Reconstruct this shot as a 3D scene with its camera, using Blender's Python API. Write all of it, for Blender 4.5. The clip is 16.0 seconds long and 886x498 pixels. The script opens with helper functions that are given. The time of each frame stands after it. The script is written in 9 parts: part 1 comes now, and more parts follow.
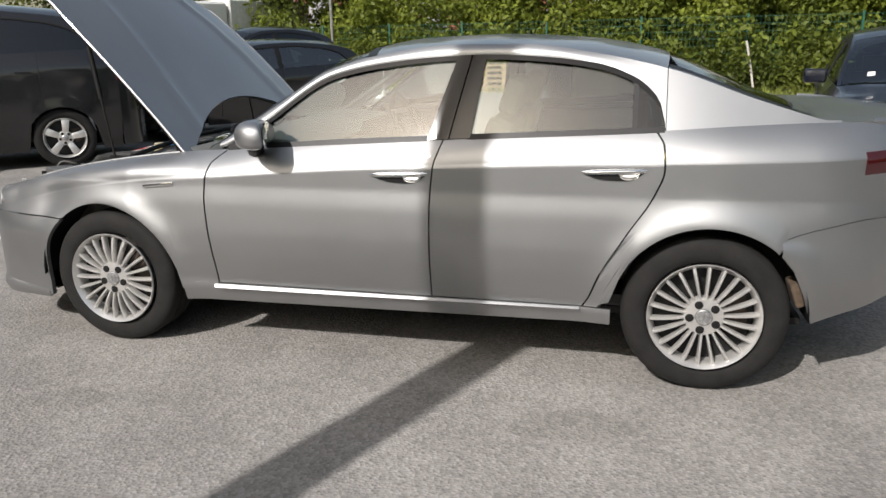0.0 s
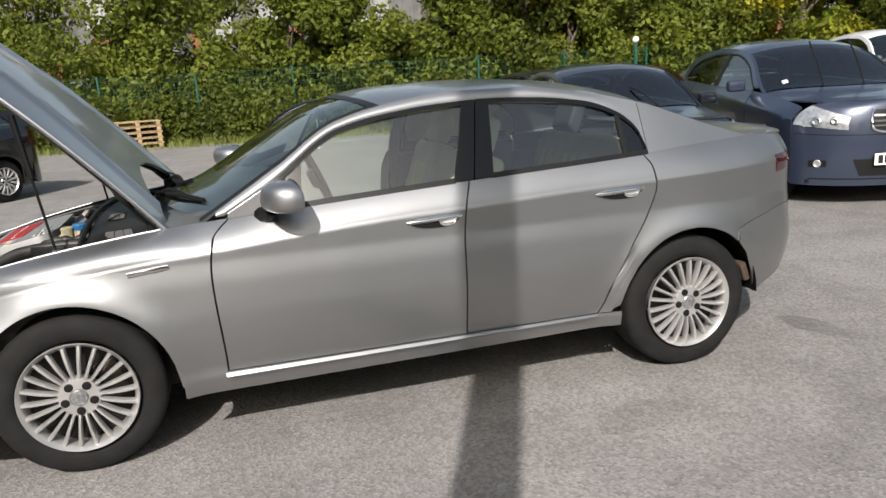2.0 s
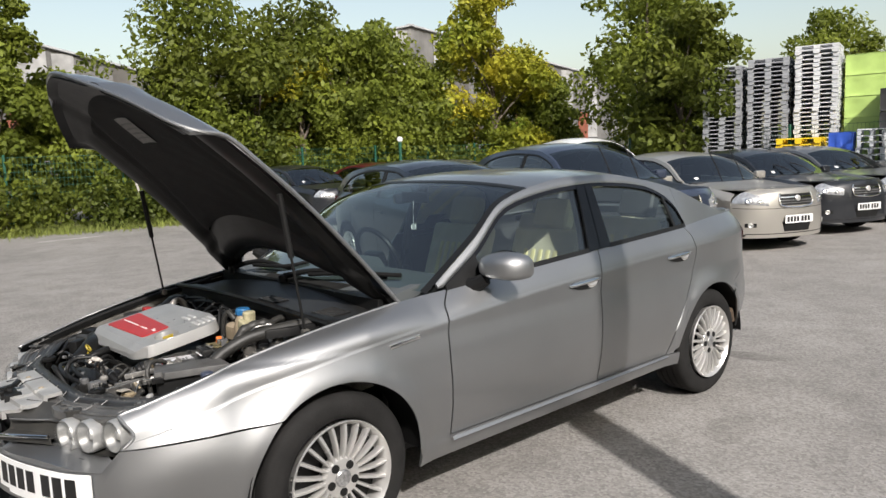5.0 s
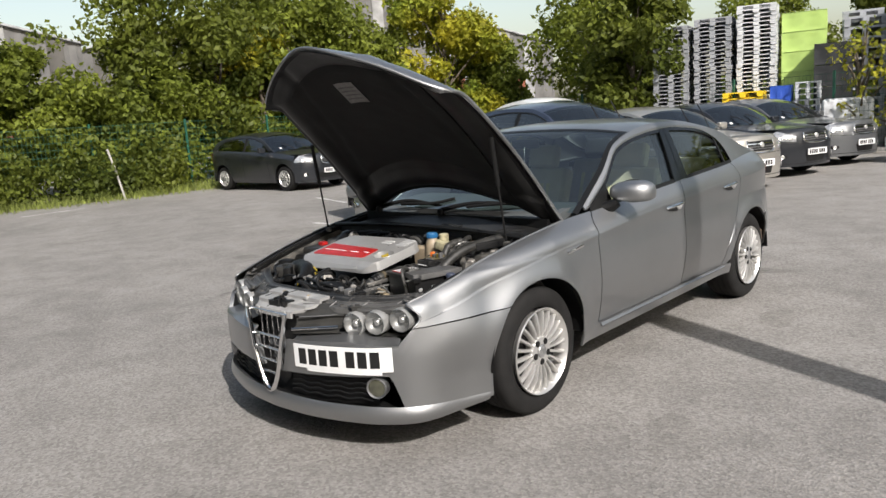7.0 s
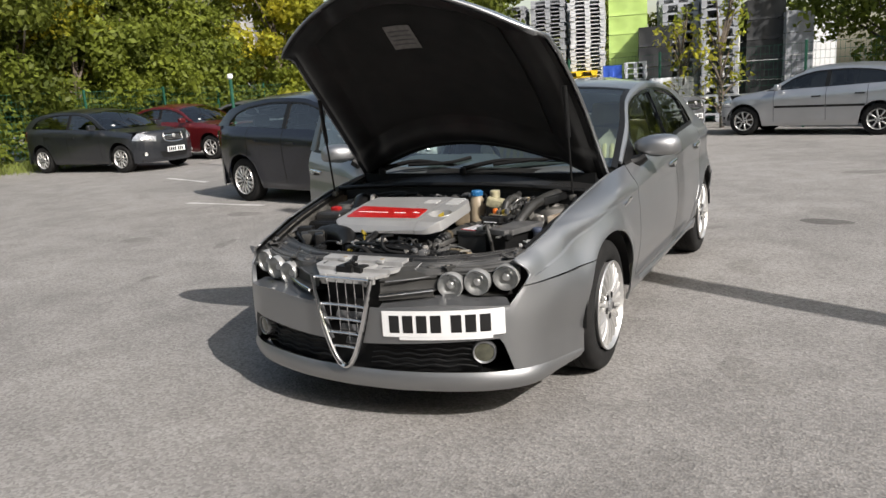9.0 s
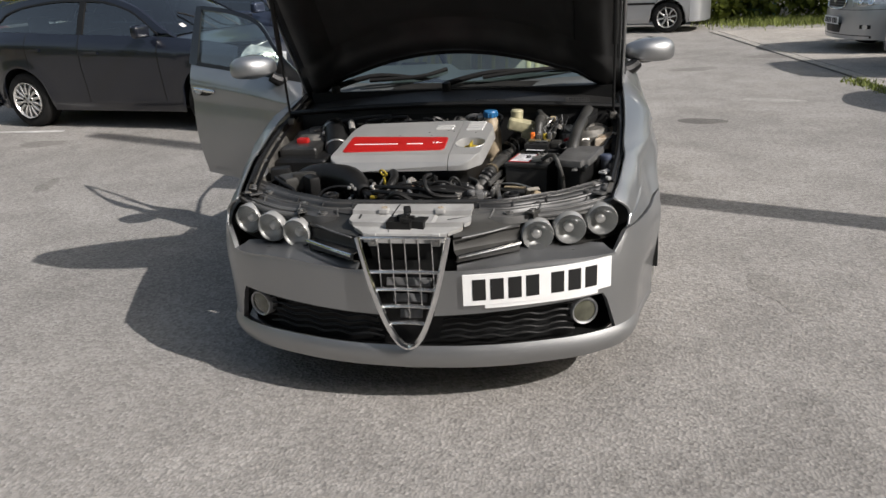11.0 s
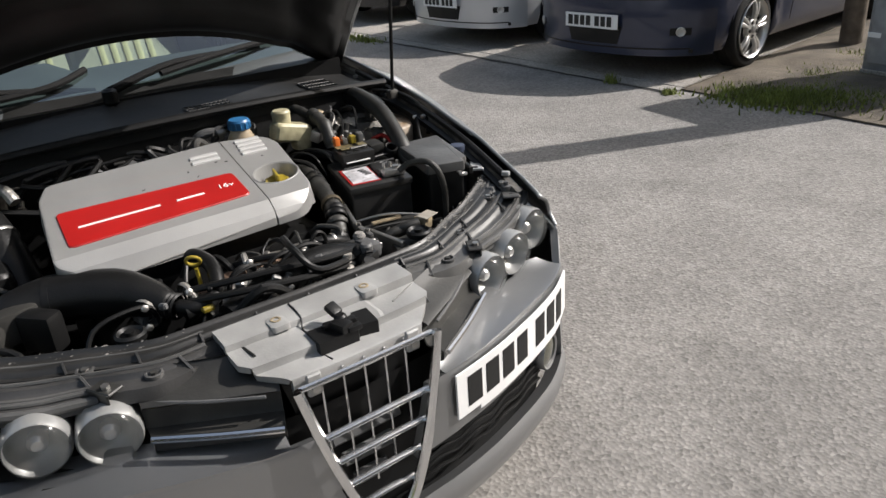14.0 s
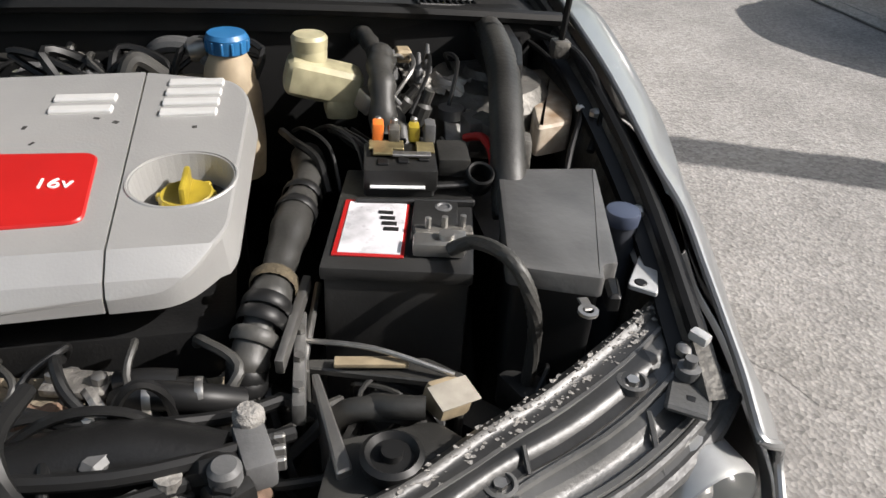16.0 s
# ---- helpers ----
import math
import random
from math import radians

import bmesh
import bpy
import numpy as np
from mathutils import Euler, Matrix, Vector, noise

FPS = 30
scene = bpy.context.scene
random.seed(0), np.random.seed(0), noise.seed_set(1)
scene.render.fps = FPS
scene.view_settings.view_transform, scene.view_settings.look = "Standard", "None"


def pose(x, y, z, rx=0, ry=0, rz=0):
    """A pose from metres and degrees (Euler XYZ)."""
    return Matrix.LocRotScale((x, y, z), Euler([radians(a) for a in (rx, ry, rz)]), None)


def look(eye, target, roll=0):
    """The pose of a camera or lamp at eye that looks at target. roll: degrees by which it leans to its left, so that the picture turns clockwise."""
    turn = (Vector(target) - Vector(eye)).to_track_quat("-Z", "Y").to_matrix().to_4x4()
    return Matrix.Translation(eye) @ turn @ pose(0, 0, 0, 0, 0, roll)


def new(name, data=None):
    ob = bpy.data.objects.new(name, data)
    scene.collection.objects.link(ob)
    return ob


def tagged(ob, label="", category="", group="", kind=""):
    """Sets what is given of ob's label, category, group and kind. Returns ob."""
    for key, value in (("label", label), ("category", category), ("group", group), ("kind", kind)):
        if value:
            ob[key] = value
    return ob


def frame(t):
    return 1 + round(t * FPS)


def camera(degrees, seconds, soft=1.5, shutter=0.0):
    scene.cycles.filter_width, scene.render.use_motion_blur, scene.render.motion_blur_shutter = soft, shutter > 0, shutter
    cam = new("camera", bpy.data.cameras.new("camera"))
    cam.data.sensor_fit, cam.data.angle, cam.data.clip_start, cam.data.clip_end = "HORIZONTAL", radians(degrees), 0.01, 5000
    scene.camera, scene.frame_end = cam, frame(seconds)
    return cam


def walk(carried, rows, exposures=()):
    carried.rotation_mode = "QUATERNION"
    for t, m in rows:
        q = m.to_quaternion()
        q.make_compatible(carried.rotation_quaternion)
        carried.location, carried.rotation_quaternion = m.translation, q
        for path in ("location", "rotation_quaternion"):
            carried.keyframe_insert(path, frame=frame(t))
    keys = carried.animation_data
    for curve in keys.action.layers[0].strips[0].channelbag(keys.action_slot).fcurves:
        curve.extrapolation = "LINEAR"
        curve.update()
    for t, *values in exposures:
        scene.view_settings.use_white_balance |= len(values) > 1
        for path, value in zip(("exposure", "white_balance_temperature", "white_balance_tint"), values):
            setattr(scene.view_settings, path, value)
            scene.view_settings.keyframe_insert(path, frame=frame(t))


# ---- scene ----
cam = camera(61.8, 16.0)
PATH = [
    (0, (1.004, -3.808, 1.395), (0.545, -1.937, 0.857), -0.9),
    (0.5, (0.55, -3.835, 1.433), (0.39, -1.905, 0.933), -1.3),
    (1, (0.13, -3.863, 1.404), (0.282, -1.915, 0.978), -0.4),
    (1.5, (-0.287, -3.863, 1.422), (-0.015, -1.937, 0.956), -0.6),
    (2, (-0.688, -3.841, 1.45), (-0.163, -1.965, 0.996), -3.4),
    (2.5, (-0.926, -3.696, 1.457), (-0.265, -1.839, 1.118), -5.1),
    (3, (-1.142, -3.586, 1.495), (-0.342, -1.785, 1.151), -4.3),
    (3.2, (-1.284, -3.537, 1.437), (-0.307, -1.814, 1.158), -5.2),
    (5.3, (-3.044, -3.152, 1.535), (-1.714, -1.686, 1.255), -2.7),
    (5.5, (-3.201, -3.173, 1.546), (-1.852, -1.728, 1.242), -3.1),
    (6, (-3.583, -3.084, 1.517), (-2.2, -1.667, 1.234), -2.9),
    (6.5, (-3.928, -3.02, 1.51), (-2.49, -1.683, 1.132), -3.1),
    (7, (-4.252, -3.011, 1.509), (-2.826, -1.653, 1.162), -4.0),
    (7.5, (-4.485, -2.883, 1.493), (-2.898, -1.711, 1.169), -1.5),
    (8, (-4.685, -2.62, 1.476), (-2.992, -1.616, 1.121), -2.4),
    (8.5, (-4.748, -2.268, 1.44), (-3.076, -1.243, 1.047), -4.9),
    (9, (-4.826, -1.869, 1.427), (-3.113, -0.928, 1.002), -3.6),
    (9.5, (-4.885, -1.515, 1.455), (-3.11, -0.815, 0.858), -4.9),
    (9.7, (-4.868, -1.364, 1.444), (-3.07, -0.72, 0.852), -4.7),
    (11.8, (-4.334, 0.051, 1.487), (-2.516, -0.122, 0.673), -1.4),
    (12, (-4.279, 0.23, 1.467), (-2.485, -0.17, 0.679), -1.6),
    (12.5, (-4.134, 0.476, 1.497), (-2.403, -0.159, 0.721), -3.7),
    (13, (-3.857, 0.615, 1.463), (-2.173, -0.114, 0.666), -5.7),
    (13.5, (-3.613, 0.642, 1.441), (-2.004, -0.241, 0.648), -5.1),
    (14, (-3.371, 0.549, 1.423), (-1.899, -0.499, 0.566), -3.9),
    (14.5, (-3.141, 0.309, 1.388), (-1.601, -0.647, 0.544), -0.9),
    (15, (-2.886, 0.092, 1.342), (-1.324, -0.793, 0.461), 0.7),
    (15.5, (-2.669, -0.077, 1.285), (-1.082, -0.825, 0.325), -0.2),
    (16, (-2.484, -0.249, 1.24), (-0.867, -0.679, 0.144), 4.2),
]
walk(cam, [(t, look(eye, target, roll)) for t, eye, target, roll in PATH], exposures=[(0.0, 0.32), (3.0, 0.35), (6.0, 0.39), (9.0, 0.40), (12.0, 0.33), (14.3, 0.50), (15.2, 0.60), (16.0, 0.84)])

# ---- light ----
SUN_AZ = (-0.385, -0.923)
SUN_EL = radians(38.5)
world = bpy.data.worlds.new("sky")
scene.world = world
world.use_nodes = True
wn, wl = world.node_tree.nodes, world.node_tree.links
sky = wn.new("ShaderNodeTexSky")
sky.sky_type = "NISHITA"
sky.sun_disc = False
sky.sun_elevation = SUN_EL
sky.sun_rotation = math.atan2(SUN_AZ[0], SUN_AZ[1])
sky.air_density, sky.dust_density, sky.ozone_density = 1.5, 3.6, 0.9
haze = wn.new("ShaderNodeHueSaturation")
haze.inputs["Saturation"].default_value, haze.inputs["Value"].default_value = 0.78, 0.98
wl.new(sky.outputs[0], haze.inputs["Color"])
# milky haze low over the whole horizon
wtc, wsep, wmap, wmul = wn.new("ShaderNodeTexCoord"), wn.new("ShaderNodeSeparateXYZ"), wn.new("ShaderNodeMapRange"), wn.new("ShaderNodeVectorMath")
wmap.interpolation_type = "SMOOTHSTEP"
for k, v in (("From Min", 0.0), ("From Max", 0.50), ("To Min", 1.75), ("To Max", 1.0)):
    wmap.inputs[k].default_value = v
wmul.operation = "SCALE"
wl.new(wtc.outputs["Generated"], wsep.inputs[0])
wl.new(wsep.outputs["Z"], wmap.inputs["Value"])
wl.new(haze.outputs[0], wmul.inputs[0])
wl.new(wmap.outputs[0], wmul.inputs["Scale"])
wl.new(wmul.outputs[0], wn["Background"].inputs[0])
wn["Background"].inputs[1].default_value = 0.097
sun_data = bpy.data.lights.new("sun", "SUN")
sun_data.energy, sun_data.angle, sun_data.color = 4.45, radians(0.53), (1.0, 0.955, 0.925)
sun = new("sun", sun_data)
sun.matrix_world = look((SUN_AZ[0] * 30, SUN_AZ[1] * 30, 30 * math.tan(SUN_EL)), (0, 0, 0))

# ---- materials ----
MATS = {}


def mat(name, color, rough=0.5, metal=0.0, scale=6.0, var=0.15, bump=0.0, bscale=60.0, coat=0.0, spec=0.5, second=None, rvar=0.1, island=0.0):
    """A principled surface with variation at two scales."""
    if name in MATS:
        return MATS[name]
    m = bpy.data.materials.new(name)
    m.use_nodes = True
    n, l = m.node_tree.nodes, m.node_tree.links
    b = n["Principled BSDF"]
    b.inputs["Metallic"].default_value = metal
    b.inputs["Coat Weight"].default_value = coat
    b.inputs["Coat Roughness"].default_value = 0.04
    b.inputs["Specular IOR Level"].default_value = spec
    tc = n.new("ShaderNodeTexCoord")
    n1 = n.new("ShaderNodeTexNoise")
    n1.inputs["Scale"].default_value, n1.inputs["Detail"].default_value = scale, 6
    l.new(tc.outputs["Object"], n1.inputs["Vector"])
    n2 = n.new("ShaderNodeTexNoise")
    n2.inputs["Scale"].default_value, n2.inputs["Detail"].default_value = bscale, 3
    l.new(tc.outputs["Object"], n2.inputs["Vector"])
    ramp = n.new("ShaderNodeValToRGB")
    c2 = second or tuple(c * (1 - var) for c in color)
    c1 = tuple(min(1, c * (1 + var * 0.6)) for c in color)
    ramp.color_ramp.elements[0].position, ramp.color_ramp.elements[0].color = 0.32, (*c2, 1)
    ramp.color_ramp.elements[1].position, ramp.color_ramp.elements[1].color = 0.68, (*c1, 1)
    l.new(n1.outputs["Fac"], ramp.inputs[0])
    out = ramp.outputs[0]
    if island:
        geo = n.new("ShaderNodeNewGeometry")
        hsv = n.new("ShaderNodeHueSaturation")
        mp = n.new("ShaderNodeMapRange")
        mp.inputs["To Min"].default_value, mp.inputs["To Max"].default_value = 1 - island, 1 + island
        l.new(geo.outputs["Random Per Island"], mp.inputs["Value"])
        l.new(mp.outputs[0], hsv.inputs["Value"])
        l.new(out, hsv.inputs["Color"])
        out = hsv.outputs[0]
    l.new(out, b.inputs["Base Color"])
    mr = n.new("ShaderNodeMapRange")
    mr.inputs["To Min"].default_value, mr.inputs["To Max"].default_value = max(0.0, rough - rvar * rough), min(1.0, rough + rvar * rough)
    l.new(n2.outputs["Fac"], mr.inputs["Value"])
    l.new(mr.outputs[0], b.inputs["Roughness"])
    if bump:
        bp = n.new("ShaderNodeBump")
        bp.inputs["Strength"].default_value, bp.inputs["Distance"].default_value = min(1.0, bump), 0.01
        l.new(n2.outputs["Fac"], bp.inputs["Height"])
        l.new(bp.outputs[0], b.inputs["Normal"])
    MATS[name] = m
    return m


def paint(name, color, metal=0.6, rough=0.32, flake=True):
    """Car paint: base with fine flakes and dust, and a clear coat."""
    if name in MATS:
        return MATS[name]
    m = mat(name, color, rough=rough, metal=metal, scale=1.7, var=0.08, bscale=900.0, coat=0.7, rvar=0.25)
    b = m.node_tree.nodes["Principled BSDF"]
    b.inputs["Coat Roughness"].default_value = 0.07
    return m


def glass(name, tint, gloss=0.02, ior=1.75):
    if name in MATS:
        return MATS[name]
    m = bpy.data.materials.new(name)
    m.use_nodes = True
    n, l = m.node_tree.nodes, m.node_tree.links
    n.remove(n["Principled BSDF"])
    tr, gl, mix, fr = n.new("ShaderNodeBsdfTransparent"), n.new("ShaderNodeBsdfGlossy"), n.new("ShaderNodeMixShader"), n.new("ShaderNodeFresnel")
    tr.inputs[0].default_value = (*tint, 1)
    gl.inputs["Roughness"].default_value = gloss
    fr.inputs[0].default_value = ior
    l.new(fr.outputs[0], mix.inputs[0])
    l.new(tr.outputs[0], mix.inputs[1])
    l.new(gl.outputs[0], mix.inputs[2])
    l.new(mix.outputs[0], n["Material Output"].inputs[0])
    MATS[name] = m
    return m


CAR_MID = (0.0, 0.0, 0.45)
SILVER = paint("grey_silver_paint", (0.322, 0.326, 0.329), 0.95, 0.49)
GLASS = glass("window_glass", (0.56, 0.72, 0.68), 0.02, 2.7)
DARKGLASS = glass("privacy_glass", (0.10, 0.11, 0.11), 0.02, 1.9)
SIDEGLASS = glass("side_window_glass", (0.74, 0.87, 0.80), 0.02, 2.3)
GLOSSK = mat("gloss_black_trim", (0.006, 0.006, 0.007), 0.12, var=0.1, spec=0.4)
FROST = mat("frosted_lamp_glass", (0.17, 0.175, 0.17), 0.16, 0.0, scale=60, var=0.15, coat=0.6)
fn, fl = FROST.node_tree.nodes, FROST.node_tree.links
fmix, ftr = fn.new("ShaderNodeMixShader"), fn.new("ShaderNodeBsdfTransparent")
fmix.inputs[0].default_value = 0.80
fl.new(fn["Principled BSDF"].outputs[0], fmix.inputs[1])
fl.new(ftr.outputs[0], fmix.inputs[2])
fl.new(fmix.outputs[0], fn["Material Output"].inputs[0])
RUBBER = mat("tyre_rubber", (0.013, 0.0125, 0.012), 0.8, spec=0.25, scale=12, var=0.3, bump=0.15, bscale=120)
SEAL = mat("black_seal_rubber", (0.009, 0.009, 0.009), 0.45, spec=0.28)
BLACKP = mat("black_plastic", (0.009, 0.009, 0.009), 0.40, scale=15, var=0.3, bump=0.08, bscale=200, spec=0.25)
DUSTP = mat("dusty_black_plastic", (0.034, 0.033, 0.030), 0.5, scale=9, var=0.5, bump=0.07, bscale=150, spec=0.45)
GREYP = mat("worn_grey_plastic", (0.10, 0.10, 0.10), 0.5, scale=14, var=0.35, bump=0.1, bscale=120)
ALLOY = mat("silver_alloy", (0.62, 0.61, 0.59), 0.33, 0.7, scale=9, var=0.12)
CHROME = mat("satin_chrome", (0.80, 0.80, 0.80), 0.14, 1.0, var=0.04)
STEEL = mat("bare_steel", (0.42, 0.41, 0.39), 0.4, 0.9, scale=12, var=0.3, bump=0.1)
RUSTY = mat("rusty_steel", (0.20, 0.13, 0.09), 0.8, 0.3, scale=18, var=0.5, bump=0.3)
WHITE = mat("white_plate", (0.80, 0.80, 0.79), 0.35, var=0.04)
INK = mat("black_ink", (0.01, 0.01, 0.01), 0.5)
CREAM = mat("cream_leather", (0.58, 0.54, 0.42), 0.5, scale=9, var=0.12, bump=0.15, bscale=160)
DARKTRIM = mat("dark_cabin_trim", (0.035, 0.036, 0.038), 0.6, scale=8, var=0.25, bump=0.15, bscale=150)
REDLENS = mat("red_lamp_lens", (0.040, 0.003, 0.005), 0.12, var=0.2, coat=0.6)


# ---- mesh helpers ----
def lerp(a, b, t):
    return a + (b - a) * t


def curve(pts):
    """A smooth function through a few (x, value) points."""
    xs = [p[0] for p in pts]
    ys = [p[1] for p in pts]
    n = len(xs)
    d = []
    for i in range(n):
        if i == 0:
            d.append((ys[1] - ys[0]) / (xs[1] - xs[0]))
        elif i == n - 1:
            d.append((ys[-1] - ys[-2]) / (xs[-1] - xs[-2]))
        else:
            a, b = (ys[i] - ys[i - 1]) / (xs[i] - xs[i - 1]), (ys[i + 1] - ys[i]) / (xs[i + 1] - xs[i])
            d.append(0 if a * b <= 0 else 2 * a * b / (a + b))

    def f(x):
        if x <= xs[0]:
            return ys[0]
        if x >= xs[-1]:
            return ys[-1]
        i = 0
        while x > xs[i + 1]:
            i += 1
        h = xs[i + 1] - xs[i]
        t = (x - xs[i]) / h
        return ((1 + 2 * t) * (1 - t) ** 2 * ys[i] + t * (1 - t) ** 2 * h * d[i] + t * t * (3 - 2 * t) * ys[i + 1] + t * t * (t - 1) * h * d[i + 1])
    return f


def mesh_of(name, verts, faces, smooth=35):
    me = bpy.data.meshes.new(name)
    me.from_pydata(verts, [], faces)
    if smooth:
        me.polygons.foreach_set("use_smooth", [True] * len(me.polygons))
        me.set_sharp_from_angle(angle=radians(smooth))
    me.update()
    return me


def part(name, shape, material, parent=None, label="", smooth=35, m=None):
    """Links a bmesh, (verts, faces) or a mesh as one mesh object under a thing or a part."""
    if isinstance(shape, bmesh.types.BMesh):
        me = bpy.data.meshes.new(name)
        shape.normal_update()
        shape.to_mesh(me)
        shape.free()
        if smooth:
            me.polygons.foreach_set("use_smooth", [True] * len(me.polygons))
            me.set_sharp_from_angle(angle=radians(smooth))
    elif isinstance(shape, tuple):
        me = mesh_of(name, shape[0], shape[1], smooth)
    else:
        me = shape
    if material and not me.materials:
        me.materials.append(material)
    ob = new(name, me)
    if parent:
        ob.parent = parent
    if m is not None:
        ob.matrix_basis = m
    if label:
        ob["label"] = label
    return ob


def thing(name, label, category, group="", m=None, kind=""):
    ob = new(name)
    ob.empty_display_size = 0.1
    if m is not None:
        ob.matrix_basis = m
    return tagged(ob, label, category, group, kind)


def box(sx, sy, sz, at=(0, 0, 0), bevel=0.0, seg=2, rot=None, bm=None):
    """A bevelled block, its middle at a place."""
    own = bm is None
    b = bmesh.new()
    bmesh.ops.create_cube(b, size=1, matrix=Matrix.Diagonal((sx, sy, sz, 1)))
    if bevel:
        bmesh.ops.bevel(b, geom=b.edges[:], offset=bevel, segments=seg, profile=0.6, affect="EDGES")
    mm = Matrix.Translation(at) @ (rot or Matrix())
    bmesh.ops.transform(b, matrix=mm, verts=b.verts)
    if own:
        return b
    join(bm, b)
    return bm


def join(bm, b):
    tmp = bpy.data.meshes.new("tmp")
    b.to_mesh(tmp)
    b.free()
    bm.from_mesh(tmp)
    bpy.data.meshes.remove(tmp)
    return bm


def lathe(profile, n=32, m=None, bm=None):
    """Turns (radius, height) points round z."""
    b = bmesh.new()
    rings = []
    for r, h in profile:
        if r < 1e-6:
            rings.append([b.verts.new((0, 0, h))])
        else:
            rings.append([b.verts.new((r * math.cos(2 * math.pi * i / n), r * math.sin(2 * math.pi * i / n), h)) for i in range(n)])
    for a, c in zip(rings, rings[1:]):
        for i in range(n):
            j = (i + 1) % n
            q = [a[i % len(a)], a[j % len(a)], c[j % len(c)], c[i % len(c)]]
            q = list(dict.fromkeys(q))
            if len(q) > 2:
                b.faces.new(q)
    bmesh.ops.recalc_face_normals(b, faces=b.faces[:])
    if m is not None:
        bmesh.ops.transform(b, matrix=m, verts=b.verts)
    return join(bm, b) if bm is not None else b


def smooth_path(pts, per=6):
    out = []
    p = [Vector(q) for q in pts]
    for i in range(len(p) - 1):
        p0, p1, p2, p3 = p[max(i - 1, 0)], p[i], p[i + 1], p[min(i + 2, len(p) - 1)]
        for k in range(per):
            t = k / per
            out.append(0.5 * ((2 * p1) + (p2 - p0) * t + (2 * p0 - 5 * p1 + 4 * p2 - p3) * t * t + (3 * p1 - p0 - 3 * p2 + p3) * t ** 3))
    out.append(p[-1])
    return out


def tube(pts, r, n=10, per=6, bm=None, ribs=0.0):
    """A hose or rod along points; ribs: ripple of a corrugated hose."""
    b = bmesh.new()
    path = smooth_path(pts, per) if per > 1 else [Vector(q) for q in pts]
    rings = []
    up = Vector((0, 0, 1))
    for i, c in enumerate(path):
        d = (path[min(i + 1, len(path) - 1)] - path[max(i - 1, 0)]).normalized()
        s = d.cross(up)
        if s.length < 0.05:
            s = d.cross(Vector((1, 0, 0)))
        s.normalize()
        w = s.cross(d)
        rr = r(i / (len(path) - 1)) if callable(r) else r
        rr *= 1 + (ribs if i % 2 else 0)
        rings.append([b.verts.new(c + rr * (math.cos(2 * math.pi * k / n) * s + math.sin(2 * math.pi * k / n) * w)) for k in range(n)])
    for a, c in zip(rings, rings[1:]):
        for k in range(n):
            b.faces.new((a[k], a[(k + 1) % n], c[(k + 1) % n], c[k]))
    b.faces.new(rings[0][::-1])
    b.faces.new(rings[-1])
    bmesh.ops.recalc_face_normals(b, faces=b.faces[:])
    return join(bm, b) if bm is not None else b


def sheet(point, nu, nv, lip=0.012, back=None, ref=None):
    """A panel from point(a, b) with a folded rim, or a second skin at depth back; it faces away from ref."""
    grid = [[Vector(point(i / nu, j / nv)) for j in range(nv + 1)] for i in range(nu + 1)]
    if ref is not None:
        tot = 0.0
        for i in range(nu):
            for j in range(nv):
                n = (grid[i + 1][j + 1] - grid[i][j]).cross(grid[i][j + 1] - grid[i + 1][j])
                tot += n.dot(grid[i][j] - Vector(ref))
        if tot < 0:
            grid.reverse()
    verts, faces = [], []
    idx = [[0] * (nv + 1) for _ in range(nu + 1)]
    for i in range(nu + 1):
        for j in range(nv + 1):
            idx[i][j] = len(verts)
            verts.append(tuple(grid[i][j]))
    for i in range(nu):
        for j in range(nv):
            faces.append((idx[i][j], idx[i + 1][j], idx[i + 1][j + 1], idx[i][j + 1]))

    def normal(i, j):
        a = grid[min(i + 1, nu)][j] - grid[max(i - 1, 0)][j]
        c = grid[i][min(j + 1, nv)] - grid[i][max(j - 1, 0)]
        n = a.cross(c)
        return n.normalized() if n.length > 1e-9 else Vector((0, 0, 1))
    loop = [(i, 0) for i in range(nu)] + [(nu, j) for j in range(nv)] + [(i, nv) for i in range(nu, 0, -1)] + [(0, j) for j in range(nv, 0, -1)]
    if lip and back is None:
        low = []
        for i, j in loop:
            low.append(len(verts))
            verts.append(tuple(grid[i][j] - normal(i, j) * lip))
        for k in range(len(loop)):
            a, b = loop[k], loop[(k + 1) % len(loop)]
            faces.append((idx[a[0]][a[1]], low[k], low[(k + 1) % len(loop)], idx[b[0]][b[1]]))
    if back is not None:
        bidx = [[0] * (nv + 1) for _ in range(nu + 1)]
        for i in range(nu + 1):
            for j in range(nv + 1):
                bidx[i][j] = len(verts)
                verts.append(tuple(grid[i][j] - normal(i, j) * back))
        for i in range(nu):
            for j in range(nv):
                faces.append((bidx[i][j], bidx[i][j + 1], bidx[i + 1][j + 1], bidx[i + 1][j]))
        for k in range(len(loop)):
            a, b = loop[k], loop[(k + 1) % len(loop)]
            faces.append((idx[a[0]][a[1]], bidx[a[0]][a[1]], bidx[b[0]][b[1]], idx[b[0]][b[1]]))
    return verts, faces


def mirrored(shape):
    """The same panel on the car's other side."""
    v, f = shape
    return [(x, -y, z) for x, y, z in v], [tuple(reversed(q)) for q in f]


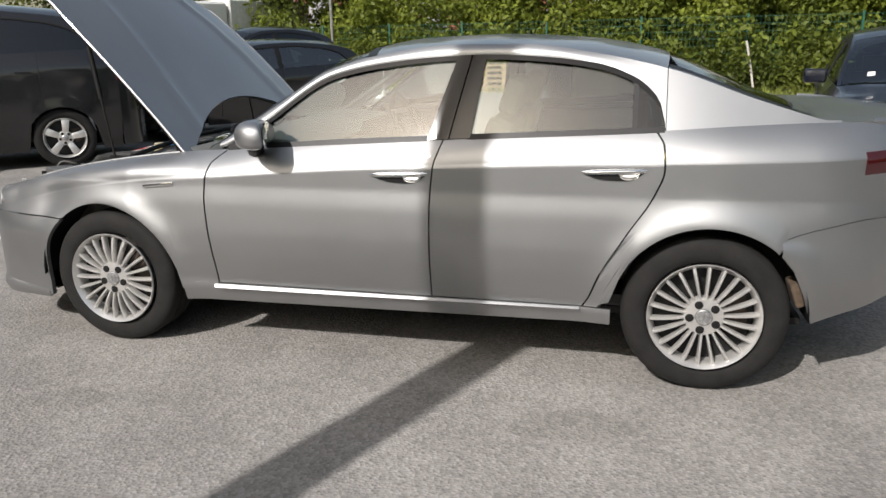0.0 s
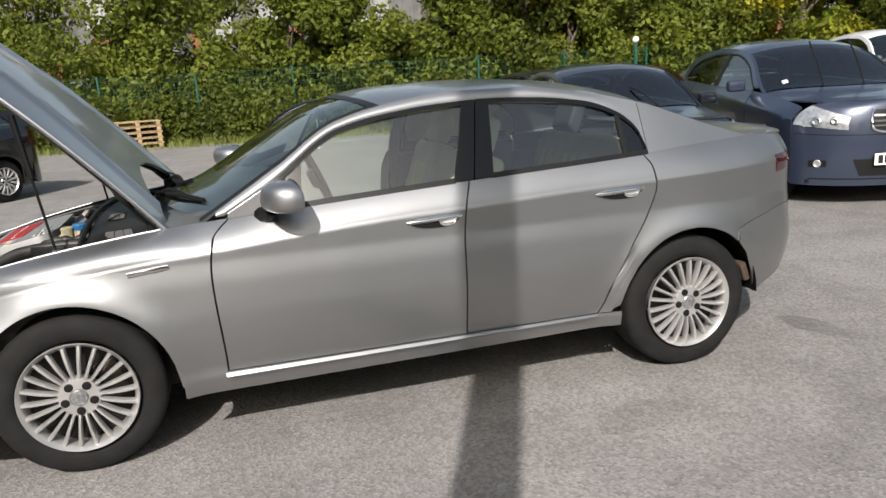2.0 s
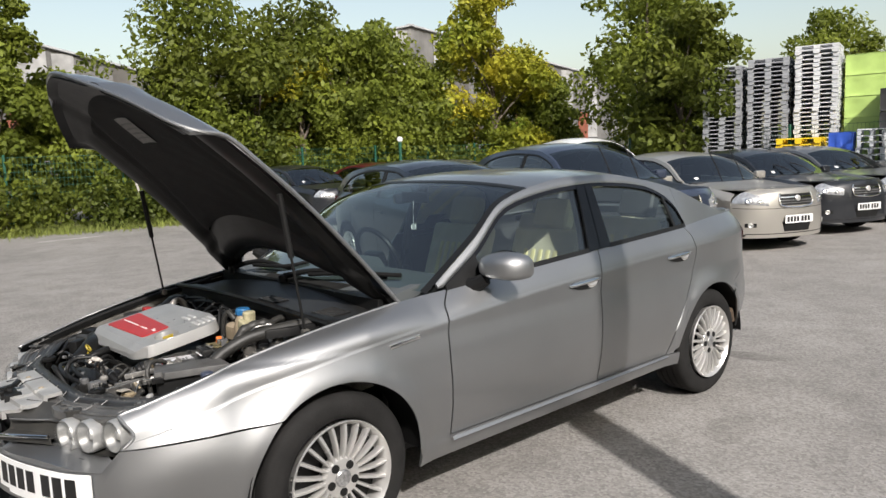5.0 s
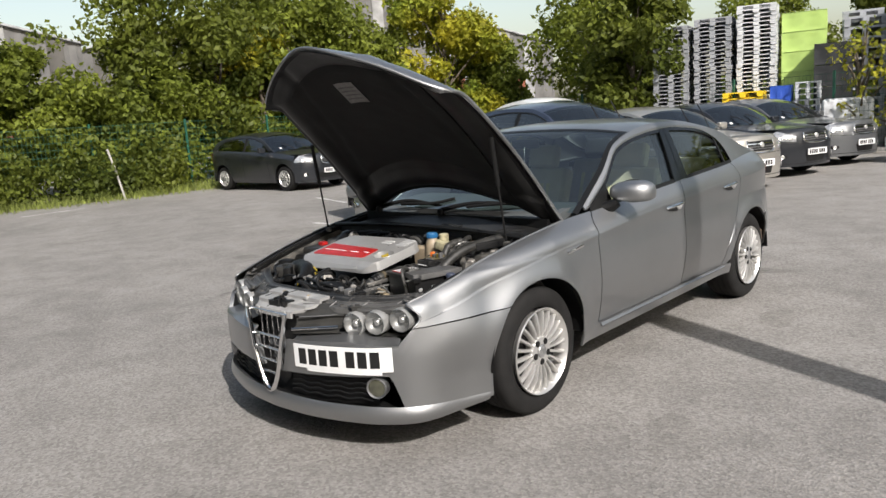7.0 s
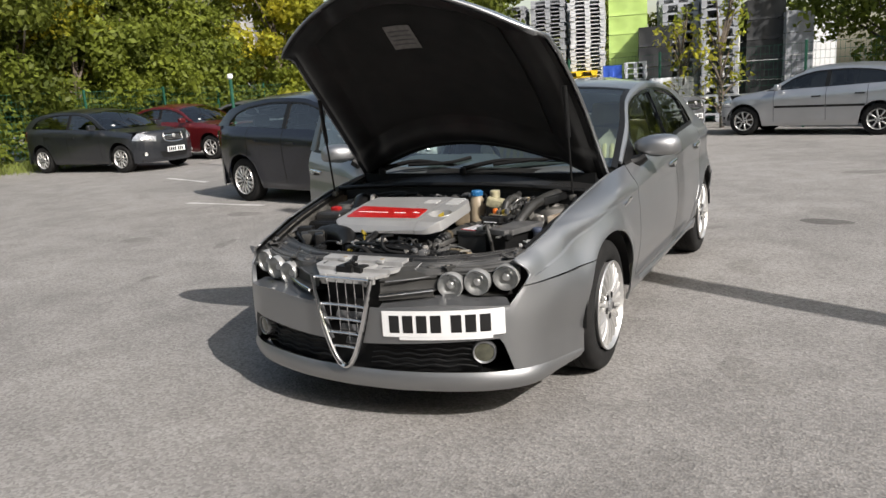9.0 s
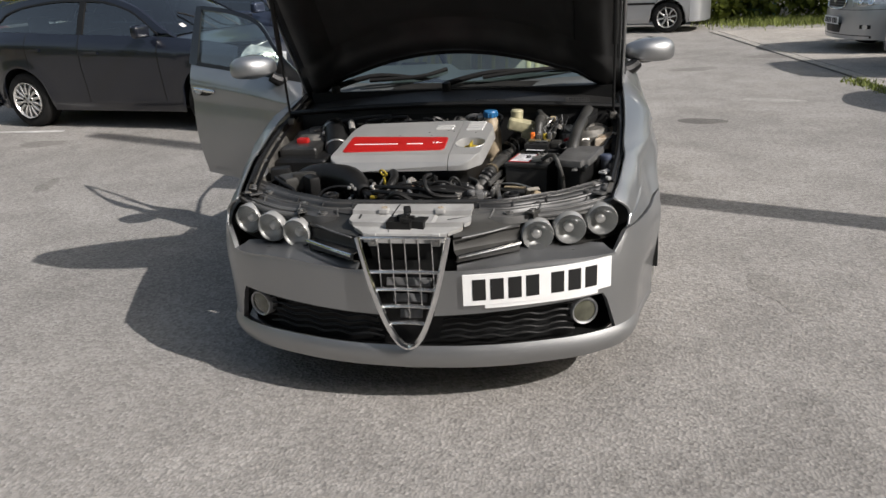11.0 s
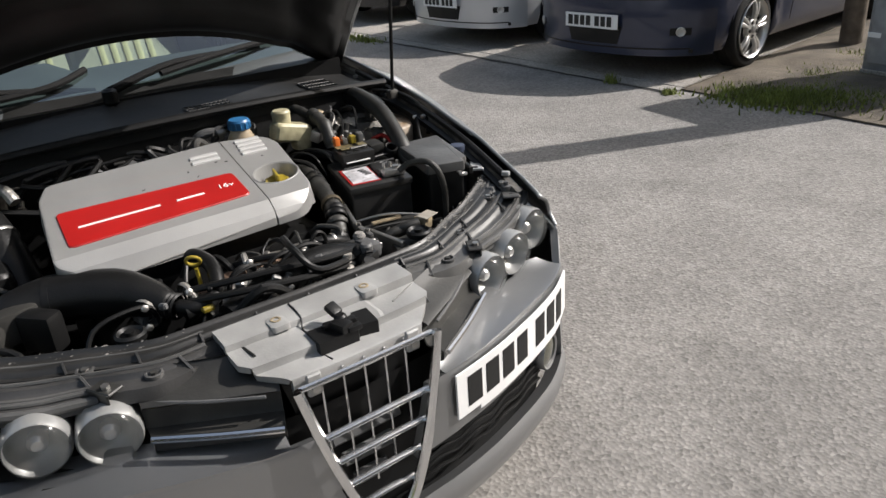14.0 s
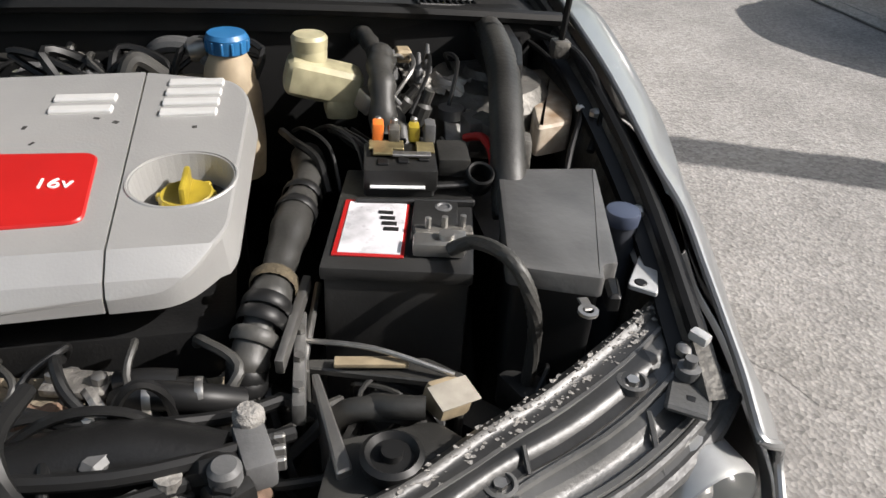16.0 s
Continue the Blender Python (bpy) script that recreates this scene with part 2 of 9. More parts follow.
# ---- car bodies ----
class Body:
    """The surfaces of a car that faces -x: plan outline, flank, glasshouse and top."""

    def __init__(self, plan, crease, belt, tuck, foot, rail, centre, axles, arch=0.365, lean=0.45, flank=None, nose=None, bend=1.5, flare=0.012):
        self.plan, self.crease, self.belt, self.tuck, self.foot, self.rail, self.centre = (curve(p) if p else None for p in (plan, crease, belt, tuck, foot, rail, centre))
        if not tuck:
            self.tuck = lambda x: max(self.plan(x) - self.foot(x) - (self.nose(x) if self.nose else 0.0) - self.low(0.8), 0.01)
        xs = np.linspace(0, 1, 400)
        xs = plan[0][0] + (plan[-1][0] - plan[0][0]) * (1 - np.cos(math.pi * xs)) / 2
        ys = np.array([self.plan(v) for v in xs])
        self.arc_s = np.concatenate([[0], np.cumsum(np.hypot(np.diff(xs), np.diff(ys)))])
        self.arc_x = xs
        self.front, self.rear = plan[0][0], plan[-1][0]
        self.axles, self.arch, self.lean = axles, arch, lean
        self.low = curve(flank or [(0.17, 0.10), (0.22, 0.07), (0.28, 0.048), (0.325, 0.040), (0.345, 0.041), (0.40, 0.034), (0.55, 0.017), (0.70, 0.003), (0.80, 0.001)])
        self.nose = curve(nose) if nose else None
        self.bend, self.flare = bend, flare

    def flat(self, x, inset):
        """The plan outline moved inward along its normal."""
        e = 0.004
        x0, x1 = max(self.front + 1e-4, x - e), min(self.rear - 1e-4, x + e)
        a = Vector((x0, self.plan(x0)))
        b = Vector((x1, self.plan(x1)))
        d = (b - a).normalized()
        n = Vector((d.y, -d.x))
        p = Vector((x, self.plan(x))) + n * inset
        return p.x, p.y

    def along(self, s):
        """x at a length along the outline from the middle of the nose."""
        return float(np.interp(s, self.arc_s, self.arc_x))

    def length(self, x):
        return float(np.interp(x, self.arc_x, self.arc_s))

    def inset(self, x, z):
        zc, zb = self.crease(x), self.belt(x)
        i = self.low(min(z, zc) if z < 0.8 else 0.8)
        if z > zc:
            t = (z - zc) / max(zb - zc, 0.02)
            q = min(1.0, max(0.0, (-0.85 - x) / 0.35)) if self.nose else 0.0
            i += 0.003 + (self.tuck(x) - 0.003) * max(t, 0) ** (self.bend + 1.9 * q)
        if self.nose:
            q = min(1.0, max(0.0, (z - 0.50) / 0.25))
            i += self.nose(x) * q * q * (3 - 2 * q)
        for ax in self.axles:
            r = math.hypot(x - ax, z - 0.325)
            i -= self.flare * math.exp(-((r - self.arch) / 0.07) ** 2)
        return i

    def side(self, x, z):
        """A point of the flank on the car's left (negative y)."""
        px, py = self.flat(x, self.inset(x, z))
        return px, -max(py, 0.0), z

    def glassy(self, x, z):
        d = z - self.belt(x)
        return self.foot(x) - self.lean * d - 0.12 * d * d

    def glass_side(self, x, z, out=0.0):
        return x, -(self.glassy(x, z) + out), z

    def edge(self, x):
        zr, zb = self.rail(x), self.belt(x)
        if zr > zb + 0.01:
            return self.glassy(x, zr), zr
        return self.foot(x), zb

    def top(self, x, v, out=0.0):
        ye, ze = self.edge(x)
        zc = max(self.centre(x), ze + 0.004) + out
        return x, v * ye, ze + out + (zc - ze - out) * (1 - abs(v) ** 2.4) + 0.0

    def region(self, xl, xr, zb, zt, nx, nz, f=None, lip=0.012):
        """A panel of the flank between two ends xl(z), xr(z) and two heights zb(x), zt(x)."""
        flank = f is None
        f = f or self.side

        def height(x, b):
            lo, hi = zb(x), zt(x)
            if not flank or nz < 20:
                return lerp(lo, hi, b)
            zc = min(max(self.crease(x), lo + 0.3 * (hi - lo)), hi - 0.05 * (hi - lo))
            return lerp(lo, zc, b / 0.75) if b < 0.75 else lerp(zc, hi, (b - 0.75) / 0.25)

        def point(a, b):
            x = lerp(xl(0.6), xr(0.6), a)
            for _ in range(6):
                x = lerp(xl(height(x, b)), xr(height(x, b)), a)
            return f(x, height(x, b))
        return sheet(point, nx, nz, lip, ref=CAR_MID)

    def arched(self, x, low):
        z = low
        for ax in self.axles:
            d = abs(x - ax)
            if d < self.arch:
                z = max(z, 0.325 + math.sqrt(self.arch ** 2 - d * d))
        return z


def const(c):
    return lambda _: c




def rim_mesh(spokes, r, style="multi", off=0.0):
    """An alloy wheel's face: rim, spokes, hub, all in one turned and swept shape; axis +z outward."""
    b = bmesh.new()
    lathe([(r * 0.90, -0.16), (r * 0.90, -0.02), (r * 0.985, 0.012), (r * 1.0, 0.020), (r * 0.985, 0.027), (r * 0.93, 0.012), (r * 0.90, -0.005), (r * 0.885, -0.03), (r * 0.875, -0.15)], 48, bm=b)
    for k in range(spokes):
        a = 2 * math.pi * k / spokes if style != "pairs" else 4 * math.pi * (k // 2) / spokes + 0.13 * (2 * (k % 2) - 1)
        c = bmesh.new()
        w0, w1 = 0.032, 0.045
        if style in ("multi", "pairs"):
            w0, w1 = (0.0054 * r / 0.215, 0.0080 * r / 0.215) if spokes > 14 else (0.011, 0.017)
        n = 6
        ring = []
        for i in range(n + 1):
            t = i / n
            rr = lerp(r * 0.30, r * 0.955, t)
            h = 0.006 + 0.022 * math.sin(math.pi * min(1, t * 0.9 + 0.1)) * (0.6 if style == "multi" else 0.8) + 0.006 * t
            w = lerp(w0, w1, t)
            dep = 0.03
            ring.append([c.verts.new((rr, s * w * q, h - e)) for s, q, e in ((-1, 1, dep), (-1, 1, 0.006), (-1, 0.55, 0), (1, 0.55, 0), (1, 1, 0.006), (1, 1, dep))])
        for p, q in zip(ring, ring[1:]):
            for i in range(5):
                c.faces.new((p[i], p[i + 1], q[i + 1], q[i]))
        bmesh.ops.transform(c, matrix=Matrix.Rotation(a, 4, "Z"), verts=c.verts)
        join(b, c)
    lathe([(r * 0.36, -0.03), (r * 0.36, 0.004), (r * 0.33, 0.012), (r * 0.16, 0.016), (r * 0.155, 0.012), (0, 0.012)], 40, bm=b)
    bmesh.ops.recalc_face_normals(b, faces=b.faces[:])
    return b


WHEELS = {}


def wheel(parent, x, y, r=0.325, rim=0.225, spokes=24, style="multi", width=0.205, material=None, turn=0.0):
    """A road wheel whose outer face looks along -y (or +y)."""
    key = (r, rim, spokes, style, width, material.name if material else "")
    if key not in WHEELS:
        ty = lathe([(rim * 0.99, -width + 0.03), (rim * 1.03, -width + 0.01), (r * 0.86, -width), (r * 0.965, -width + 0.012), (r, -width + 0.04), (r * 1.0, -width * 0.72), (r * 0.985, -width * 0.71), (r * 0.985, -width * 0.69), (r, -width * 0.68), (r, -width * 0.52), (r * 0.985, -width * 0.51), (r * 0.985, -width * 0.49), (r, -width * 0.48), (r, -width * 0.32), (r * 0.985, -width * 0.31), (r * 0.985, -width * 0.29), (r, -width * 0.28), (r, -0.028), (r * 0.985, -0.010), (r * 0.95, 0.002), (r * 0.88, 0.010), (r * 0.80, 0.012), (rim * 1.04, 0.006), (rim * 1.01, -0.002), (rim * 0.99, -0.012)], 56)
        tm = bpy.data.meshes.new("tyre")
        ty.to_mesh(tm)
        ty.free()
        rb = rim_mesh(spokes, rim, style)
        rm = bpy.data.meshes.new("rim")
        rb.to_mesh(rm)
        rb.free()
        hb = bmesh.new()
        lathe([(rim * 0.15, 0), (rim * 0.15, 0.018), (rim * 0.13, 0.022), (0, 0.023)], 24, bm=hb)
        hm = bpy.data.meshes.new("hub_cap")
        hb.to_mesh(hm)
        hb.free()
        # flat black disc that stands for the dark recess of a wheel bolt
        bo = lathe([(0.0165, -0.002), (0.0165, 0.0170), (0.0150, 0.0174), (0.0, 0.0172)], 16)
        bom = bpy.data.meshes.new("wheel_bolt")
        bo.to_mesh(bom)
        bo.free()
        dk = bmesh.new()
        lathe([(rim * 0.30, -0.062), (rim * 0.70, -0.062), (rim * 0.70, -0.085), (rim * 0.30, -0.085)], 40, bm=dk)
        box(0.09, 0.16, 0.07, (rim * 0.55, 0, -0.075), 0.01, bm=dk)
        dm = bpy.data.meshes.new("brake_disc")
        dk.to_mesh(dm)
        dk.free()
        # black disc added behind the spokes, in place of the shade in the gaps
        bk = lathe([(rim * 0.30, -0.050), (rim * 0.60, -0.052), (rim * 0.885, -0.046)], 40)
        bkm = bpy.data.meshes.new("dust_shield")
        bk.to_mesh(bkm)
        bk.free()
        for me, ma in ((tm, RUBBER), (rm, material or ALLOY), (hm, mat("brushed_hub_badge", (0.42, 0.42, 0.42), 0.3, 0.7, scale=70, var=0.5)), (bom, SEAL), (dm, mat("dull_brake_iron", (0.06, 0.045, 0.035), 0.6, 0.5, scale=20, var=0.4)), (bkm, SEAL)):
            me.materials.append(ma)
            me.polygons.foreach_set("use_smooth", [True] * len(me.polygons))
            me.set_sharp_from_angle(angle=radians(40))
        WHEELS[key] = (tm, rm, hm, bom, dm, bkm)
    tm, rm, hm, bom, dm, bkm = WHEELS[key]
    w = new("wheel")
    w.parent = parent
    s = 1 if y < 0 else -1
    w.matrix_basis = Matrix.Translation((x, y, r)) @ Matrix.Rotation(radians(90 * s), 4, "X") @ Matrix.Rotation(turn, 4, "Z")
    part("tyre", tm, None, w)
    part("rim", rm, None, w, "silver multi-spoke alloy rim" if style == "multi" else "silver alloy rim")
    part("hub_cap", hm, None, w)
    part("brake_disc", dm, None, w)
    part("dust_shield", bkm, None, w)
    for k in range(5):
        part("wheel_bolt", bom, None, w, m=Matrix.Rotation(2 * math.pi * (k + 0.5) / 5, 4, "Z") @ Matrix.Translation((rim * 0.245, 0, 0)))
    return w


def plate_bars(parent, name, w, h, m, back=WHITE, groups=((0.05, 4), (0.56, 3))):
    """A number plate with its characters as plain bars."""
    p = part(name, box(w, 0.006, h, bevel=0.002, seg=1), back, parent, "white number plate with black characters" if back is WHITE else "yellow number plate", m=m)
    for start, count in groups:
        for k in range(count):
            part("plate_bar", box(w * 0.085, 0.002, h * 0.68, (w * (start - 0.5 + 0.055 + k * 0.115), -0.0042, 0)), INK, p)
    return p


# ---- the silver saloon with its bonnet open ----
MAIN = Body(
    plan=[(-2.352, 0.0), (-2.338, 0.2), (-2.292, 0.41), (-2.211, 0.616), (-2.105, 0.746), (-1.95, 0.830), (-1.75, 0.880), (-1.35, 0.906), (-0.8, 0.912), (0.0, 0.914), (0.8, 0.912), (1.35, 0.910), (1.7, 0.878), (1.95, 0.80), (2.13, 0.62), (2.24, 0.35), (2.28, 0.0)],
    crease=[(-2.3, 0.60), (-1.95, 0.655), (-1.6, 0.735), (-1.2, 0.80), (-0.79, 0.835), (-0.1, 0.887), (0.25, 0.902), (0.87, 0.928), (1.16, 0.935), (1.9, 0.96), (2.3, 0.97)],
    belt=[(-2.3, 0.66), (-2.15, 0.706), (-1.95, 0.755), (-1.7, 0.815), (-1.415, 0.870), (-0.93, 0.931), (-0.7, 0.948), (-0.5, 0.966), (0.28, 1.012), (1.12, 1.052), (1.5, 1.075), (1.8, 1.085), (2.0, 1.085), (2.28, 1.07)],
    tuck=None,
    foot=[(-2.3, 0.48), (-2.2, 0.600), (-2.1, 0.664), (-2.0, 0.693), (-1.9, 0.713), (-1.7, 0.742), (-1.4, 0.763), (-1.05, 0.775), (-0.9, 0.782), (-0.7, 0.80), (-0.4, 0.83), (0.3, 0.842), (1.1, 0.828), (1.5, 0.785), (1.9, 0.71), (2.1, 0.58), (2.24, 0.30)],
    rail=[(-0.9, 0.90), (-0.80, 0.955), (-0.5, 1.135), (-0.25, 1.290), (0.0, 1.352), (0.3, 1.385), (0.6, 1.383), (0.9, 1.342), (1.17, 1.282), (1.5, 1.165), (1.75, 1.088), (1.9, 1.05)],
    centre=[(-2.3, 0.72), (-2.0, 0.80), (-1.6, 0.895), (-1.1, 0.955), (-0.95, 0.985), (-0.5, 1.228), (-0.22, 1.365), (0.05, 1.418), (0.45, 1.430), (0.84, 1.408), (1.17, 1.345), (1.7, 1.125), (1.78, 1.105), (2.05, 1.10), (2.2, 1.085)],
    axles=(-1.35, 1.35), arch=0.372, nose=[(-2.35, 0.0), (-2.25, 0.02), (-2.1, 0.03), (-1.95, 0.068), (-1.75, 0.070), (-1.5, 0.034), (-1.2, 0.0)], bend=1.5, flare=0.022, flank=[(0.17, 0.10), (0.22, 0.07), (0.28, 0.048), (0.325, 0.040), (0.345, 0.040), (0.40, 0.030), (0.50, 0.012), (0.60, 0.004), (0.70, 0.006), (0.80, 0.017)])
DOOR_A = curve([(0.26, -0.79), (0.36, -0.79), (0.73, -0.806), (0.88, -0.786), (0.95, -0.715)])
DOOR_B = curve([(0.26, 0.231), (0.38, 0.231), (0.72, 0.234), (0.90, 0.25), (1.02, 0.289)])
DOOR_C = curve([(0.33, 0.865), (0.37, 0.891), (0.48, 0.934), (0.65, 1.031), (0.82, 1.135), (0.91, 1.164), (1.0, 1.158), (1.05, 1.13)])
WIN_TOP = curve([(-0.74, 0.952), (-0.54, 1.065), (-0.24, 1.258), (-0.04, 1.303), (0.2, 1.330), (0.45, 1.340), (0.69, 1.328), (0.9, 1.298), (1.04, 1.246), (1.12, 1.180), (1.15, 1.120), (1.16, 1.062)])
LINE_RB = curve([(1.60, 0.655), (1.75, 0.70), (1.95, 0.735), (2.3, 0.74)])
PILLAR_L = curve([(1.0, 0.215), (1.34, 0.318)])
PILLAR_R = curve([(1.0, 0.395), (1.34, 0.440)])


def pair(name, shape, material, parent, label=""):
    part(name, shape, material, parent, label)
    return part(name, mirrored(shape), material, parent, label)


def shield_w(z):
    t = max(0.0, min(1.0, (z - 0.270) / 0.392))
    return 0.152 * t ** 0.52


def door_handle(parent, x, z, material, sgn=-1):
    """A flush handle: a bright grip over a dark cup."""
    y0 = sgn * (abs(MAIN.side(x, z)[1]) + 0.001)
    h = new("door_handle")
    h.parent = parent
    h.matrix_basis = Matrix.Translation((x, y0, z)) @ Matrix.Rotation(radians(-2.5), 4, "Y") @ Matrix.Diagonal((1, -sgn, 1, 1))
    h["label"] = "silver handle grip over a dark cup"

    def cup(a, b):
        px = lerp(-0.115, 0.115, a)
        w = 0.040 * (1 - abs(2 * a - 1) ** 3) * (0.55 + 0.45 * a)
        return px, -0.001 + 0.012 * math.sin(math.pi * b) * 0, -0.006 - w * b
    part("cup", sheet(lambda a, b: (cup(a, b)[0], -0.0015, cup(a, b)[2]), 14, 4, 0.004), SEAL, h)

    def grip(a, b):
        px = lerp(-0.122, 0.122, a)
        ang = math.pi * (1.15 * b - 0.1)
        t = 0.0105 * (1 - abs(2 * a - 1) ** 4 * 0.6)
        return px, -0.004 - 0.013 * math.sin(ang) * (1 - abs(2 * a - 1) ** 4), t * math.cos(ang) - 0.002
    part("grip", sheet(grip, 18, 8, 0.003), CHROME, h, "bright silver grip")
    part("paddle", sheet(lambda a, b: (lerp(0.02, 0.095, a), -0.003 - 0.006 * math.sin(math.pi * b), -0.012 - 0.022 * b * (1 - (2 * a - 1) ** 4)), 8, 4, 0.003), ALLOY, h)
    return h


def door_mirror(parent, sgn):
    m = new("door_mirror")
    m.parent = parent
    m.matrix_basis = Matrix.Translation((-0.500, sgn * 0.935, 1.028)) @ Matrix.Diagonal((1, -sgn, 1, 1)) @ Matrix.Rotation(radians(18), 4, "Z")
    m["label"] = "silver door mirror on a black foot"
    b = bmesh.new()
    bmesh.ops.create_uvsphere(b, u_segments=28, v_segments=18, radius=1)
    for v in b.verts:
        x, y, z = v.co
        flat = 0.030 if x > 0 else 0.085
        sx = math.copysign(abs(x) ** 0.8, x) * flat
        v.co = (sx * 1.1 + 0.030 * (y + 0.2) ** 2, math.copysign(abs(y) ** 0.85, y) * 0.132, math.copysign(abs(z) ** (0.8 if z > 0 else 0.5), z) * (0.066 if z > 0 else 0.052) * (1 - 0.16 * y))
    part("housing", b, SILVER, m)
    part("mirror_glass", lathe([(0, 0), (0.065, 0), (0.07, -0.004)], 28, Matrix.Translation((0.040, 0, 0.002)) @ Matrix.Rotation(radians(90), 4, "Y") @ Matrix.Diagonal((0.95, 1.45, 1, 1))), mat("mirror_silvering", (0.85, 0.86, 0.87), 0.03, 1.0, var=0.02), m)
    part("foot", tube([(-0.03, 0.075, -0.05), (-0.035, 0.115, -0.075), (-0.04, 0.16, -0.085)], lambda t: 0.030 + 0.01 * t, 10, bm=None), BLACKP, m)
    return m


def side_door(parent, sgn, which):
    """A side door in its shut place; children: skin, window, frame, handle."""
    d = new("front_door" if which == "f" else "rear_door")
    d.parent = parent
    gap = 0.0032
    flip = (lambda s: s) if sgn < 0 else mirrored
    if which == "f":
        xl, xr = (lambda z: DOOR_A(z) + gap), (lambda z: DOOR_B(z) - gap)
        gl, gr = (lambda z: -0.72), (lambda z: PILLAR_L(z) + 0.01)
    else:
        xl, xr = (lambda z: DOOR_B(z) + gap), (lambda z: DOOR_C(z) - gap)
        gl, gr = (lambda z: PILLAR_R(z) - 0.01), (lambda z: 1.158)
    part("door_skin", flip(MAIN.region(xl, xr, const(0.338), lambda x: MAIN.belt(x) - 0.004, 34, 64)), SILVER, d)
    inner = lambda x, z: (x, MAIN.side(x, z)[1] + 0.10, z)
    part("door_card", flip(MAIN.region(lambda z: xl(z) + 0.03, lambda z: xr(z) - 0.03, const(0.36), lambda x: MAIN.belt(x) - 0.035, 8, 8, f=inner, lip=0)), DARKTRIM, d)
    part("window_pane", flip(MAIN.region(gl, gr, lambda x: MAIN.belt(x) - 0.01, lambda x: max(WIN_TOP(x) - 0.01, MAIN.belt(x) - 0.008), 24, 10, f=lambda x, z: MAIN.glass_side(x, z, -0.012), lip=0)), SIDEGLASS, d)
    part("window_trim", flip(MAIN.region(gl, gr, lambda x: WIN_TOP(x) - 0.016, lambda x: WIN_TOP(x) + 0.006, 40, 2, f=lambda x, z: MAIN.glass_side(x, z, 0.002), lip=0.016)), GLOSSK, d)
    part("waist_seal", flip(MAIN.region(gl, gr, lambda x: MAIN.belt(x) - 0.006, lambda x: MAIN.belt(x) + 0.016, 20, 2, f=lambda x, z: MAIN.glass_side(x, z, 0.003), lip=0.012)), SEAL, d)
    part("pillar_cover", flip(MAIN.region((lambda z: PILLAR_L(z)) if which == "f" else (lambda z: (PILLAR_L(z) + PILLAR_R(z)) / 2 + 0.003), (lambda z: (PILLAR_L(z) + PILLAR_R(z)) / 2 - 0.003) if which == "f" else (lambda z: PILLAR_R(z)), lambda x: MAIN.belt(x) + 0.0, lambda x: WIN_TOP(x) + 0.004, 4, 14, f=lambda x, z: MAIN.glass_side(x, z, 0.004), lip=0.012)), GLOSSK, d)
    if which == "f":
        part("mirror_sail", flip(MAIN.region(const(-0.72), const(-0.52), lambda x: MAIN.belt(x), lambda x: min(WIN_TOP(x), 1.09), 6, 4, f=lambda x, z: MAIN.glass_side(x, z, 0.005), lip=0.012)), BLACKP, d)
        door_mirror(d, sgn)
        door_handle(d, 0.105, 0.872, SILVER, sgn)
    else:
        part("quarter_bar", flip(MAIN.region(const(1.035), const(1.055), lambda x: MAIN.belt(x), lambda x: WIN_TOP(x), 2, 8, f=lambda x, z: MAIN.glass_side(x, z, 0.002), lip=0.008)), SEAL, d)
        part("quarter_pane", flip(MAIN.region(const(1.05), const(1.158), lambda x: MAIN.belt(x), lambda x: max(WIN_TOP(x) - 0.01, MAIN.belt(x) + 0.002), 6, 8, f=lambda x, z: MAIN.glass_side(x, z, -0.006), lip=0)), DARKGLASS, d)
        door_handle(d, 0.975, 0.905, SILVER, sgn)
    return d


def seat(parent, x, y, rear=False):
    w = 0.52 if not rear else 1.25
    name = "front_seat" if not rear else "rear_seat"
    s = new(name)
    s.parent = parent
    s.matrix_basis = pose(x, y, 0.36)
    s["label"] = "cream leather seat with ribbed middle"
    b = box(0.52, w, 0.16, (0.02, 0, 0.09), 0.05, 3)
    part("cushion", b, CREAM, s)
    lean = Matrix.Rotation(radians(20), 4, "Y")
    b = box(0.13, w * 0.96, 0.62, (0.34, 0, 0.42), 0.05, 3, lean)
    part("backrest", b, CREAM, s)
    heads = (0,) if not rear else (-0.38, 0.38)
    for h in heads:
        part("headrest", box(0.09, 0.26, 0.18, (0.465, h, 0.80), 0.04, 3, lean), CREAM if not rear else DARKTRIM, s)
        for k in (-0.06, 0.06):
            part("headrest_rod", tube([(0.42, h + k, 0.66), (0.45, h + k, 0.74)], 0.006, 6, 1), STEEL, s)
    for k in range(5 if not rear else 10):
        yy = (k - (2 if not rear else 4.5)) * 0.055 * (1 if not rear else 1.9)
        part("rib", box(0.03, 0.032, 0.44, (0.272, yy, 0.40), 0.012, 2, lean), mat("pale_stripe", (0.74, 0.66, 0.36), 0.55, var=0.15), s)
    return s


FIN_D = curve([(0.0, 0.035), (0.12, 0.004), (0.2, 0.004), (0.28, 0.045), (0.5, 0.055), (0.58, 0.040), (0.66, 0.045), (0.8, 0.10), (1.0, 0.13)])
FIN_Z = curve([(0.0, 0.560), (0.12, 0.572), (0.2, 0.592), (0.28, 0.596), (0.5, 0.634), (0.58, 0.644), (0.66, 0.648), (0.8, 0.664), (1.0, 0.684)])
BARREL = mat("milky_barrel", (0.38, 0.38, 0.37), 0.3, 0.45, scale=20, var=0.2)
GRILLEM = mat("dull_grille_chrome", (0.70, 0.70, 0.70), 0.24, 0.95, scale=20, var=0.15)
REFLECT = mat("lamp_reflector", (0.33, 0.33, 0.32), 0.42, 0.6, scale=40, var=0.1)


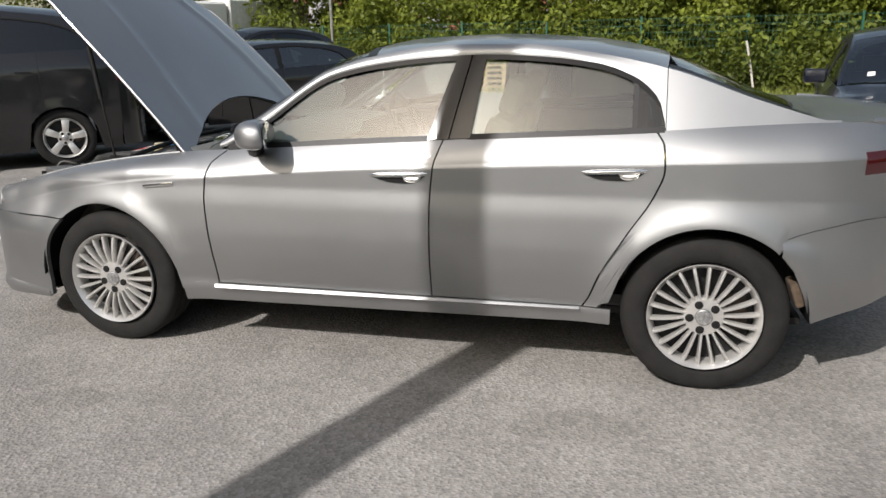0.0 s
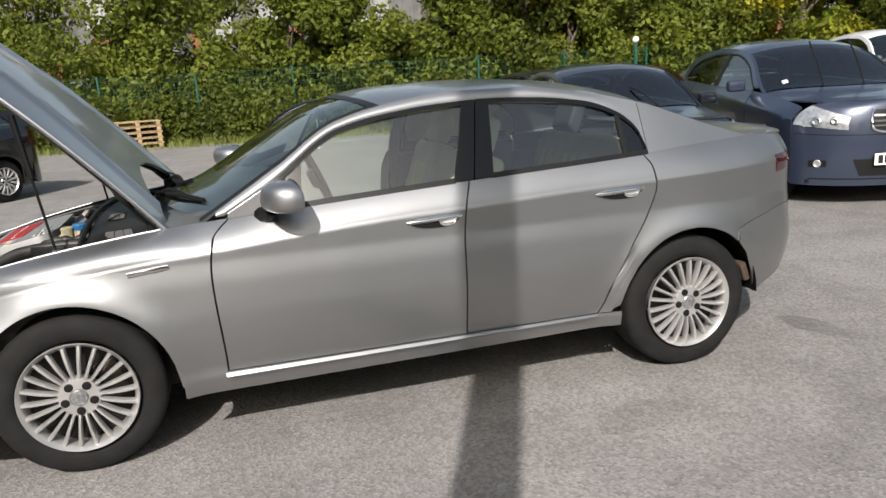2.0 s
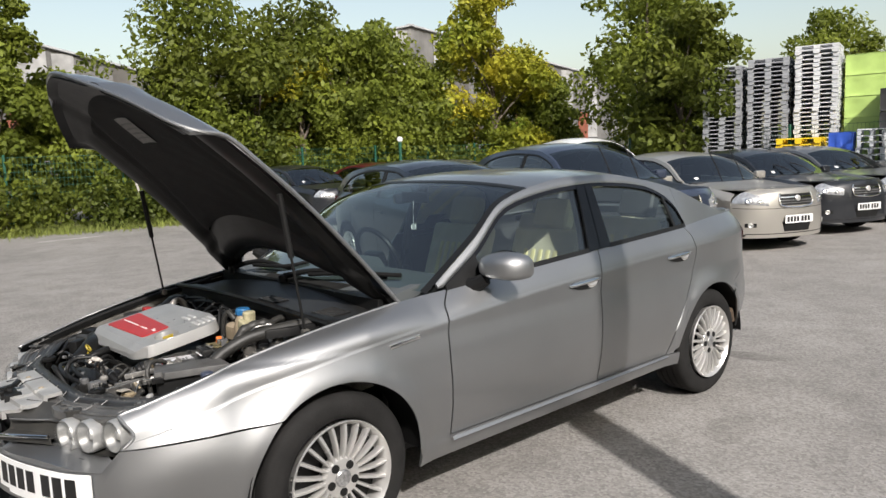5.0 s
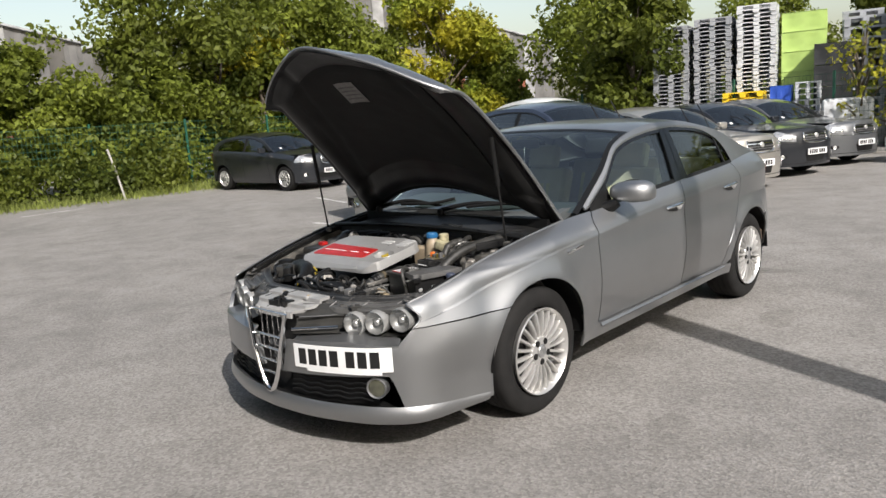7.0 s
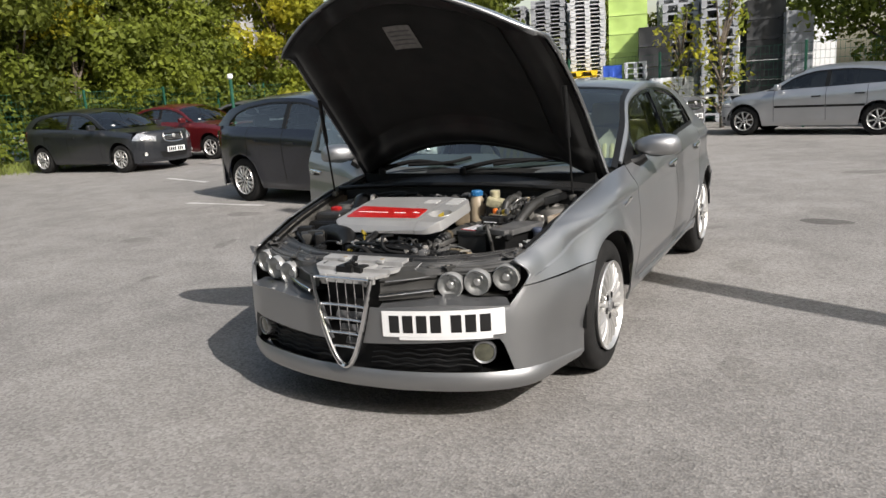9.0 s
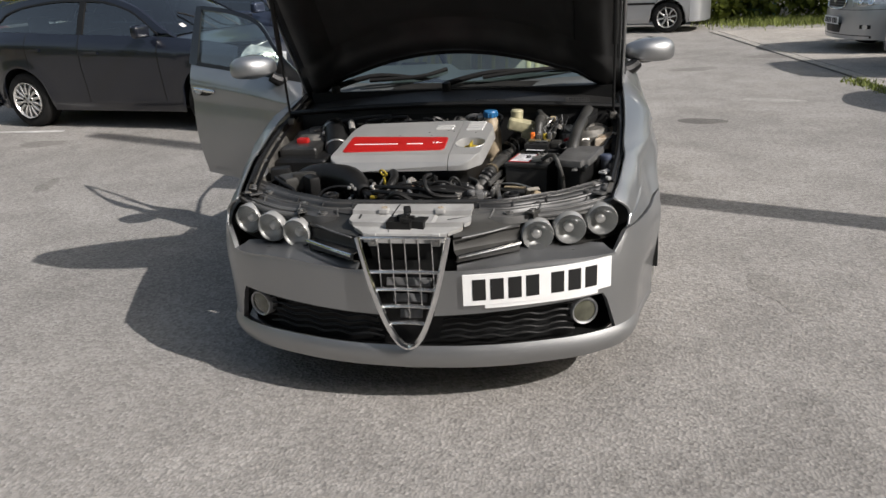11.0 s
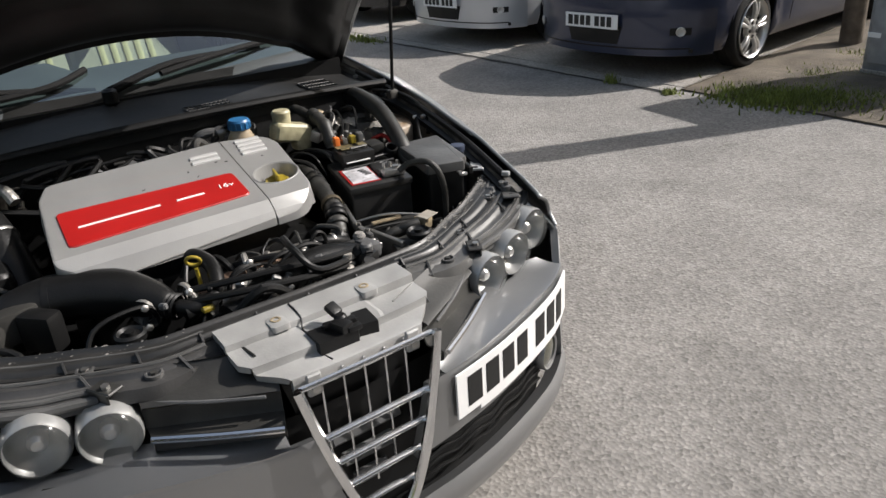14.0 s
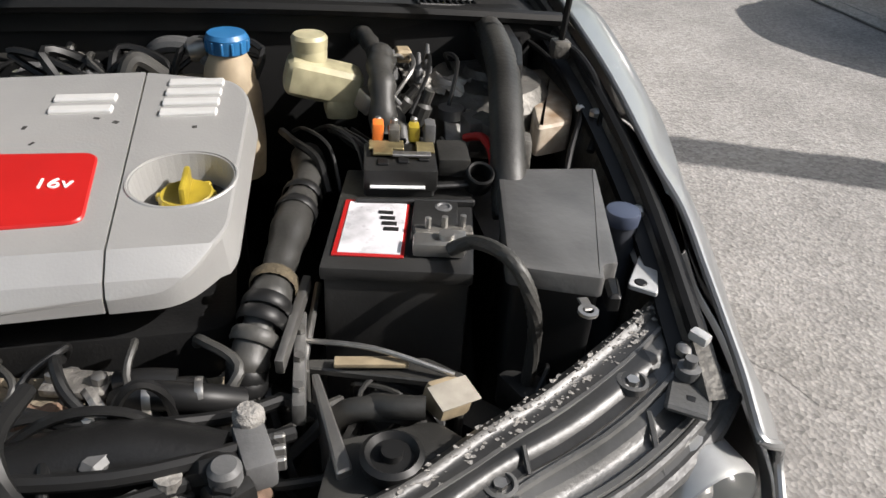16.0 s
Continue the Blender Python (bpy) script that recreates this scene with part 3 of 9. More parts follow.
def build_main_car():
    car = thing("saloon_car", "metallic grey saloon car parked with bonnet and driver's door open", "car")
    A = MAIN
    # flanks
    cut = lambda x: max(0.613, A.arched(x, 0.30)) if x < -1.35 else A.arched(x, 0.30)
    tip = curve([(0.60, -2.112), (0.613, -2.102), (0.645, -2.072), (0.675, -2.078), (0.700, -2.105), (0.72, -2.125)])
    pair("front_wing", A.region(tip, lambda z: DOOR_A(z) - 0.0045, cut, lambda x: A.belt(x), 90, 64, lip=0.004), SILVER, car)
    rim = [A.side(x, A.belt(x)) for x in (-0.98, -1.1, -1.3, -1.5, -1.7, -1.8, -1.9, -1.98, -2.05, -2.09)] + [A.side(tip(z) + 0.004, z) for z in (0.712, 0.695, 0.67, 0.645, 0.618)]
    for s in (-1, 1):
        part("wing_flange", tube([(x, -s * y, z) for x, y, z in rim], 0.0055, 8, 4), SILVER, car, "bright rolled edge of the front wing")
    for sgn in (-1, 1):
        if sgn < 0:
            side_door(car, sgn, "f")
        else:
            piv = new("driver_door")
            piv.parent = car
            hinge = Vector((-0.79, 0.90, 0))
            piv.matrix_basis = Matrix.Translation(hinge) @ Matrix.Rotation(radians(59), 4, "Z") @ Matrix.Translation(-hinge)
            piv["label"] = "open driver's door"
            d = side_door(piv, sgn, "f")
            for ch in list(d.children):
                ch.parent = piv
            bpy.data.objects.remove(d)
        side_door(car, sgn, "r")
    pair("rear_wing", A.region(lambda z: DOOR_C(z) + 0.0045, const(1.99), lambda x: LINE_RB(x) if x > 1.60 else A.arched(x, 0.338), lambda x: A.belt(x), 80, 56), SILVER, car)
    pair("sill", A.region(const(-0.965), const(0.985), lambda x: 0.243 + 0.022 * (x + 0.9) / 1.9, const(0.334), 40, 14), SILVER, car)
    # glint on the sill ledge: strip in body paint, tilted to catch the sun
    pair("sill_strip", sheet(lambda a, b: (lambda x: (x, -(A.plan(x) - 0.010 - 0.009 * b), 0.320 + 0.015 * b * (1 - 0.5 * a) + 0.012 * (x + 0.8) / 1.7))(lerp(-0.80, 0.86, a)), 20, 4, 0.012), SILVER, car, "sill ledge tilted to catch the sun")
    # black strips added behind the door gaps, in place of the shade in them
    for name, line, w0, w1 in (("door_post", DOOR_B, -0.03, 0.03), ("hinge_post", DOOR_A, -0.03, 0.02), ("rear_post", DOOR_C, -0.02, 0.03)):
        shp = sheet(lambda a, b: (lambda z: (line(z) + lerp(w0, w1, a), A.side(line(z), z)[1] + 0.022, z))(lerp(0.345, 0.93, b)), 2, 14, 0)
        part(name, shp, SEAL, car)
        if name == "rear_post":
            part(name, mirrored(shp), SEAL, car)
    # wheel housings
    for ax in A.axles:
        lin = sheet(lambda a, b: (ax + 0.385 * math.cos(math.pi * (1.0 * a)), lerp(-0.885, -0.52, b), 0.325 + 0.385 * math.sin(math.pi * (1.0 * a))), 24, 4, 0)
        pair("wheel_arch_liner", lin, BLACKP, car)
        back = sheet(lambda a, b: (ax + lerp(-0.39, 0.39, a), -0.52, lerp(0.27, 0.71, b)), 2, 2, 0)
        pair("inner_arch_panel", back, BLACKP, car)
    for q in (-1, 1):
        part("arch_splash_guard", box(0.035, 0.13, 0.10, (1.692, q * 0.79, 0.425), 0.015, 3, Matrix.Rotation(radians(-18), 4, "Y")), mat("muddy_liner", (0.075, 0.052, 0.034), 0.9, scale=25, var=0.4, bump=0.4), car, "mud-caked arch liner end")
    # glasshouse frame and top
    rails = A.region(const(-0.765), const(1.16), lambda x: WIN_TOP(x) + 0.002, lambda x: max(A.rail(x), WIN_TOP(x) + 0.012), 60, 9, f=lambda x, z: A.glass_side(x, z, 0.008 * min(1, max(0, (1.10 - x) / 0.35)) * math.sin(math.pi * min(1, max(0, (z - WIN_TOP(x)) / max(0.014, A.rail(x) - WIN_TOP(x)))))), lip=0.02)
    pair("roof_rail", rails, SILVER, car)
    cp = A.region(lambda z: 1.163 - 0.0, const(1.80), lambda x: A.belt(x) - 0.002, lambda x: max(A.rail(x), A.belt(x) + 0.006), 24, 10, f=lambda x, z: A.glass_side(x, z, 0.0), lip=0.02)
    pair("rear_pillar", cp, SILVER, car)
    XT = lambda v: -0.135 + 0.09 * v * v
    part("roof_panel", sheet(lambda a, b: A.top(lerp(XT(2 * b - 1), 1.16 - 0.10 * (1 - (2 * b - 1) ** 2) * -0.3, a), 2 * b - 1), 36, 28, 0.01), SILVER, car)
    part("headlining", sheet(lambda a, b: (lambda p: (p[0], p[1] * 0.97, p[2] - 0.035))(A.top(lerp(-0.08, 1.10, a), 2 * b - 1)), 16, 14, 0), mat("pale_headlining", (0.55, 0.53, 0.48), 0.9), car)
    WB = lambda v: -1.02 + 0.20 * abs(v) ** 2.2
    part("windscreen", sheet(lambda a, b: A.top(lerp(WB(2 * b - 1), XT(2 * b - 1) - 0.006, a), (2 * b - 1) * 0.985), 24, 26, 0), GLASS, car)
    band = lambda a, b: A.top(lerp(XT(2 * b - 1) - 0.045, XT(2 * b - 1) - 0.004, a), (2 * b - 1) * 0.985, 0.002)
    part("windscreen_band", sheet(band, 3, 26, 0), SEAL, car)
    for s in (-1, 1):
        part("windscreen_seal", sheet(lambda a, b: A.top(lerp(-0.83, -0.06, a), s * lerp(0.955, 1.0, b), 0.003), 22, 2, 0), SEAL, car)
    RB = lambda v: 1.70 - 0.10 * v * v
    RT = lambda v: 1.16 + 0.04 * v * v
    part("rear_screen", sheet(lambda a, b: A.top(lerp(RT(2 * b - 1) + 0.006, RB(2 * b - 1), a), (2 * b - 1) * 0.93), 16, 20, 0), GLASS, car)
    for s in (-1, 1):
        part("rear_screen_seal", sheet(lambda a, b: A.top(lerp(1.17, 1.70, a), s * lerp(0.90, 0.965, b), 0.002), 14, 2, 0), SEAL, car)
        part("rear_screen_frame", sheet(lambda a, b: A.top(lerp(1.165, 1.78, a), s * lerp(0.955, 1.0, b), 0.0), 18, 2, 0), SILVER, car)
    part("boot_lid", sheet(lambda a, b: A.top(lerp(RB(2 * b - 1) + 0.012, 2.20 - 0.16 * abs(2 * b - 1) ** 3, a), 2 * b - 1), 18, 24, 0.012), SILVER, car)
    S0, S1 = A.length(1.99), A.arc_s[-1]
    for s in (-1, 1):
        def rearp(a, b, s=s):
            x = A.along(lerp(S0, S1, a))
            p = A.side(x, lerp(LINE_RB(x), A.belt(x) + 0.01, b))
            return p[0], -s * p[1], p[2]
        part("tail_panel", sheet(rearp, 16, 10, 0.01, ref=CAR_MID), SILVER, car)

        def rlamp(a, b, s=s):
            x = A.along(lerp(A.length(1.885), A.length(2.03), a))
            z = lerp(0.898 + 0.01 * a, 0.982 + 0.010 * a, b)
            px, py = A.flat(x, A.inset(x, z) - 0.006 * math.sin(math.pi * b))
            return px, s * py, z
        part("tail_lamp", sheet(rlamp, 14, 6, 0.014, ref=CAR_MID), REDLENS, car, "red tail lamp")

    def rbump(a, b):
        q = 2 * a - 1
        x = A.along(lerp(A.arc_s[-1], A.length(1.605), abs(q)))
        low = 0.29 + 0.10 * min(1, max(0, (x - 1.66) / 0.4))
        z = lerp(low if x > 1.722 else A.arched(x, low), LINE_RB(x) - 0.003, b)
        px, py = A.flat(x, A.inset(x, z) - 0.010 * math.sin(math.pi * min(1, b * 1.2)))
        return px, math.copysign(py, q), z
    part("rear_bumper", sheet(rbump, 50, 12, 0.012, ref=CAR_MID), SILVER, car)
    # front bumper
    Sarch = lambda z: A.length(-1.352 - math.sqrt(max(0.0, A.arch ** 2 - max(0.0, z - 0.325) ** 2)))

    def topz(s):
        y = A.plan(A.along(s))
        t = min(1, max(0, (A.along(s) + 2.150) / 0.030))
        return lerp(0.538 + 0.016 * math.exp(-((y - 0.46) / 0.18) ** 2), 0.609, t * t * (3 - 2 * t))

    def lowz(s):
        y = A.plan(A.along(s))
        t = min(1, max(0, (y - 0.655) / 0.075))
        z = lerp(0.372 + 0.05 * y, 0.212, t * t * (3 - 2 * t))
        return max(z, 0.0)
    for s in (-1, 1):
        def bump(a, b, s=s):
            st = 0.10
            for _ in range(5):
                z = lerp(lowz(st), topz(st), b)
                st = lerp(shield_w(z) + 0.006, Sarch(z), a ** 1.05)
            x = A.along(st)
            z = lerp(lowz(st), topz(st), b)
            over = 0.003 * max(0, (z - topz(st) + 0.006) / 0.006) ** 2
            own = 0.004 + (A.nose(x) if z > 0.5 else 0) * min(1, max(0, (z - 0.5) / 0.1)) * 0.35 + over * (1 if A.plan(x) < 0.74 else 0.2)
            t = min(1, max(0, (x + 2.12) / 0.22))
            px, py = A.flat(x, lerp(own, A.inset(x, max(z, 0.30)) * 0.75, t * t * (3 - 2 * t)))
            return px, s * py, z
        shp = sheet(bump, 46, 16, 0.02, ref=CAR_MID)
        part("front_bumper", shp, SILVER, car, smooth=50)

        def ledge(a, b, s=s):
            st = lerp(0.175, A.length(-2.150), a)
            x = A.along(st)
            w = 0.022 + 0.105 * math.sin(math.pi * min(1, a * 1.25 + 0.08) * 0.5) * (1 if a < 0.85 else 1 - 0.6 * (a - 0.85) / 0.15)
            px, py = A.flat(x, 0.006 + A.nose(x) * 0.05 + w * b)
            return px, s * py, topz(st) + 0.001 + 0.016 * b - 0.004 * math.sin(math.pi * b)
        part("bumper_ledge", sheet(ledge, 36, 6, 0.012, ref=CAR_MID), SILVER, car, "painted ledge below the lamps")

    def lip(a, b):
        q = 2 * a - 1
        x = A.along(A.length(-1.745) * abs(q))
        z = lerp(0.176 + 0.022 * abs(q) ** 6, 0.262 - 0.020 * abs(q) ** 4, b)
        t = min(1, max(0, (x + 2.12) / 0.22))
        t = t * t * (3 - 2 * t)
        roll = 0.022 * math.sin(math.pi * (0.10 + 0.75 * b))
        px, py = A.flat(x, lerp(0.014 - roll, A.inset(x, 0.30) * 0.75 + 0.010 - 0.6 * roll, t))
        return px, math.copysign(py, q), z
    part("front_lip", sheet(lip, 80, 8, 0.04, ref=CAR_MID), SILVER, car, "lower edge of the front bumper")

    def dark(a, b):
        q = 2 * a - 1
        x = A.along(A.length(-2.225) * abs(q))
        px, py = A.flat(x, 0.075)
        return px, math.copysign(py, q), lerp(0.22, 0.555, b)
    part("bumper_core", sheet(dark, 40, 6, 0), SEAL, car)
    for s in (-1, 1):
        for r in range(5):
            z = 0.282 + r * 0.024
            pts = []
            for k in range(9):
                y = lerp(0.10 + 0.02 * r * 0.3, 0.56, k / 8)
                x = float(np.interp(y, [A.plan(q) for q in A.arc_x[:160]], A.arc_x[:160]))
                pts.append((x + 0.035, s * y, z + (0.005 if k % 2 else -0.005)))
            part("lower_grille_bar", tube(pts, 0.0045, 6, 3), BLACKP, car)
        fog = new("fog_lamp")
        fog.parent = car
        fog.matrix_basis = look((-2.200, s * 0.592, 0.345), (-1.5, s * 0.28, 0.343))
        fog["label"] = "round fog lamp in a silver ring"
        part("ring", lathe([(0.050, -0.03), (0.050, 0.006), (0.047, 0.011), (0.041, 0.008), (0.041, -0.02)], 32), SILVER, fog)
        part("lens", lathe([(0.041, 0.004), (0.025, 0.008), (0, 0.010)], 28), mat("fog_lens", (0.085, 0.085, 0.06), 0.10, 0.2, scale=30, var=0.3, coat=0.8), fog)
    # shield grille
    g = new("shield_grille")
    g.parent = car
    g["label"] = "chrome-edged shield grille with five bright bars"
    zs = [0.270 + 0.392 * (k / 14) ** 1.5 for k in range(15)]
    fx = lambda y, z: -2.368 + 0.30 * y * y + 0.10 * max(0, z - 0.45) ** 1.3
    for s in (-1, 1):
        part("shield_edge", tube([(fx(shield_w(z), z), s * shield_w(z), z) for z in zs], lambda t: 0.013 - 0.003 * t, 8, 3), CHROME, g)
    for k in range(4):
        z = 0.352 + k * 0.062
        w = shield_w(z) - 0.004

        def slat(a, b, z=z, w=w):
            y = lerp(-w, w, a)
            ang = math.pi * (1.1 * b - 0.05)
            return fx(y, z) + 0.014 - 0.010 * math.sin(ang), y, z + 0.004 * (1 - (y / w) ** 2) + 0.0065 * math.cos(ang)
        part("grille_bar", sheet(slat, 16, 6, 0.003), GRILLEM, g)
    for k in range(5):
        y = (k - 2) * 0.046
        h = 0.30 - 0.035 * abs(k - 2) ** 1.5
        part("grille_upright", box(0.006, 0.0045, h, (-2.318, y, 0.655 - h / 2), 0.001, 1), GRILLEM, g)
    part("upper_rail", tube([(fx(y, 0.655) + 0.012, y, 0.655 + 0.004 * (1 - (y / 0.15) ** 2)) for y in (-0.145, -0.07, 0.0, 0.07, 0.145)], 0.006, 8, 3), GRILLEM, g)
    for z0, dy in ((0.36, 0.04), (0.42, 0.06), (0.48, 0.08)):
        part("grille_slab", box(0.010, dy * 2, 0.030, (-2.292, 0, z0), 0.003, 1, Matrix.Rotation(radians(24), 4, "Y")), GREYP, g)
    part("grille_backing", sheet(lambda a, b: (-2.285 + 0.03 * b, (2 * a - 1) * shield_w(lerp(0.27, 0.68, b)), lerp(0.27, 0.68, b)), 8, 10, 0), SEAL, g)
    # head lamps: three round units a side
    for s in (-1, 1):
        hl = new("head_lamp")
        hl.parent = car
        hl["label"] = "three round clear lamps in a dark housing"

        def hous(a, b, s=s):
            y = lerp(0.20, 0.80, a)
            x = float(np.interp(y, [A.plan(q) for q in A.arc_x[:170]], A.arc_x[:170]))
            return x + lerp(0.105, 0.20, min(1, b * 1.6)) + 0.03 * b, s * y * 0.97, lerp(0.562, 0.60 + 0.075 * min(1, (y - 0.12) / 0.3), max(0, b * 1.6 - 0.6))
        shp = sheet(hous, 20, 5, 0)
        part("lamp_housing", shp, DUSTP, hl)
        for k, (lx, ly, lz) in enumerate(((-2.168, 0.432, 0.610), (-2.133, 0.541, 0.622), (-2.078, 0.650, 0.636))):
            u = new("lamp_unit")
            u.parent = hl
            u.matrix_basis = look((lx, s * ly, lz), (lx + 1.0, s * (ly - 0.22), lz + 0.02))
            b = lathe([(0.053, 0.012), (0.0565, 0.004), (0.0565, -0.05), (0.050, -0.09), (0.03, -0.12)], 32)
            part("lamp_barrel", b, BARREL, hl, m=u.matrix_basis.copy())
            b = lathe([(0.0525, 0.010), (0.046, -0.012), (0.026, -0.030), (0.0, -0.034)], 32)
            part("reflector", b, REFLECT, hl, m=u.matrix_basis.copy())
            b = lathe([(0.054, 0.010), (0.047, 0.024), (0.030, 0.034), (0, 0.038)], 32)
            part("lamp_glass", b, FROST, hl, m=u.matrix_basis.copy())
            b = lathe([(0.017, -0.03), (0.017, -0.010), (0.010, -0.002), (0, 0.0)], 20)
            part("bulb_shield", b, ALLOY, hl, m=u.matrix_basis.copy())
            bpy.data.objects.remove(u)
        part("bright_strip", tube([(-2.338, s * 0.182, 0.592), (-2.288, s * 0.275, 0.598), (-2.220, s * 0.378, 0.602)], 0.0065, 8, 4), CHROME, hl)

        def fin(a, b, s=s):
            x, y = lerp(-2.334, -2.216, a), lerp(0.178, 0.374, a)
            d, z = FIN_D(b), FIN_Z(b)
            return x + 0.85 * d, s * (y - 0.35 * d * (1 - a)), z
        part("finisher", sheet(fin, 12, 20, 0.004), DUSTP, hl, "dark stepped finisher panel")
        part("finisher_lip", tube([(-2.295, s * 0.190, 0.642), (-2.235, s * 0.285, 0.645), (-2.170, s * 0.365, 0.648)], 0.0035, 6, 4), GREYP, hl)
    # number plate, bent round the bumper on the passenger side
    s0, s1 = 0.192, 0.192 + 0.520

    def on_bumper(u, z, out):
        x = A.along(lerp(s0, s1, u))
        px, py = A.flat(x, -out)
        return px, -py, z + 0.010 * u

    def plate_patch(u0, u1, z0, z1, out, n, lip):
        return sheet(lambda a, b: on_bumper(lerp(u0, u1, a), lerp(z0, z1, b), out), n, 3, lip, ref=CAR_MID)
    plate = part("number_plate", plate_patch(0.0, 1.0, 0.418, 0.529, 0.007, 20, 0.005), WHITE, car, "white number plate with black characters")
    for start, count in ((0.05, 4), (0.56, 3)):
        for k in range(count):
            u = start + 0.055 + k * 0.115
            part("plate_bar", plate_patch(u - 0.0425, u + 0.0425, 0.436, 0.511, 0.0085, 3, 0.0012), INK, plate)
    part("plate_backing", plate_patch(0.14, 0.90, 0.404, 0.419, 0.005, 16, 0.004), WHITE, plate)
    # wheels
    for ax in A.axles:
        for s in (-1, 1):
            wheel(car, ax, s * 0.868, 0.325, 0.222, 22, "multi", 0.215, turn=0.3 if ax < 0 else 0.1)
    # wing badge
    for s in (-1, 1):
        part("side_repeater", box(0.155, 0.012, 0.018, (-1.035, s * (abs(A.side(-1.035, 0.792)[1]) + 0.002), 0.792), 0.005, 2, Matrix.Rotation(radians(-6), 4, "Y")), CHROME, car)
    # underside, bulkhead, cabin
    part("underbody", box(3.7, 1.36, 0.03, (-0.1, 0, 0.26)), SEAL, car)
    # hidden plate below the nose, added to stop sun leaking onto the ground
    edge = [(x, max(A.plan(x) - 0.085, 0.06)) for x in (-2.338, -2.325, -2.29, -2.25, -2.2, -2.1, -2.0, -1.9, -1.75)]
    sun_stop = bmesh.new()
    rim = [(x, -y) for x, y in edge[::-1]] + edge
    low, top = [[sun_stop.verts.new((x, y, z)) for x, y in rim] for z in (0.222, 0.234)]
    sun_stop.faces.new(low)
    sun_stop.faces.new(top[::-1])
    for i in range(len(rim)):
        sun_stop.faces.new((low[i], low[i - 1], top[i - 1], top[i]))
    part("undertray", sun_stop, SEAL, car)
    part("bulkhead", box(0.03, 1.45, 0.68, (-1.02, 0, 0.60)), SEAL, car)
    part("cabin_floor", box(2.6, 1.5, 0.05, (0.35, 0, 0.33)), DARKTRIM, car)
    part("rear_shelf", box(0.5, 1.3, 0.04, (1.52, 0, 1.04)), DARKTRIM, car)
    part("boot_wall", box(0.04, 1.4, 0.7, (1.42, 0, 0.70)), DARKTRIM, car)
    dash = new("dashboard")
    dash.parent = car
    part("dash_top", sheet(lambda a, b: (lerp(-1.0, -0.40, a), lerp(-0.72, 0.72, b), 0.93 + 0.05 * math.sin(math.pi * a) + (0.05 if b > 0.58 and b < 0.92 else 0) * a), 10, 24, 0.25), mat("grey_dash_top", (0.080, 0.088, 0.090), 0.6, scale=5, var=0.15, bump=0.1, bscale=200), dash, "grey dashboard top")
    part("steering_wheel", lathe([(0.185 + 0.016 * math.cos(q * math.pi / 4), 0.016 * math.sin(q * math.pi / 4)) for q in range(9)], 32, Matrix.Translation((-0.22, 0.37, 0.94)) @ Matrix.Rotation(radians(68), 4, "Y")), BLACKP, dash)
    part("wheel_boss", box(0.05, 0.16, 0.10, (-0.24, 0.37, 0.93), 0.02, 2, Matrix.Rotation(radians(-20), 4, "Y")), BLACKP, dash)
    part("interior_mirror", box(0.02, 0.22, 0.06, (-0.22, 0, 1.30), 0.01), BLACKP, car)
    part("mirror_ornament", join(tube([(-0.235, 0.0, 1.28), (-0.24, 0.0, 1.20), (-0.24, 0.0, 1.155)], 0.0015, 5, 2), box(0.006, 0.034, 0.030, (-0.24, 0.0, 1.14), 0.008, 2)), WHITE, car, "white ornament hanging from the mirror")
    seat(car, 0.05, -0.37)
    seat(car, 0.05, 0.37)
    seat(car, 0.88, 0, True)
    for s in (-1, 1):
        part("inner_pillar", tube([(0.30, s * 0.76, 0.40), (0.31, s * 0.745, 1.0), (0.37, s * 0.62, 1.34)], 0.035, 8), DARKTRIM, car)
    for ob in car.children_recursive:
        if ob.data and ob.data.materials and ob.data.materials[0] in (GLASS, SIDEGLASS):
            ob.visible_shadow = False
    return car

main_car = build_main_car()


# ---- bonnet and engine bay of the saloon ----
BODYDARK = mat("dusty_engine_metal", (0.135, 0.128, 0.115), 0.55, 0.5, scale=16, var=0.5, bump=0.3, bscale=90)
ALUM = mat("cast_aluminium", (0.38, 0.36, 0.33), 0.5, 0.7, scale=22, var=0.45, bump=0.35, bscale=110)
COVERP = mat("silver_cover_plastic", (0.36, 0.357, 0.348), 0.40, 0.42, scale=7, var=0.08, bump=0.06, bscale=300)
WIPERK = mat("matt_wiper_black", (0.006, 0.006, 0.006), 0.8, spec=0.2)
RIBP = mat("pale_rib_plastic", (0.52, 0.517, 0.505), 0.4, 0.2, scale=12, var=0.1)
REDP = mat("red_panel", (0.36, 0.011, 0.010), 0.38, scale=9, var=0.10)
SHROUD = mat("grey_shroud_plastic", (0.33, 0.327, 0.317), 0.4, 0.1, scale=10, var=0.2, bump=0.08, bscale=200)
DULLGREY = mat("dull_grey_plastic", (0.082, 0.081, 0.078), 0.42, scale=9, var=0.35, bump=0.1, bscale=160)
YELLOWISH = mat("aged_cream_plastic", (0.36, 0.33, 0.21), 0.4, scale=26, var=0.4)
BLUEP = mat("blue_cap_plastic", (0.022, 0.13, 0.30), 0.4, scale=18, var=0.12)
YELP = mat("yellow_cap_plastic", (0.30, 0.225, 0.022), 0.45, scale=30, var=0.35)
ORANGEP = mat("orange_plastic", (0.75, 0.18, 0.03), 0.45)
BATTERYP = mat("dusty_battery_case", (0.024, 0.0235, 0.0225), 0.42, scale=8, var=0.55, bump=0.05, bscale=150, spec=0.5)
MUDDY = mat("chalky_deposit", (0.21, 0.20, 0.185), 0.9, scale=60, var=0.35, bump=0.5, bscale=200)
INSUL = mat("black_felt", (0.013, 0.0128, 0.0124), 0.95, scale=7, var=0.35, bump=0.4, bscale=260)


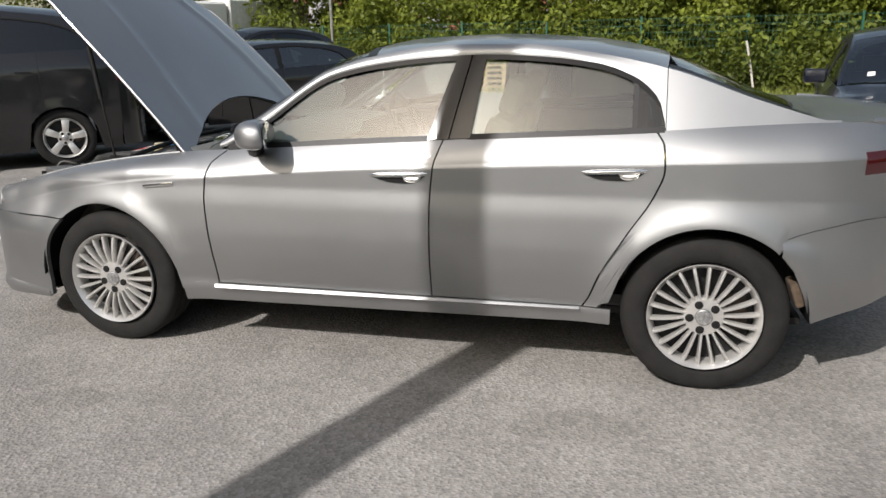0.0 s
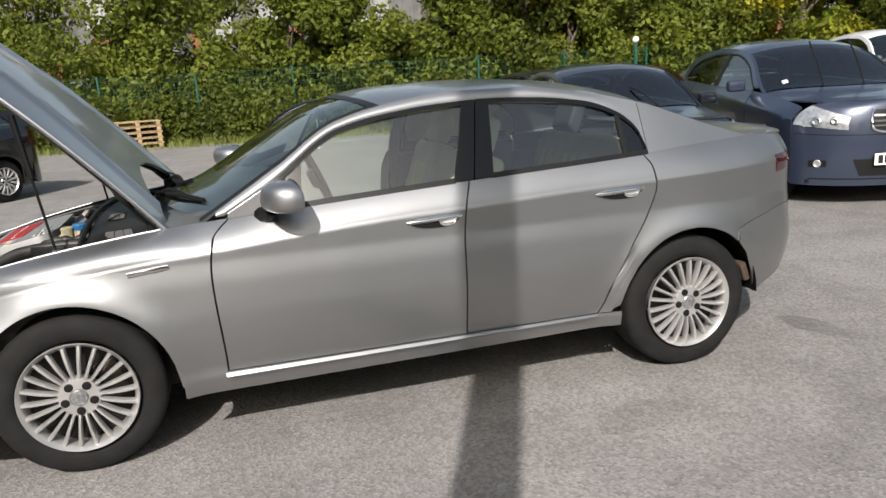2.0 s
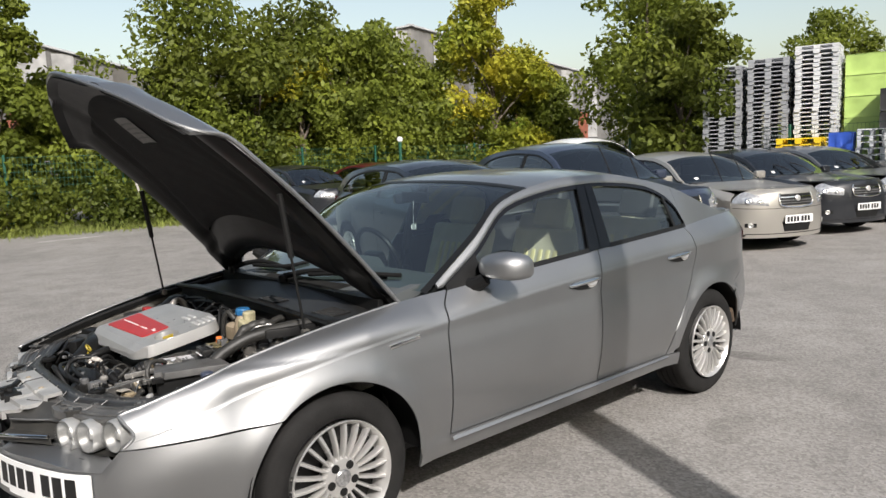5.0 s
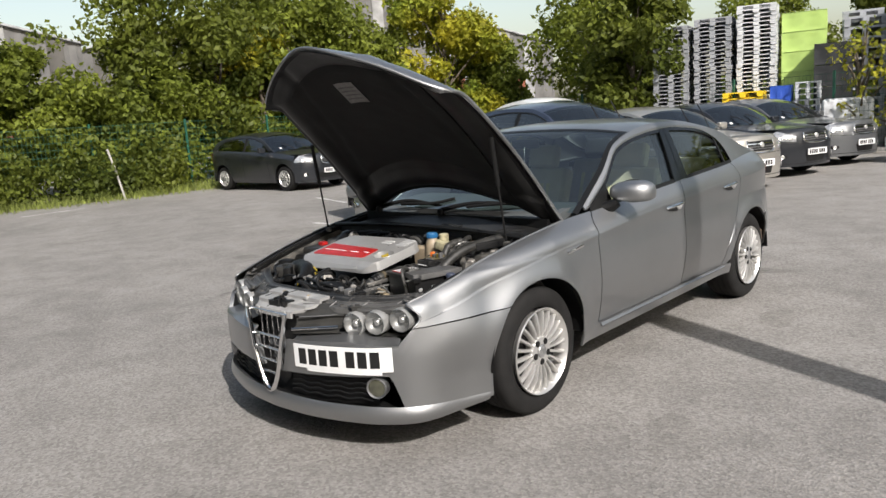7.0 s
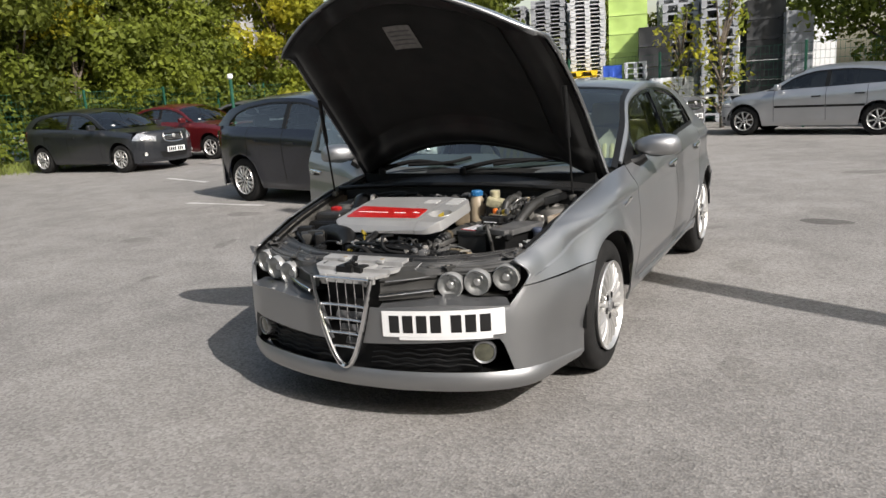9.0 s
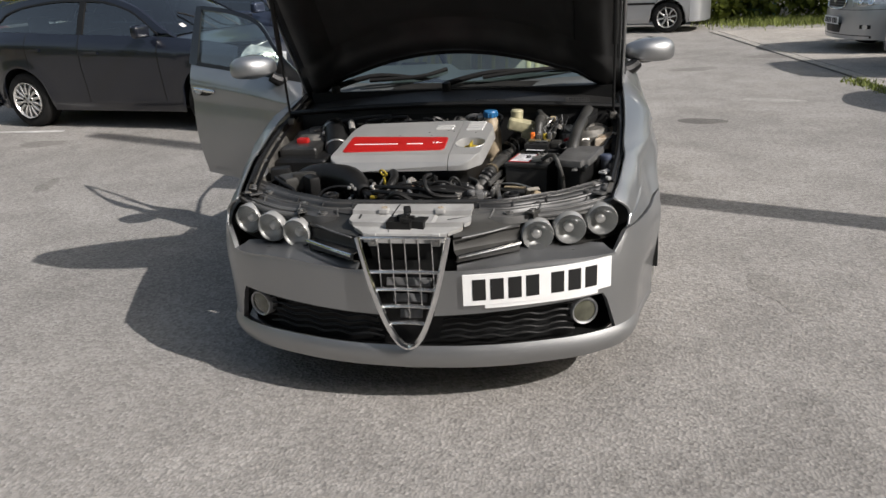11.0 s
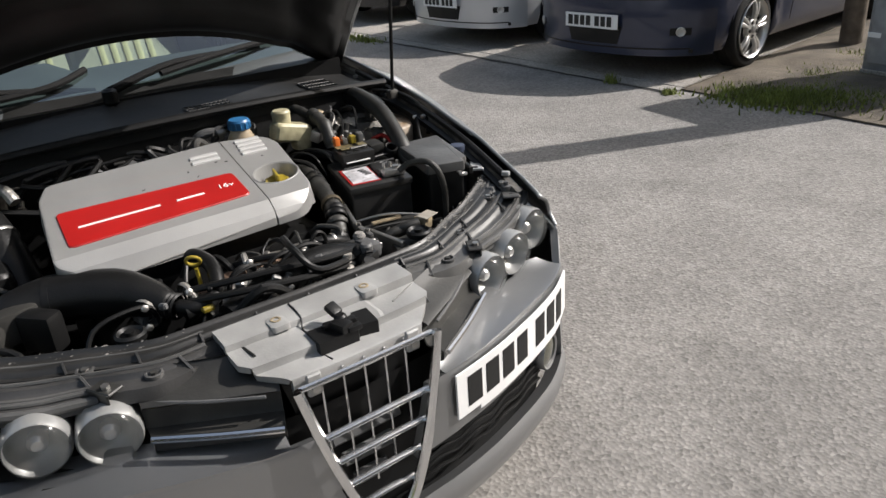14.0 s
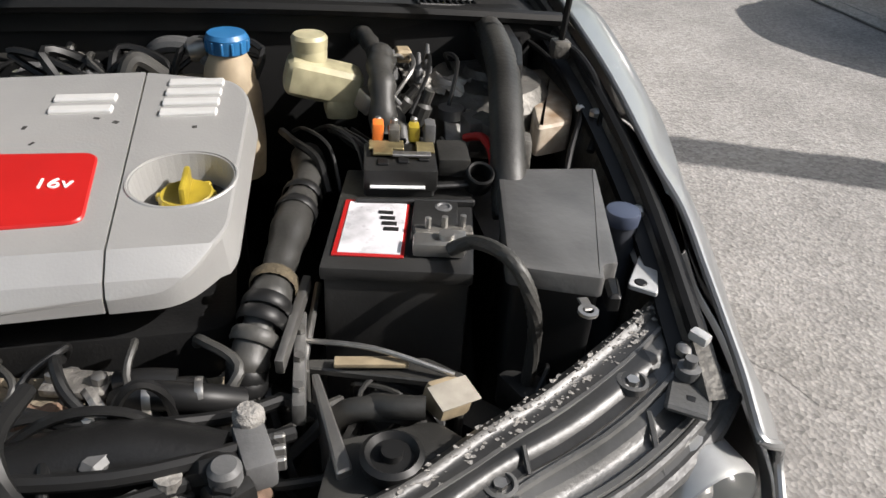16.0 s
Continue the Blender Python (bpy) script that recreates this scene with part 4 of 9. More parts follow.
def build_bonnet(car):
    """The lifted bonnet: painted skin, dark inner frame, felt and label."""
    A = MAIN
    hinge = Vector((-0.955, 0, 0.940))
    lift = Matrix.Translation(hinge) @ Matrix.Rotation(radians(BONNET_UP), 4, "Y") @ Matrix.Translation(-hinge)
    h = new("bonnet")
    h.parent = car
    h["label"] = "raised bonnet, silver outside and dark inside"
    h.matrix_basis = lift

    def front(v):
        return -2.325 + 0.335 * v * v + 0.01 * abs(v)

    def back(v):
        return -0.985 + 0.10 * v * v - 0.20 * (1 - v * v)

    def skin(a, b, drop=0.0, shrink=1.0):
        v = (2 * b - 1) * shrink
        mid = 0.5 * (front(v) + back(v))
        x = mid + (lerp(front(v), back(v), a) - mid) * shrink
        ye, ze = A.foot(x), A.belt(x)
        ridge = 0.014 * math.exp(-((abs(v) - 0.50 - 0.22 * a) / 0.05) ** 2)
        zc = A.centre(x) - 0.015
        roll = 0.078 * max(0, 1 - a / 0.09) ** 2
        return x, v * (ye - 0.006), ze + (zc - ze) * (1 - abs(v) ** 2.2) + ridge - drop - roll
    part("bonnet_skin", sheet(skin, 40, 44, 0.014), SILVER, h)

    hem = [skin(a, 0.0, 0.004) for a in (0.96, 0.8, 0.6, 0.4, 0.2, 0.08, 0.02)] + [skin(0.0, b, 0.004) for b in (0.04, 0.15, 0.3, 0.5, 0.7, 0.85, 0.96)] + [skin(a, 1.0, 0.004) for a in (0.02, 0.08, 0.2, 0.4, 0.6, 0.8, 0.96)]
    part("bonnet_hem", tube(hem, 0.0085, 8, 4), SILVER, h, "bright painted hem of the bonnet")

    def inner(a, b):
        p = skin(a, b, 0.0, 0.980)
        e = min(a, 1 - a, b * 1.1, (1 - b) * 1.1)
        deep = 0.020 + 0.030 * min(1, max(0, (e - 0.02) / 0.03)) - 0.028 * min(1, max(0, (e - 0.10) / 0.05))
        if a > 0.80:
            deep += 0.012 * min(1, (a - 0.80) / 0.03)
        return p[0], p[1], p[2] - deep
    v, f = sheet(inner, 50, 54, 0)
    part("inner_frame", (v, [tuple(reversed(q)) for q in f]), mat("dark_inner_paint", (0.020, 0.0198, 0.0195), 0.45, 0.0, scale=6, var=0.5, spec=0.3), h)

    def felt(a, b):
        p = skin(lerp(0.13, 0.79, a), lerp(0.14, 0.86, b))
        e = min(a, 1 - a, b, 1 - b)
        q = 0.010 * math.sin(a * 40) * math.sin(b * 26) * 0.15
        return p[0], p[1], p[2] - 0.034 - 0.012 * min(1, e / 0.06) + q
    v, f = sheet(felt, 36, 36, -0.012)
    part("felt_pad", (v, [tuple(reversed(q)) for q in f]), INSUL, h)
    lab = part("warning_label", sheet(lambda a, b: (lambda p: (p[0], p[1], p[2] - 0.0515))(skin(lerp(0.235, 0.365, a), lerp(0.445, 0.550, b))), 4, 4, 0.001), mat("pale_label", (0.20, 0.195, 0.185), 0.6, scale=40, var=0.2), h, "pale printed label")
    for k in range(4):
        part("label_bar", sheet(lambda a, b: (lambda p: (p[0], p[1], p[2] - 0.0530))(skin(lerp(0.262 + 0.024 * k, 0.270 + 0.024 * k, a), lerp(0.455, 0.540, b))), 1, 4, 0), GREYP, lab)
    for s in (-1, 1):
        part("hinge_arm", tube([(-0.90, s * 0.70, 0.90), (-1.02, s * 0.70, 0.90), (-1.10, s * 0.695, 0.885)], 0.012, 6, 3), BODYDARK, h)
        top = lift @ Vector(skin(0.36, 0.5 + s * 0.478, 0.040))
        bot = Vector((-1.375, s * 0.715, 0.865))
        mid = bot.lerp(top, 0.55)
        st = new("gas_strut")
        st.parent = car
        part("strut_tube", tube([mid, top], 0.0115, 10, 1), SEAL, st)
        part("strut_rod", tube([bot, mid], 0.0055, 8, 1), SEAL, st)
        part("strut_joint", box(0.03, 0.03, 0.03, tuple(bot), 0.008), BODYDARK, st)
    return h


BONNET_UP = 55.5
build_bonnet(main_car)


def text_mesh(body, size, depth=0.0008):
    cu = bpy.data.curves.new("letters", "FONT")
    cu.body, cu.size, cu.extrude = body, size, depth
    cu.align_x = "CENTER"
    ob = bpy.data.objects.new("letters", cu)
    scene.collection.objects.link(ob)
    me = bpy.data.meshes.new_from_object(ob.evaluated_get(bpy.context.evaluated_depsgraph_get()))
    bpy.data.objects.remove(ob)
    bpy.data.curves.remove(cu)
    return me


def prism(outline, z0, z1, bevel=0.01, seg=3, top_only=True, sharp=None):
    """A block with a given outline in plan and rounded upper edges."""
    b = bmesh.new()
    lo = [b.verts.new((x, y, z0)) for x, y in outline]
    hi = [b.verts.new((x, y, z1)) for x, y in outline]
    n = len(outline)
    b.faces.new(lo[::-1])
    top = b.faces.new(hi)
    for i in range(n):
        b.faces.new((lo[i], lo[(i + 1) % n], hi[(i + 1) % n], hi[i]))
    bmesh.ops.recalc_face_normals(b, faces=b.faces[:])
    if bevel:
        ed = [e for e in b.edges if all(v in hi for v in e.verts)] if top_only else b.edges[:]
        if sharp:
            ed = [e for e in ed if not all(sharp(v.co) for v in e.verts)]
        bmesh.ops.bevel(b, geom=ed, offset=bevel, segments=seg, profile=0.6, affect="EDGES")
    return b


def rounded(pts, r, n=5, small=()):
    out = []
    k = len(pts)
    for i in range(k):
        p, a, c = Vector(pts[i]), Vector(pts[i - 1]), Vector(pts[(i + 1) % k])
        u, w = (a - p).normalized(), (c - p).normalized()
        rr = min(0.002 if i in small else r, (a - p).length * 0.45, (c - p).length * 0.45)
        p0, p1 = p + u * rr, p + w * rr
        for j in range(n + 1):
            t = j / n
            out.append(tuple((1 - t) ** 2 * p0 + 2 * t * (1 - t) * p + t * t * p1))
    return out


def carve(ob, cutter):
    """Cuts a closed shape out of a part and keeps the result as plain mesh."""
    me = bpy.data.meshes.new("cutter")
    cutter.to_mesh(me)
    cut_ob = bpy.data.objects.new("cutter", me)
    scene.collection.objects.link(cut_ob)
    md = ob.modifiers.new("cut", "BOOLEAN")
    md.operation, md.object, md.solver = "DIFFERENCE", cut_ob, "EXACT"
    done = bpy.data.meshes.new_from_object(ob.evaluated_get(bpy.context.evaluated_depsgraph_get()))
    ob.modifiers.remove(md)
    ob.data = done
    bpy.data.objects.remove(cut_ob)


def settle(root, m):
    """Moves all meshes below an empty, which stays where it is."""
    for ob in root.children_recursive:
        if ob.data:
            ob.data.transform(m @ ob.matrix_basis)
            ob.matrix_basis = Matrix.Identity(4)


def build_engine(car):
    rnd = random.Random(7)
    # bay walls and floor
    for s in (-1, 1):
        part("inner_wing", sheet(lambda a, b: (lerp(-2.02, -0.95, a), s * (MAIN.foot(lerp(-2.02, -0.95, a)) - 0.004 - 0.06 * b ** 0.5 * (1 if b > 0.25 else b * 4)), MAIN.belt(lerp(-2.02, -0.95, a)) - 0.022 - 0.42 * max(0, b - 0.25)), 24, 10, 0), BODYDARK, car)
        part("wing_ledge", sheet(lambda a, b: (lerp(-2.0, -0.95, a), s * (MAIN.foot(lerp(-2.0, -0.95, a)) - 0.014 - 0.035 * b), MAIN.belt(lerp(-2.0, -0.95, a)) - 0.030 - 0.008 * b), 24, 3, 0.02), SEAL, car, "dark wing gutter")
        for k in range(5):
            x = -1.95 + k * 0.21
            part("flange_bolt", lathe([(0.011, 0), (0.011, 0.007), (0.006, 0.010), (0, 0.010)], 8, Matrix.Translation((x, s * (MAIN.foot(x) - 0.032), MAIN.belt(x) - 0.036))), STEEL, car)
        part("bonnet_seal", tube([(x, s * (MAIN.foot(x) - 0.020), MAIN.belt(x) - 0.020) for x in (-1.95, -1.7, -1.4, -1.1)], 0.010, 8, 4), SEAL, car)
    part("bay_floor", box(0.95, 1.25, 0.04, (-1.48, 0, 0.36)), SEAL, car)
    part("radiator", box(0.05, 1.00, 0.36, (-2.05, 0, 0.46), 0.01, 1), SEAL, car)
    # scuttle and cowl below the windscreen
    def scut(a, b):
        v = 2 * b - 1
        return lerp(-1.300 + 0.03 * v * v, -0.955 + 0.17 * abs(v) ** 2.2, a), v * 0.765, 0.905 - 0.035 * v * v + 0.055 * a - 0.02 * math.sin(math.pi * a)
    SCUT = mat("dusty_scuttle_plastic", (0.019, 0.0187, 0.018), 0.5, scale=6, var=0.5, bump=0.06, bscale=150, spec=0.4)
    part("scuttle", sheet(scut, 14, 48, 0.03), SCUT, car, "black plastic scuttle panel")
    part("scuttle_seal", tube([(-1.315 + 0.03 * v * v, v * 0.745, 0.917 - 0.032 * v * v) for v in (-1, -0.7, -0.35, 0, 0.35, 0.7, 1)], 0.012, 8, 5), SEAL, car)
    on = lambda a, b, h: (lambda p: (p[0], p[1], p[2] + h))(scut(a, b))
    for b0, b1, a0, a1, n, dark in ((0.095, 0.165, 0.16, 0.42, 10, SEAL), (0.34, 0.43, 0.14, 0.34, 11, SEAL)):
        part("vent_recess", sheet(lambda a, b: on(lerp(a0, a1, a), lerp(b0, b1, b), 0.0022), 4, 6, 0.001), dark, car)
        for k in range(n):
            q = lerp(b0, b1, k / (n - 1))
            part("vent_slat", tube([on(lerp(a0, a1, r / 3), q, 0.0050) for r in range(4)], 0.0022, 6, 2), SCUT, car)
        for r in range(4):
            part("vent_rail", tube([on(lerp(a0, a1, r / 3), lerp(b0, b1, k / 4), 0.0050) for k in range(5)], 0.0024, 6, 2), SCUT, car)
    part("firewall_shelf", box(0.10, 1.40, 0.30, (-1.24, 0, 0.74), 0.02), SEAL, car)
    for y0, y1, x0, x1 in ((0.05, -0.52, -1.02, -0.83), (0.60, 0.06, -0.95, -0.90)):
        w = new("wiper")
        w.parent = car
        part("wiper_arm", tube([(-1.03, y0, 0.965), (-0.96, lerp(y0, y1, 0.4), 1.005), (x1, y1, MAIN.centre(x1) - 0.05)], lambda t: 0.015 - 0.007 * t, 8, 5), WIPERK, w)
        part("wiper_blade", tube([(-0.99, lerp(y0, y1, 0.30), 0.985), (lerp(-0.99, x1, 0.5), lerp(y0, y1, 0.75), MAIN.top(lerp(-0.99, x1, 0.5), 0.4)[2] + 0.012), (x1 + 0.02, y1 * 1.15, MAIN.top(x1, y1 * 1.15 / 0.8)[2] + 0.014)], 0.0105, 6, 5), WIPERK, w)
        part("wiper_pivot", lathe([(0.022, -0.02), (0.022, 0.015), (0.012, 0.022), (0, 0.022)], 14, Matrix.Translation((-1.035, y0, 0.955))), BLACKP, w)
    # engine cover
    cov = new("engine_cover")
    cov.parent = car
    cov["label"] = "silver plastic engine cover with a red stripe"
    main = rounded([(-1.455, 0.385), (-1.435, -0.072), (-1.915, -0.100), (-1.932, 0.335), (-1.885, 0.408), (-1.54, 0.408)], 0.022, small=(1, 2))
    cap = rounded([(-1.437, -0.0750), (-1.462, -0.195), (-1.520, -0.224), (-1.850, -0.226), (-1.915, -0.180), (-1.917, -0.1030)], 0.032, small=(0, 5))

    def cover_piece(name, outline):
        b = prism(outline, 0.808, 0.855, 0.0045, 2, sharp=lambda c: abs(c.y + 0.073 + 0.058 * (-1.435 - c.x)) < 0.006)
        for cx in (-1.868, -1.905):
            bmesh.ops.bisect_plane(b, geom=b.verts[:] + b.edges[:] + b.faces[:], plane_co=(cx, 0, 0), plane_no=(1, 0, 0))
        for v in b.verts:
            if v.co.z > 0.83:
                v.co.z -= 0.42 * max(0, -1.868 - v.co.x) + 0.75 * max(0, -1.905 - v.co.x)
            if v.co.z < 0.81 and v.co.x > -1.86:
                v.co.x = -1.72 + (v.co.x + 1.72) * 1.03
                v.co.y = 0.08 + (v.co.y - 0.08) * 1.02
        return part(name, b, COVERP, cov, smooth=14)
    cm, cc = cover_piece("cover_main", main), cover_piece("cover_cap_side", cap)
    part("red_stripe", prism(rounded([(-1.640, 0.380), (-1.662, -0.054), (-1.815, -0.066), (-1.832, 0.370)], 0.018), 0.850, 0.8585, 0.002, 1), REDP, cov, "glossy red stripe")
    lm = Matrix.Translation((-1.742, -0.018, 0.859)) @ Matrix.Rotation(radians(-92.5), 4, "Z")
    part("lettering", text_mesh("16v", 0.030), mat("white_letters", (0.75, 0.72, 0.70), 0.5), cov, "raised white lettering 16v", smooth=0, m=lm)
    for y, w in ((0.075, 0.070), (0.245, 0.19)):
        part("lettering_bar", box(0.009, w, 0.0016, (-1.745, y, 0.8592), 0.0006, 1), mat("white_letters", (0.75, 0.72, 0.70), 0.5), cov)
    for k in range(4):
        part("cover_rib", box(0.016, 0.074, 0.008, (-1.475 - 0.029 * k, -0.146, 0.856), 0.002, 1), RIBP, cov)
    for k in range(2):
        part("cover_rib", box(0.016, 0.078, 0.008, (-1.515 - 0.032 * k, -0.010, 0.856), 0.002, 1), RIBP, cov)
    # sunk dish round the filler cap
    dish = lathe([(0, -0.05), (0.050, -0.05), (0.055, -0.03), (0.0605, 0.0), (0.062, 0.03), (0, 0.03)], 40, Matrix.Translation((-1.728, -0.160, 0.8555)))
    bmesh.ops.recalc_face_normals(dish, faces=dish.faces[:])
    carve(cc, dish)
    part("dish_floor", lathe([(0.052, -0.034), (0.036, -0.038), (0.034, -0.046), (0, -0.046)], 32, Matrix.Translation((-1.728, -0.160, 0.8555))), DUSTP, cov)
    part("dish_rim", lathe([(0.0612, -0.004), (0.0630, 0.0012), (0.0650, 0.0012), (0.0665, -0.001)], 40, Matrix.Translation((-1.728, -0.160, 0.8555))), COVERP, cov)
    fc = new("oil_filler_cap")
    fc.parent = cov
    b = lathe([(0.033, -0.02), (0.033, 0.008), (0.030, 0.011), (0.020, 0.008), (0, 0.008)], 28, Matrix.Translation((-1.724, -0.161, 0.824)))
    for k in range(8):
        a = k * math.pi / 4
        box(0.008, 0.010, 0.010, (-1.722 + 0.031 * math.cos(a), -0.161 + 0.031 * math.sin(a), 0.829), 0.002, 1, bm=b)
    part("cap_body", b, YELP, fc)
    part("cap_grip", box(0.056, 0.008, 0.024, (-1.722, -0.161, 0.842), 0.004, 2), YELP, fc)
    for k in range(16):
        px, py = rnd.uniform(-1.86, -1.46), rnd.uniform(-0.20, 0.38)
        if not -1.84 < px < -1.63 and abs(py + 0.09) > 0.03:
            part("scuff", box(rnd.uniform(0.003, 0.008), rnd.uniform(0.003, 0.012), 0.0006, (px, py, 0.8552), 0, 1, Matrix.Rotation(rnd.uniform(0, 3), 4, "Z")), DUSTP, cov)
    part("engine_block", prism(rounded([(-1.42, 0.36), (-1.42, -0.2), (-1.82, -0.2), (-1.82, 0.36)], 0.04), 0.40, 0.705, 0.02, 2), BLACKP, car)
    settle(cov, Matrix(((0.75, 0, 0, -0.40), (-0.097, 0.94, 0, -0.164), (0.157, 0, 1, 0.244), (0, 0, 0, 1))))
    # front of the engine: manifold, hoses, wires
    part("intake_tube", tube([(-1.70, 0.57, 0.62), (-1.785, 0.515, 0.70), (-1.80, 0.43, 0.725), (-1.830, 0.360, 0.728), (-1.868, 0.300, 0.722), (-1.915, 0.258, 0.712), (-1.955, 0.236, 0.704)], lambda t: 0.052 - 0.026 * max(0.0, (t - 0.62) / 0.38) ** 1.3, 18, 7), BLACKP, car, "thick black air intake pipe")
    part("intake_band", tube([(-1.800, 0.428, 0.7255), (-1.805, 0.416, 0.7255)], 0.0535, 16, 1), SEAL, car)
    for k in range(3):
        part("clamp_ring", lathe([(0.026, -0.004), (0.029, 0), (0.026, 0.004)], 18, Matrix.Translation((-1.955 - 0.008 * k, 0.235 - 0.006 * k, 0.703)) @ Vector((-0.8, -0.5, -0.1)).to_track_quat("Z", "Y").to_matrix().to_4x4()), SEAL, car)
    part("breather_pipe", tube([(-1.80, 0.165, 0.71), (-1.842, 0.142, 0.745), (-1.886, 0.124, 0.744), (-1.930, 0.124, 0.732), (-1.965, 0.136, 0.712), (-1.992, 0.162, 0.702), (-1.992, 0.198, 0.700), (-1.972, 0.222, 0.702)], 0.0165, 12, 6), BLACKP, car, "curved black breather pipe")
    part("charge_pipe", tube([(-2.03, 0.14, 0.665), (-2.00, 0.02, 0.69), (-1.985, -0.10, 0.70), (-2.0, -0.18, 0.685)], 0.036, 14, 6), BLACKP, car, "black charge-air pipe")
    part("manifold", tube([(-1.955, 0.16, 0.655), (-1.955, 0.08, 0.675), (-1.95, -0.10, 0.675), (-1.955, -0.20, 0.64)], 0.034, 12, 5), ALUM, car, "dull cast metal manifold")
    for k in range(7):
        y = 0.15 - k * 0.055
        part("manifold_flange", box(0.06, 0.045, 0.05, (-1.94, y, 0.665), 0.008, 2, Matrix.Rotation(rnd.uniform(-0.4, 0.4), 4, "X")), ALUM if k % 2 else BODYDARK, car)
        part("flange_nut", lathe([(0.010, 0), (0.010, 0.012), (0, 0.012)], 6, Matrix.Translation((-1.975, y + 0.018, 0.69)) @ Matrix.Rotation(radians(-60), 4, "Y")), STEEL, car)
    ring = [(0.015 + 0.0038 * math.cos(q * math.pi / 4), 0.0038 * math.sin(q * math.pi / 4)) for q in range(9)]
    part("dipstick_handle", lathe(ring, 18, Matrix.Translation((-1.918, 0.160, 0.766)) @ Matrix.Rotation(radians(55), 4, "Y") @ Matrix.Rotation(radians(25), 4, "X")), YELP, car, "yellow dipstick loop")
    part("dipstick_stem", tube([(-1.922, 0.158, 0.750), (-1.916, 0.154, 0.71), (-1.905, 0.15, 0.64)], 0.0045, 8, 4), YELP, car)
    part("dipstick_tag", box(0.014, 0.026, 0.012, (-2.017, 0.178, 0.700), 0.003, 1), YELP, car)
    part("pipe_collar", lathe([(0.0180, -0.012), (0.0185, -0.008), (0.0185, 0.008), (0.0165, 0.012)], 16, Matrix.Translation((-1.988, 0.205, 0.692)) @ Matrix.Rotation(radians(90), 4, "X")), SEAL, car)
    for pts, r in ((((-1.86, 0.11, 0.70), (-1.93, 0.02, 0.728), (-1.965, -0.08, 0.722), (-1.95, -0.18, 0.700), (-1.925, -0.24, 0.69)), 0.0075), (((-1.84, -0.02, 0.70), (-1.90, -0.035, 0.745), (-1.935, -0.05, 0.735), (-1.96, -0.08, 0.705), (-1.99, -0.10, 0.69)), 0.006), (((-1.88, 0.06, 0.69), (-1.97, 0.03, 0.715), (-2.005, -0.07, 0.72), (-1.985, -0.17, 0.705), (-1.96, -0.23, 0.68)), 0.006), (((-1.98, -0.03, 0.715), (-2.02, -0.045, 0.725), (-2.05, -0.04, 0.70), (-2.06, -0.02, 0.66)), 0.005)):
        part("engine_cable", tube(pts, r, 9, 8), SEAL, car)
    # coolant hose with its taped bands
    hose = [(-1.44, -0.300, 0.72), (-1.555, -0.296, 0.748), (-1.680, -0.267, 0.750), (-1.775, -0.245, 0.743), (-1.825, -0.231, 0.733), (-1.868, -0.212, 0.708), (-1.888, -0.205, 0.680), (-1.905, -0.207, 0.635), (-1.93, -0.215, 0.60)]
    part("radiator_hose", tube(hose, lambda t: 0.0235 + 0.0022 * math.sin(t * 31) + 0.001 * math.sin(t * 97) - 0.0045 * t, 14, 10), DUSTP, car, "taped black radiator hose")
    pth = smooth_path(hose, 10)
    TAPE = mat("brown_cloth_tape", (0.085, 0.066, 0.038), 0.85, scale=40, var=0.5, bump=0.3, bscale=200)
    for q, rad, mt in ((0.18, 0.0270, SEAL), (0.23, 0.0275, SEAL), (0.42, 0.0275, TAPE), (0.50, 0.0282, SEAL), (0.545, 0.0280, SEAL), (0.60, 0.0270, DUSTP), (0.72, 0.0225, SEAL), (0.76, 0.0228, SEAL), (0.84, 0.0215, TAPE)):
        i = int(q * (len(pth) - 3))
        d = (pth[i + 2] - pth[i]).normalized()
        part("hose_band", lathe([(rad * 0.93, -0.008), (rad, -0.005), (rad, 0.005), (rad * 0.93, 0.008)], 16, Matrix.Translation(pth[i + 1]) @ d.to_track_quat("Z", "Y").to_matrix().to_4x4()), mt, car)
    part("bleed_tag", box(0.020, 0.020, 0.006, (-1.668, -0.272, 0.764), 0.002, 1), YELP, car)
    for k in range(14):
        y0, y1 = rnd.uniform(-0.55, 0.12), 0
        x0 = rnd.uniform(-2.05, -1.96)
        L = rnd.uniform(0.08, 0.28)
        y1 = y0 + rnd.choice((-1, 1)) * L
        z0 = rnd.uniform(0.60, 0.66)
        part("wire", tube([(x0, y0, z0), (x0 - rnd.uniform(-0.03, 0.03), lerp(y0, y1, 0.35), z0 + rnd.uniform(0.01, 0.06)), (x0 + rnd.uniform(-0.05, 0.04), lerp(y0, y1, 0.7), z0 + rnd.uniform(-0.03, 0.05)), (x0 + rnd.uniform(-0.06, 0.06), y1, z0 - 0.05)], rnd.choice((0.003, 0.0045, 0.006)), 8, 6), rnd.choice((SEAL, DUSTP, SEAL)), car)
    for pts in (((-1.96, -0.03, 0.77), (-2.03, -0.02, 0.77), (-2.06, -0.06, 0.72), (-2.01, -0.20, 0.70)), ((-1.95, 0.20, 0.72), (-2.01, 0.08, 0.735), (-2.03, -0.10, 0.725), (-1.98, -0.25, 0.70)), ((-1.95, 0.24, 0.70), (-2.04, 0.12, 0.725), (-2.06, -0.02, 0.715), (-2.03, -0.16, 0.69))):
        part("wiring_loom", tube(pts, 0.008, 8, 6), SEAL, car)
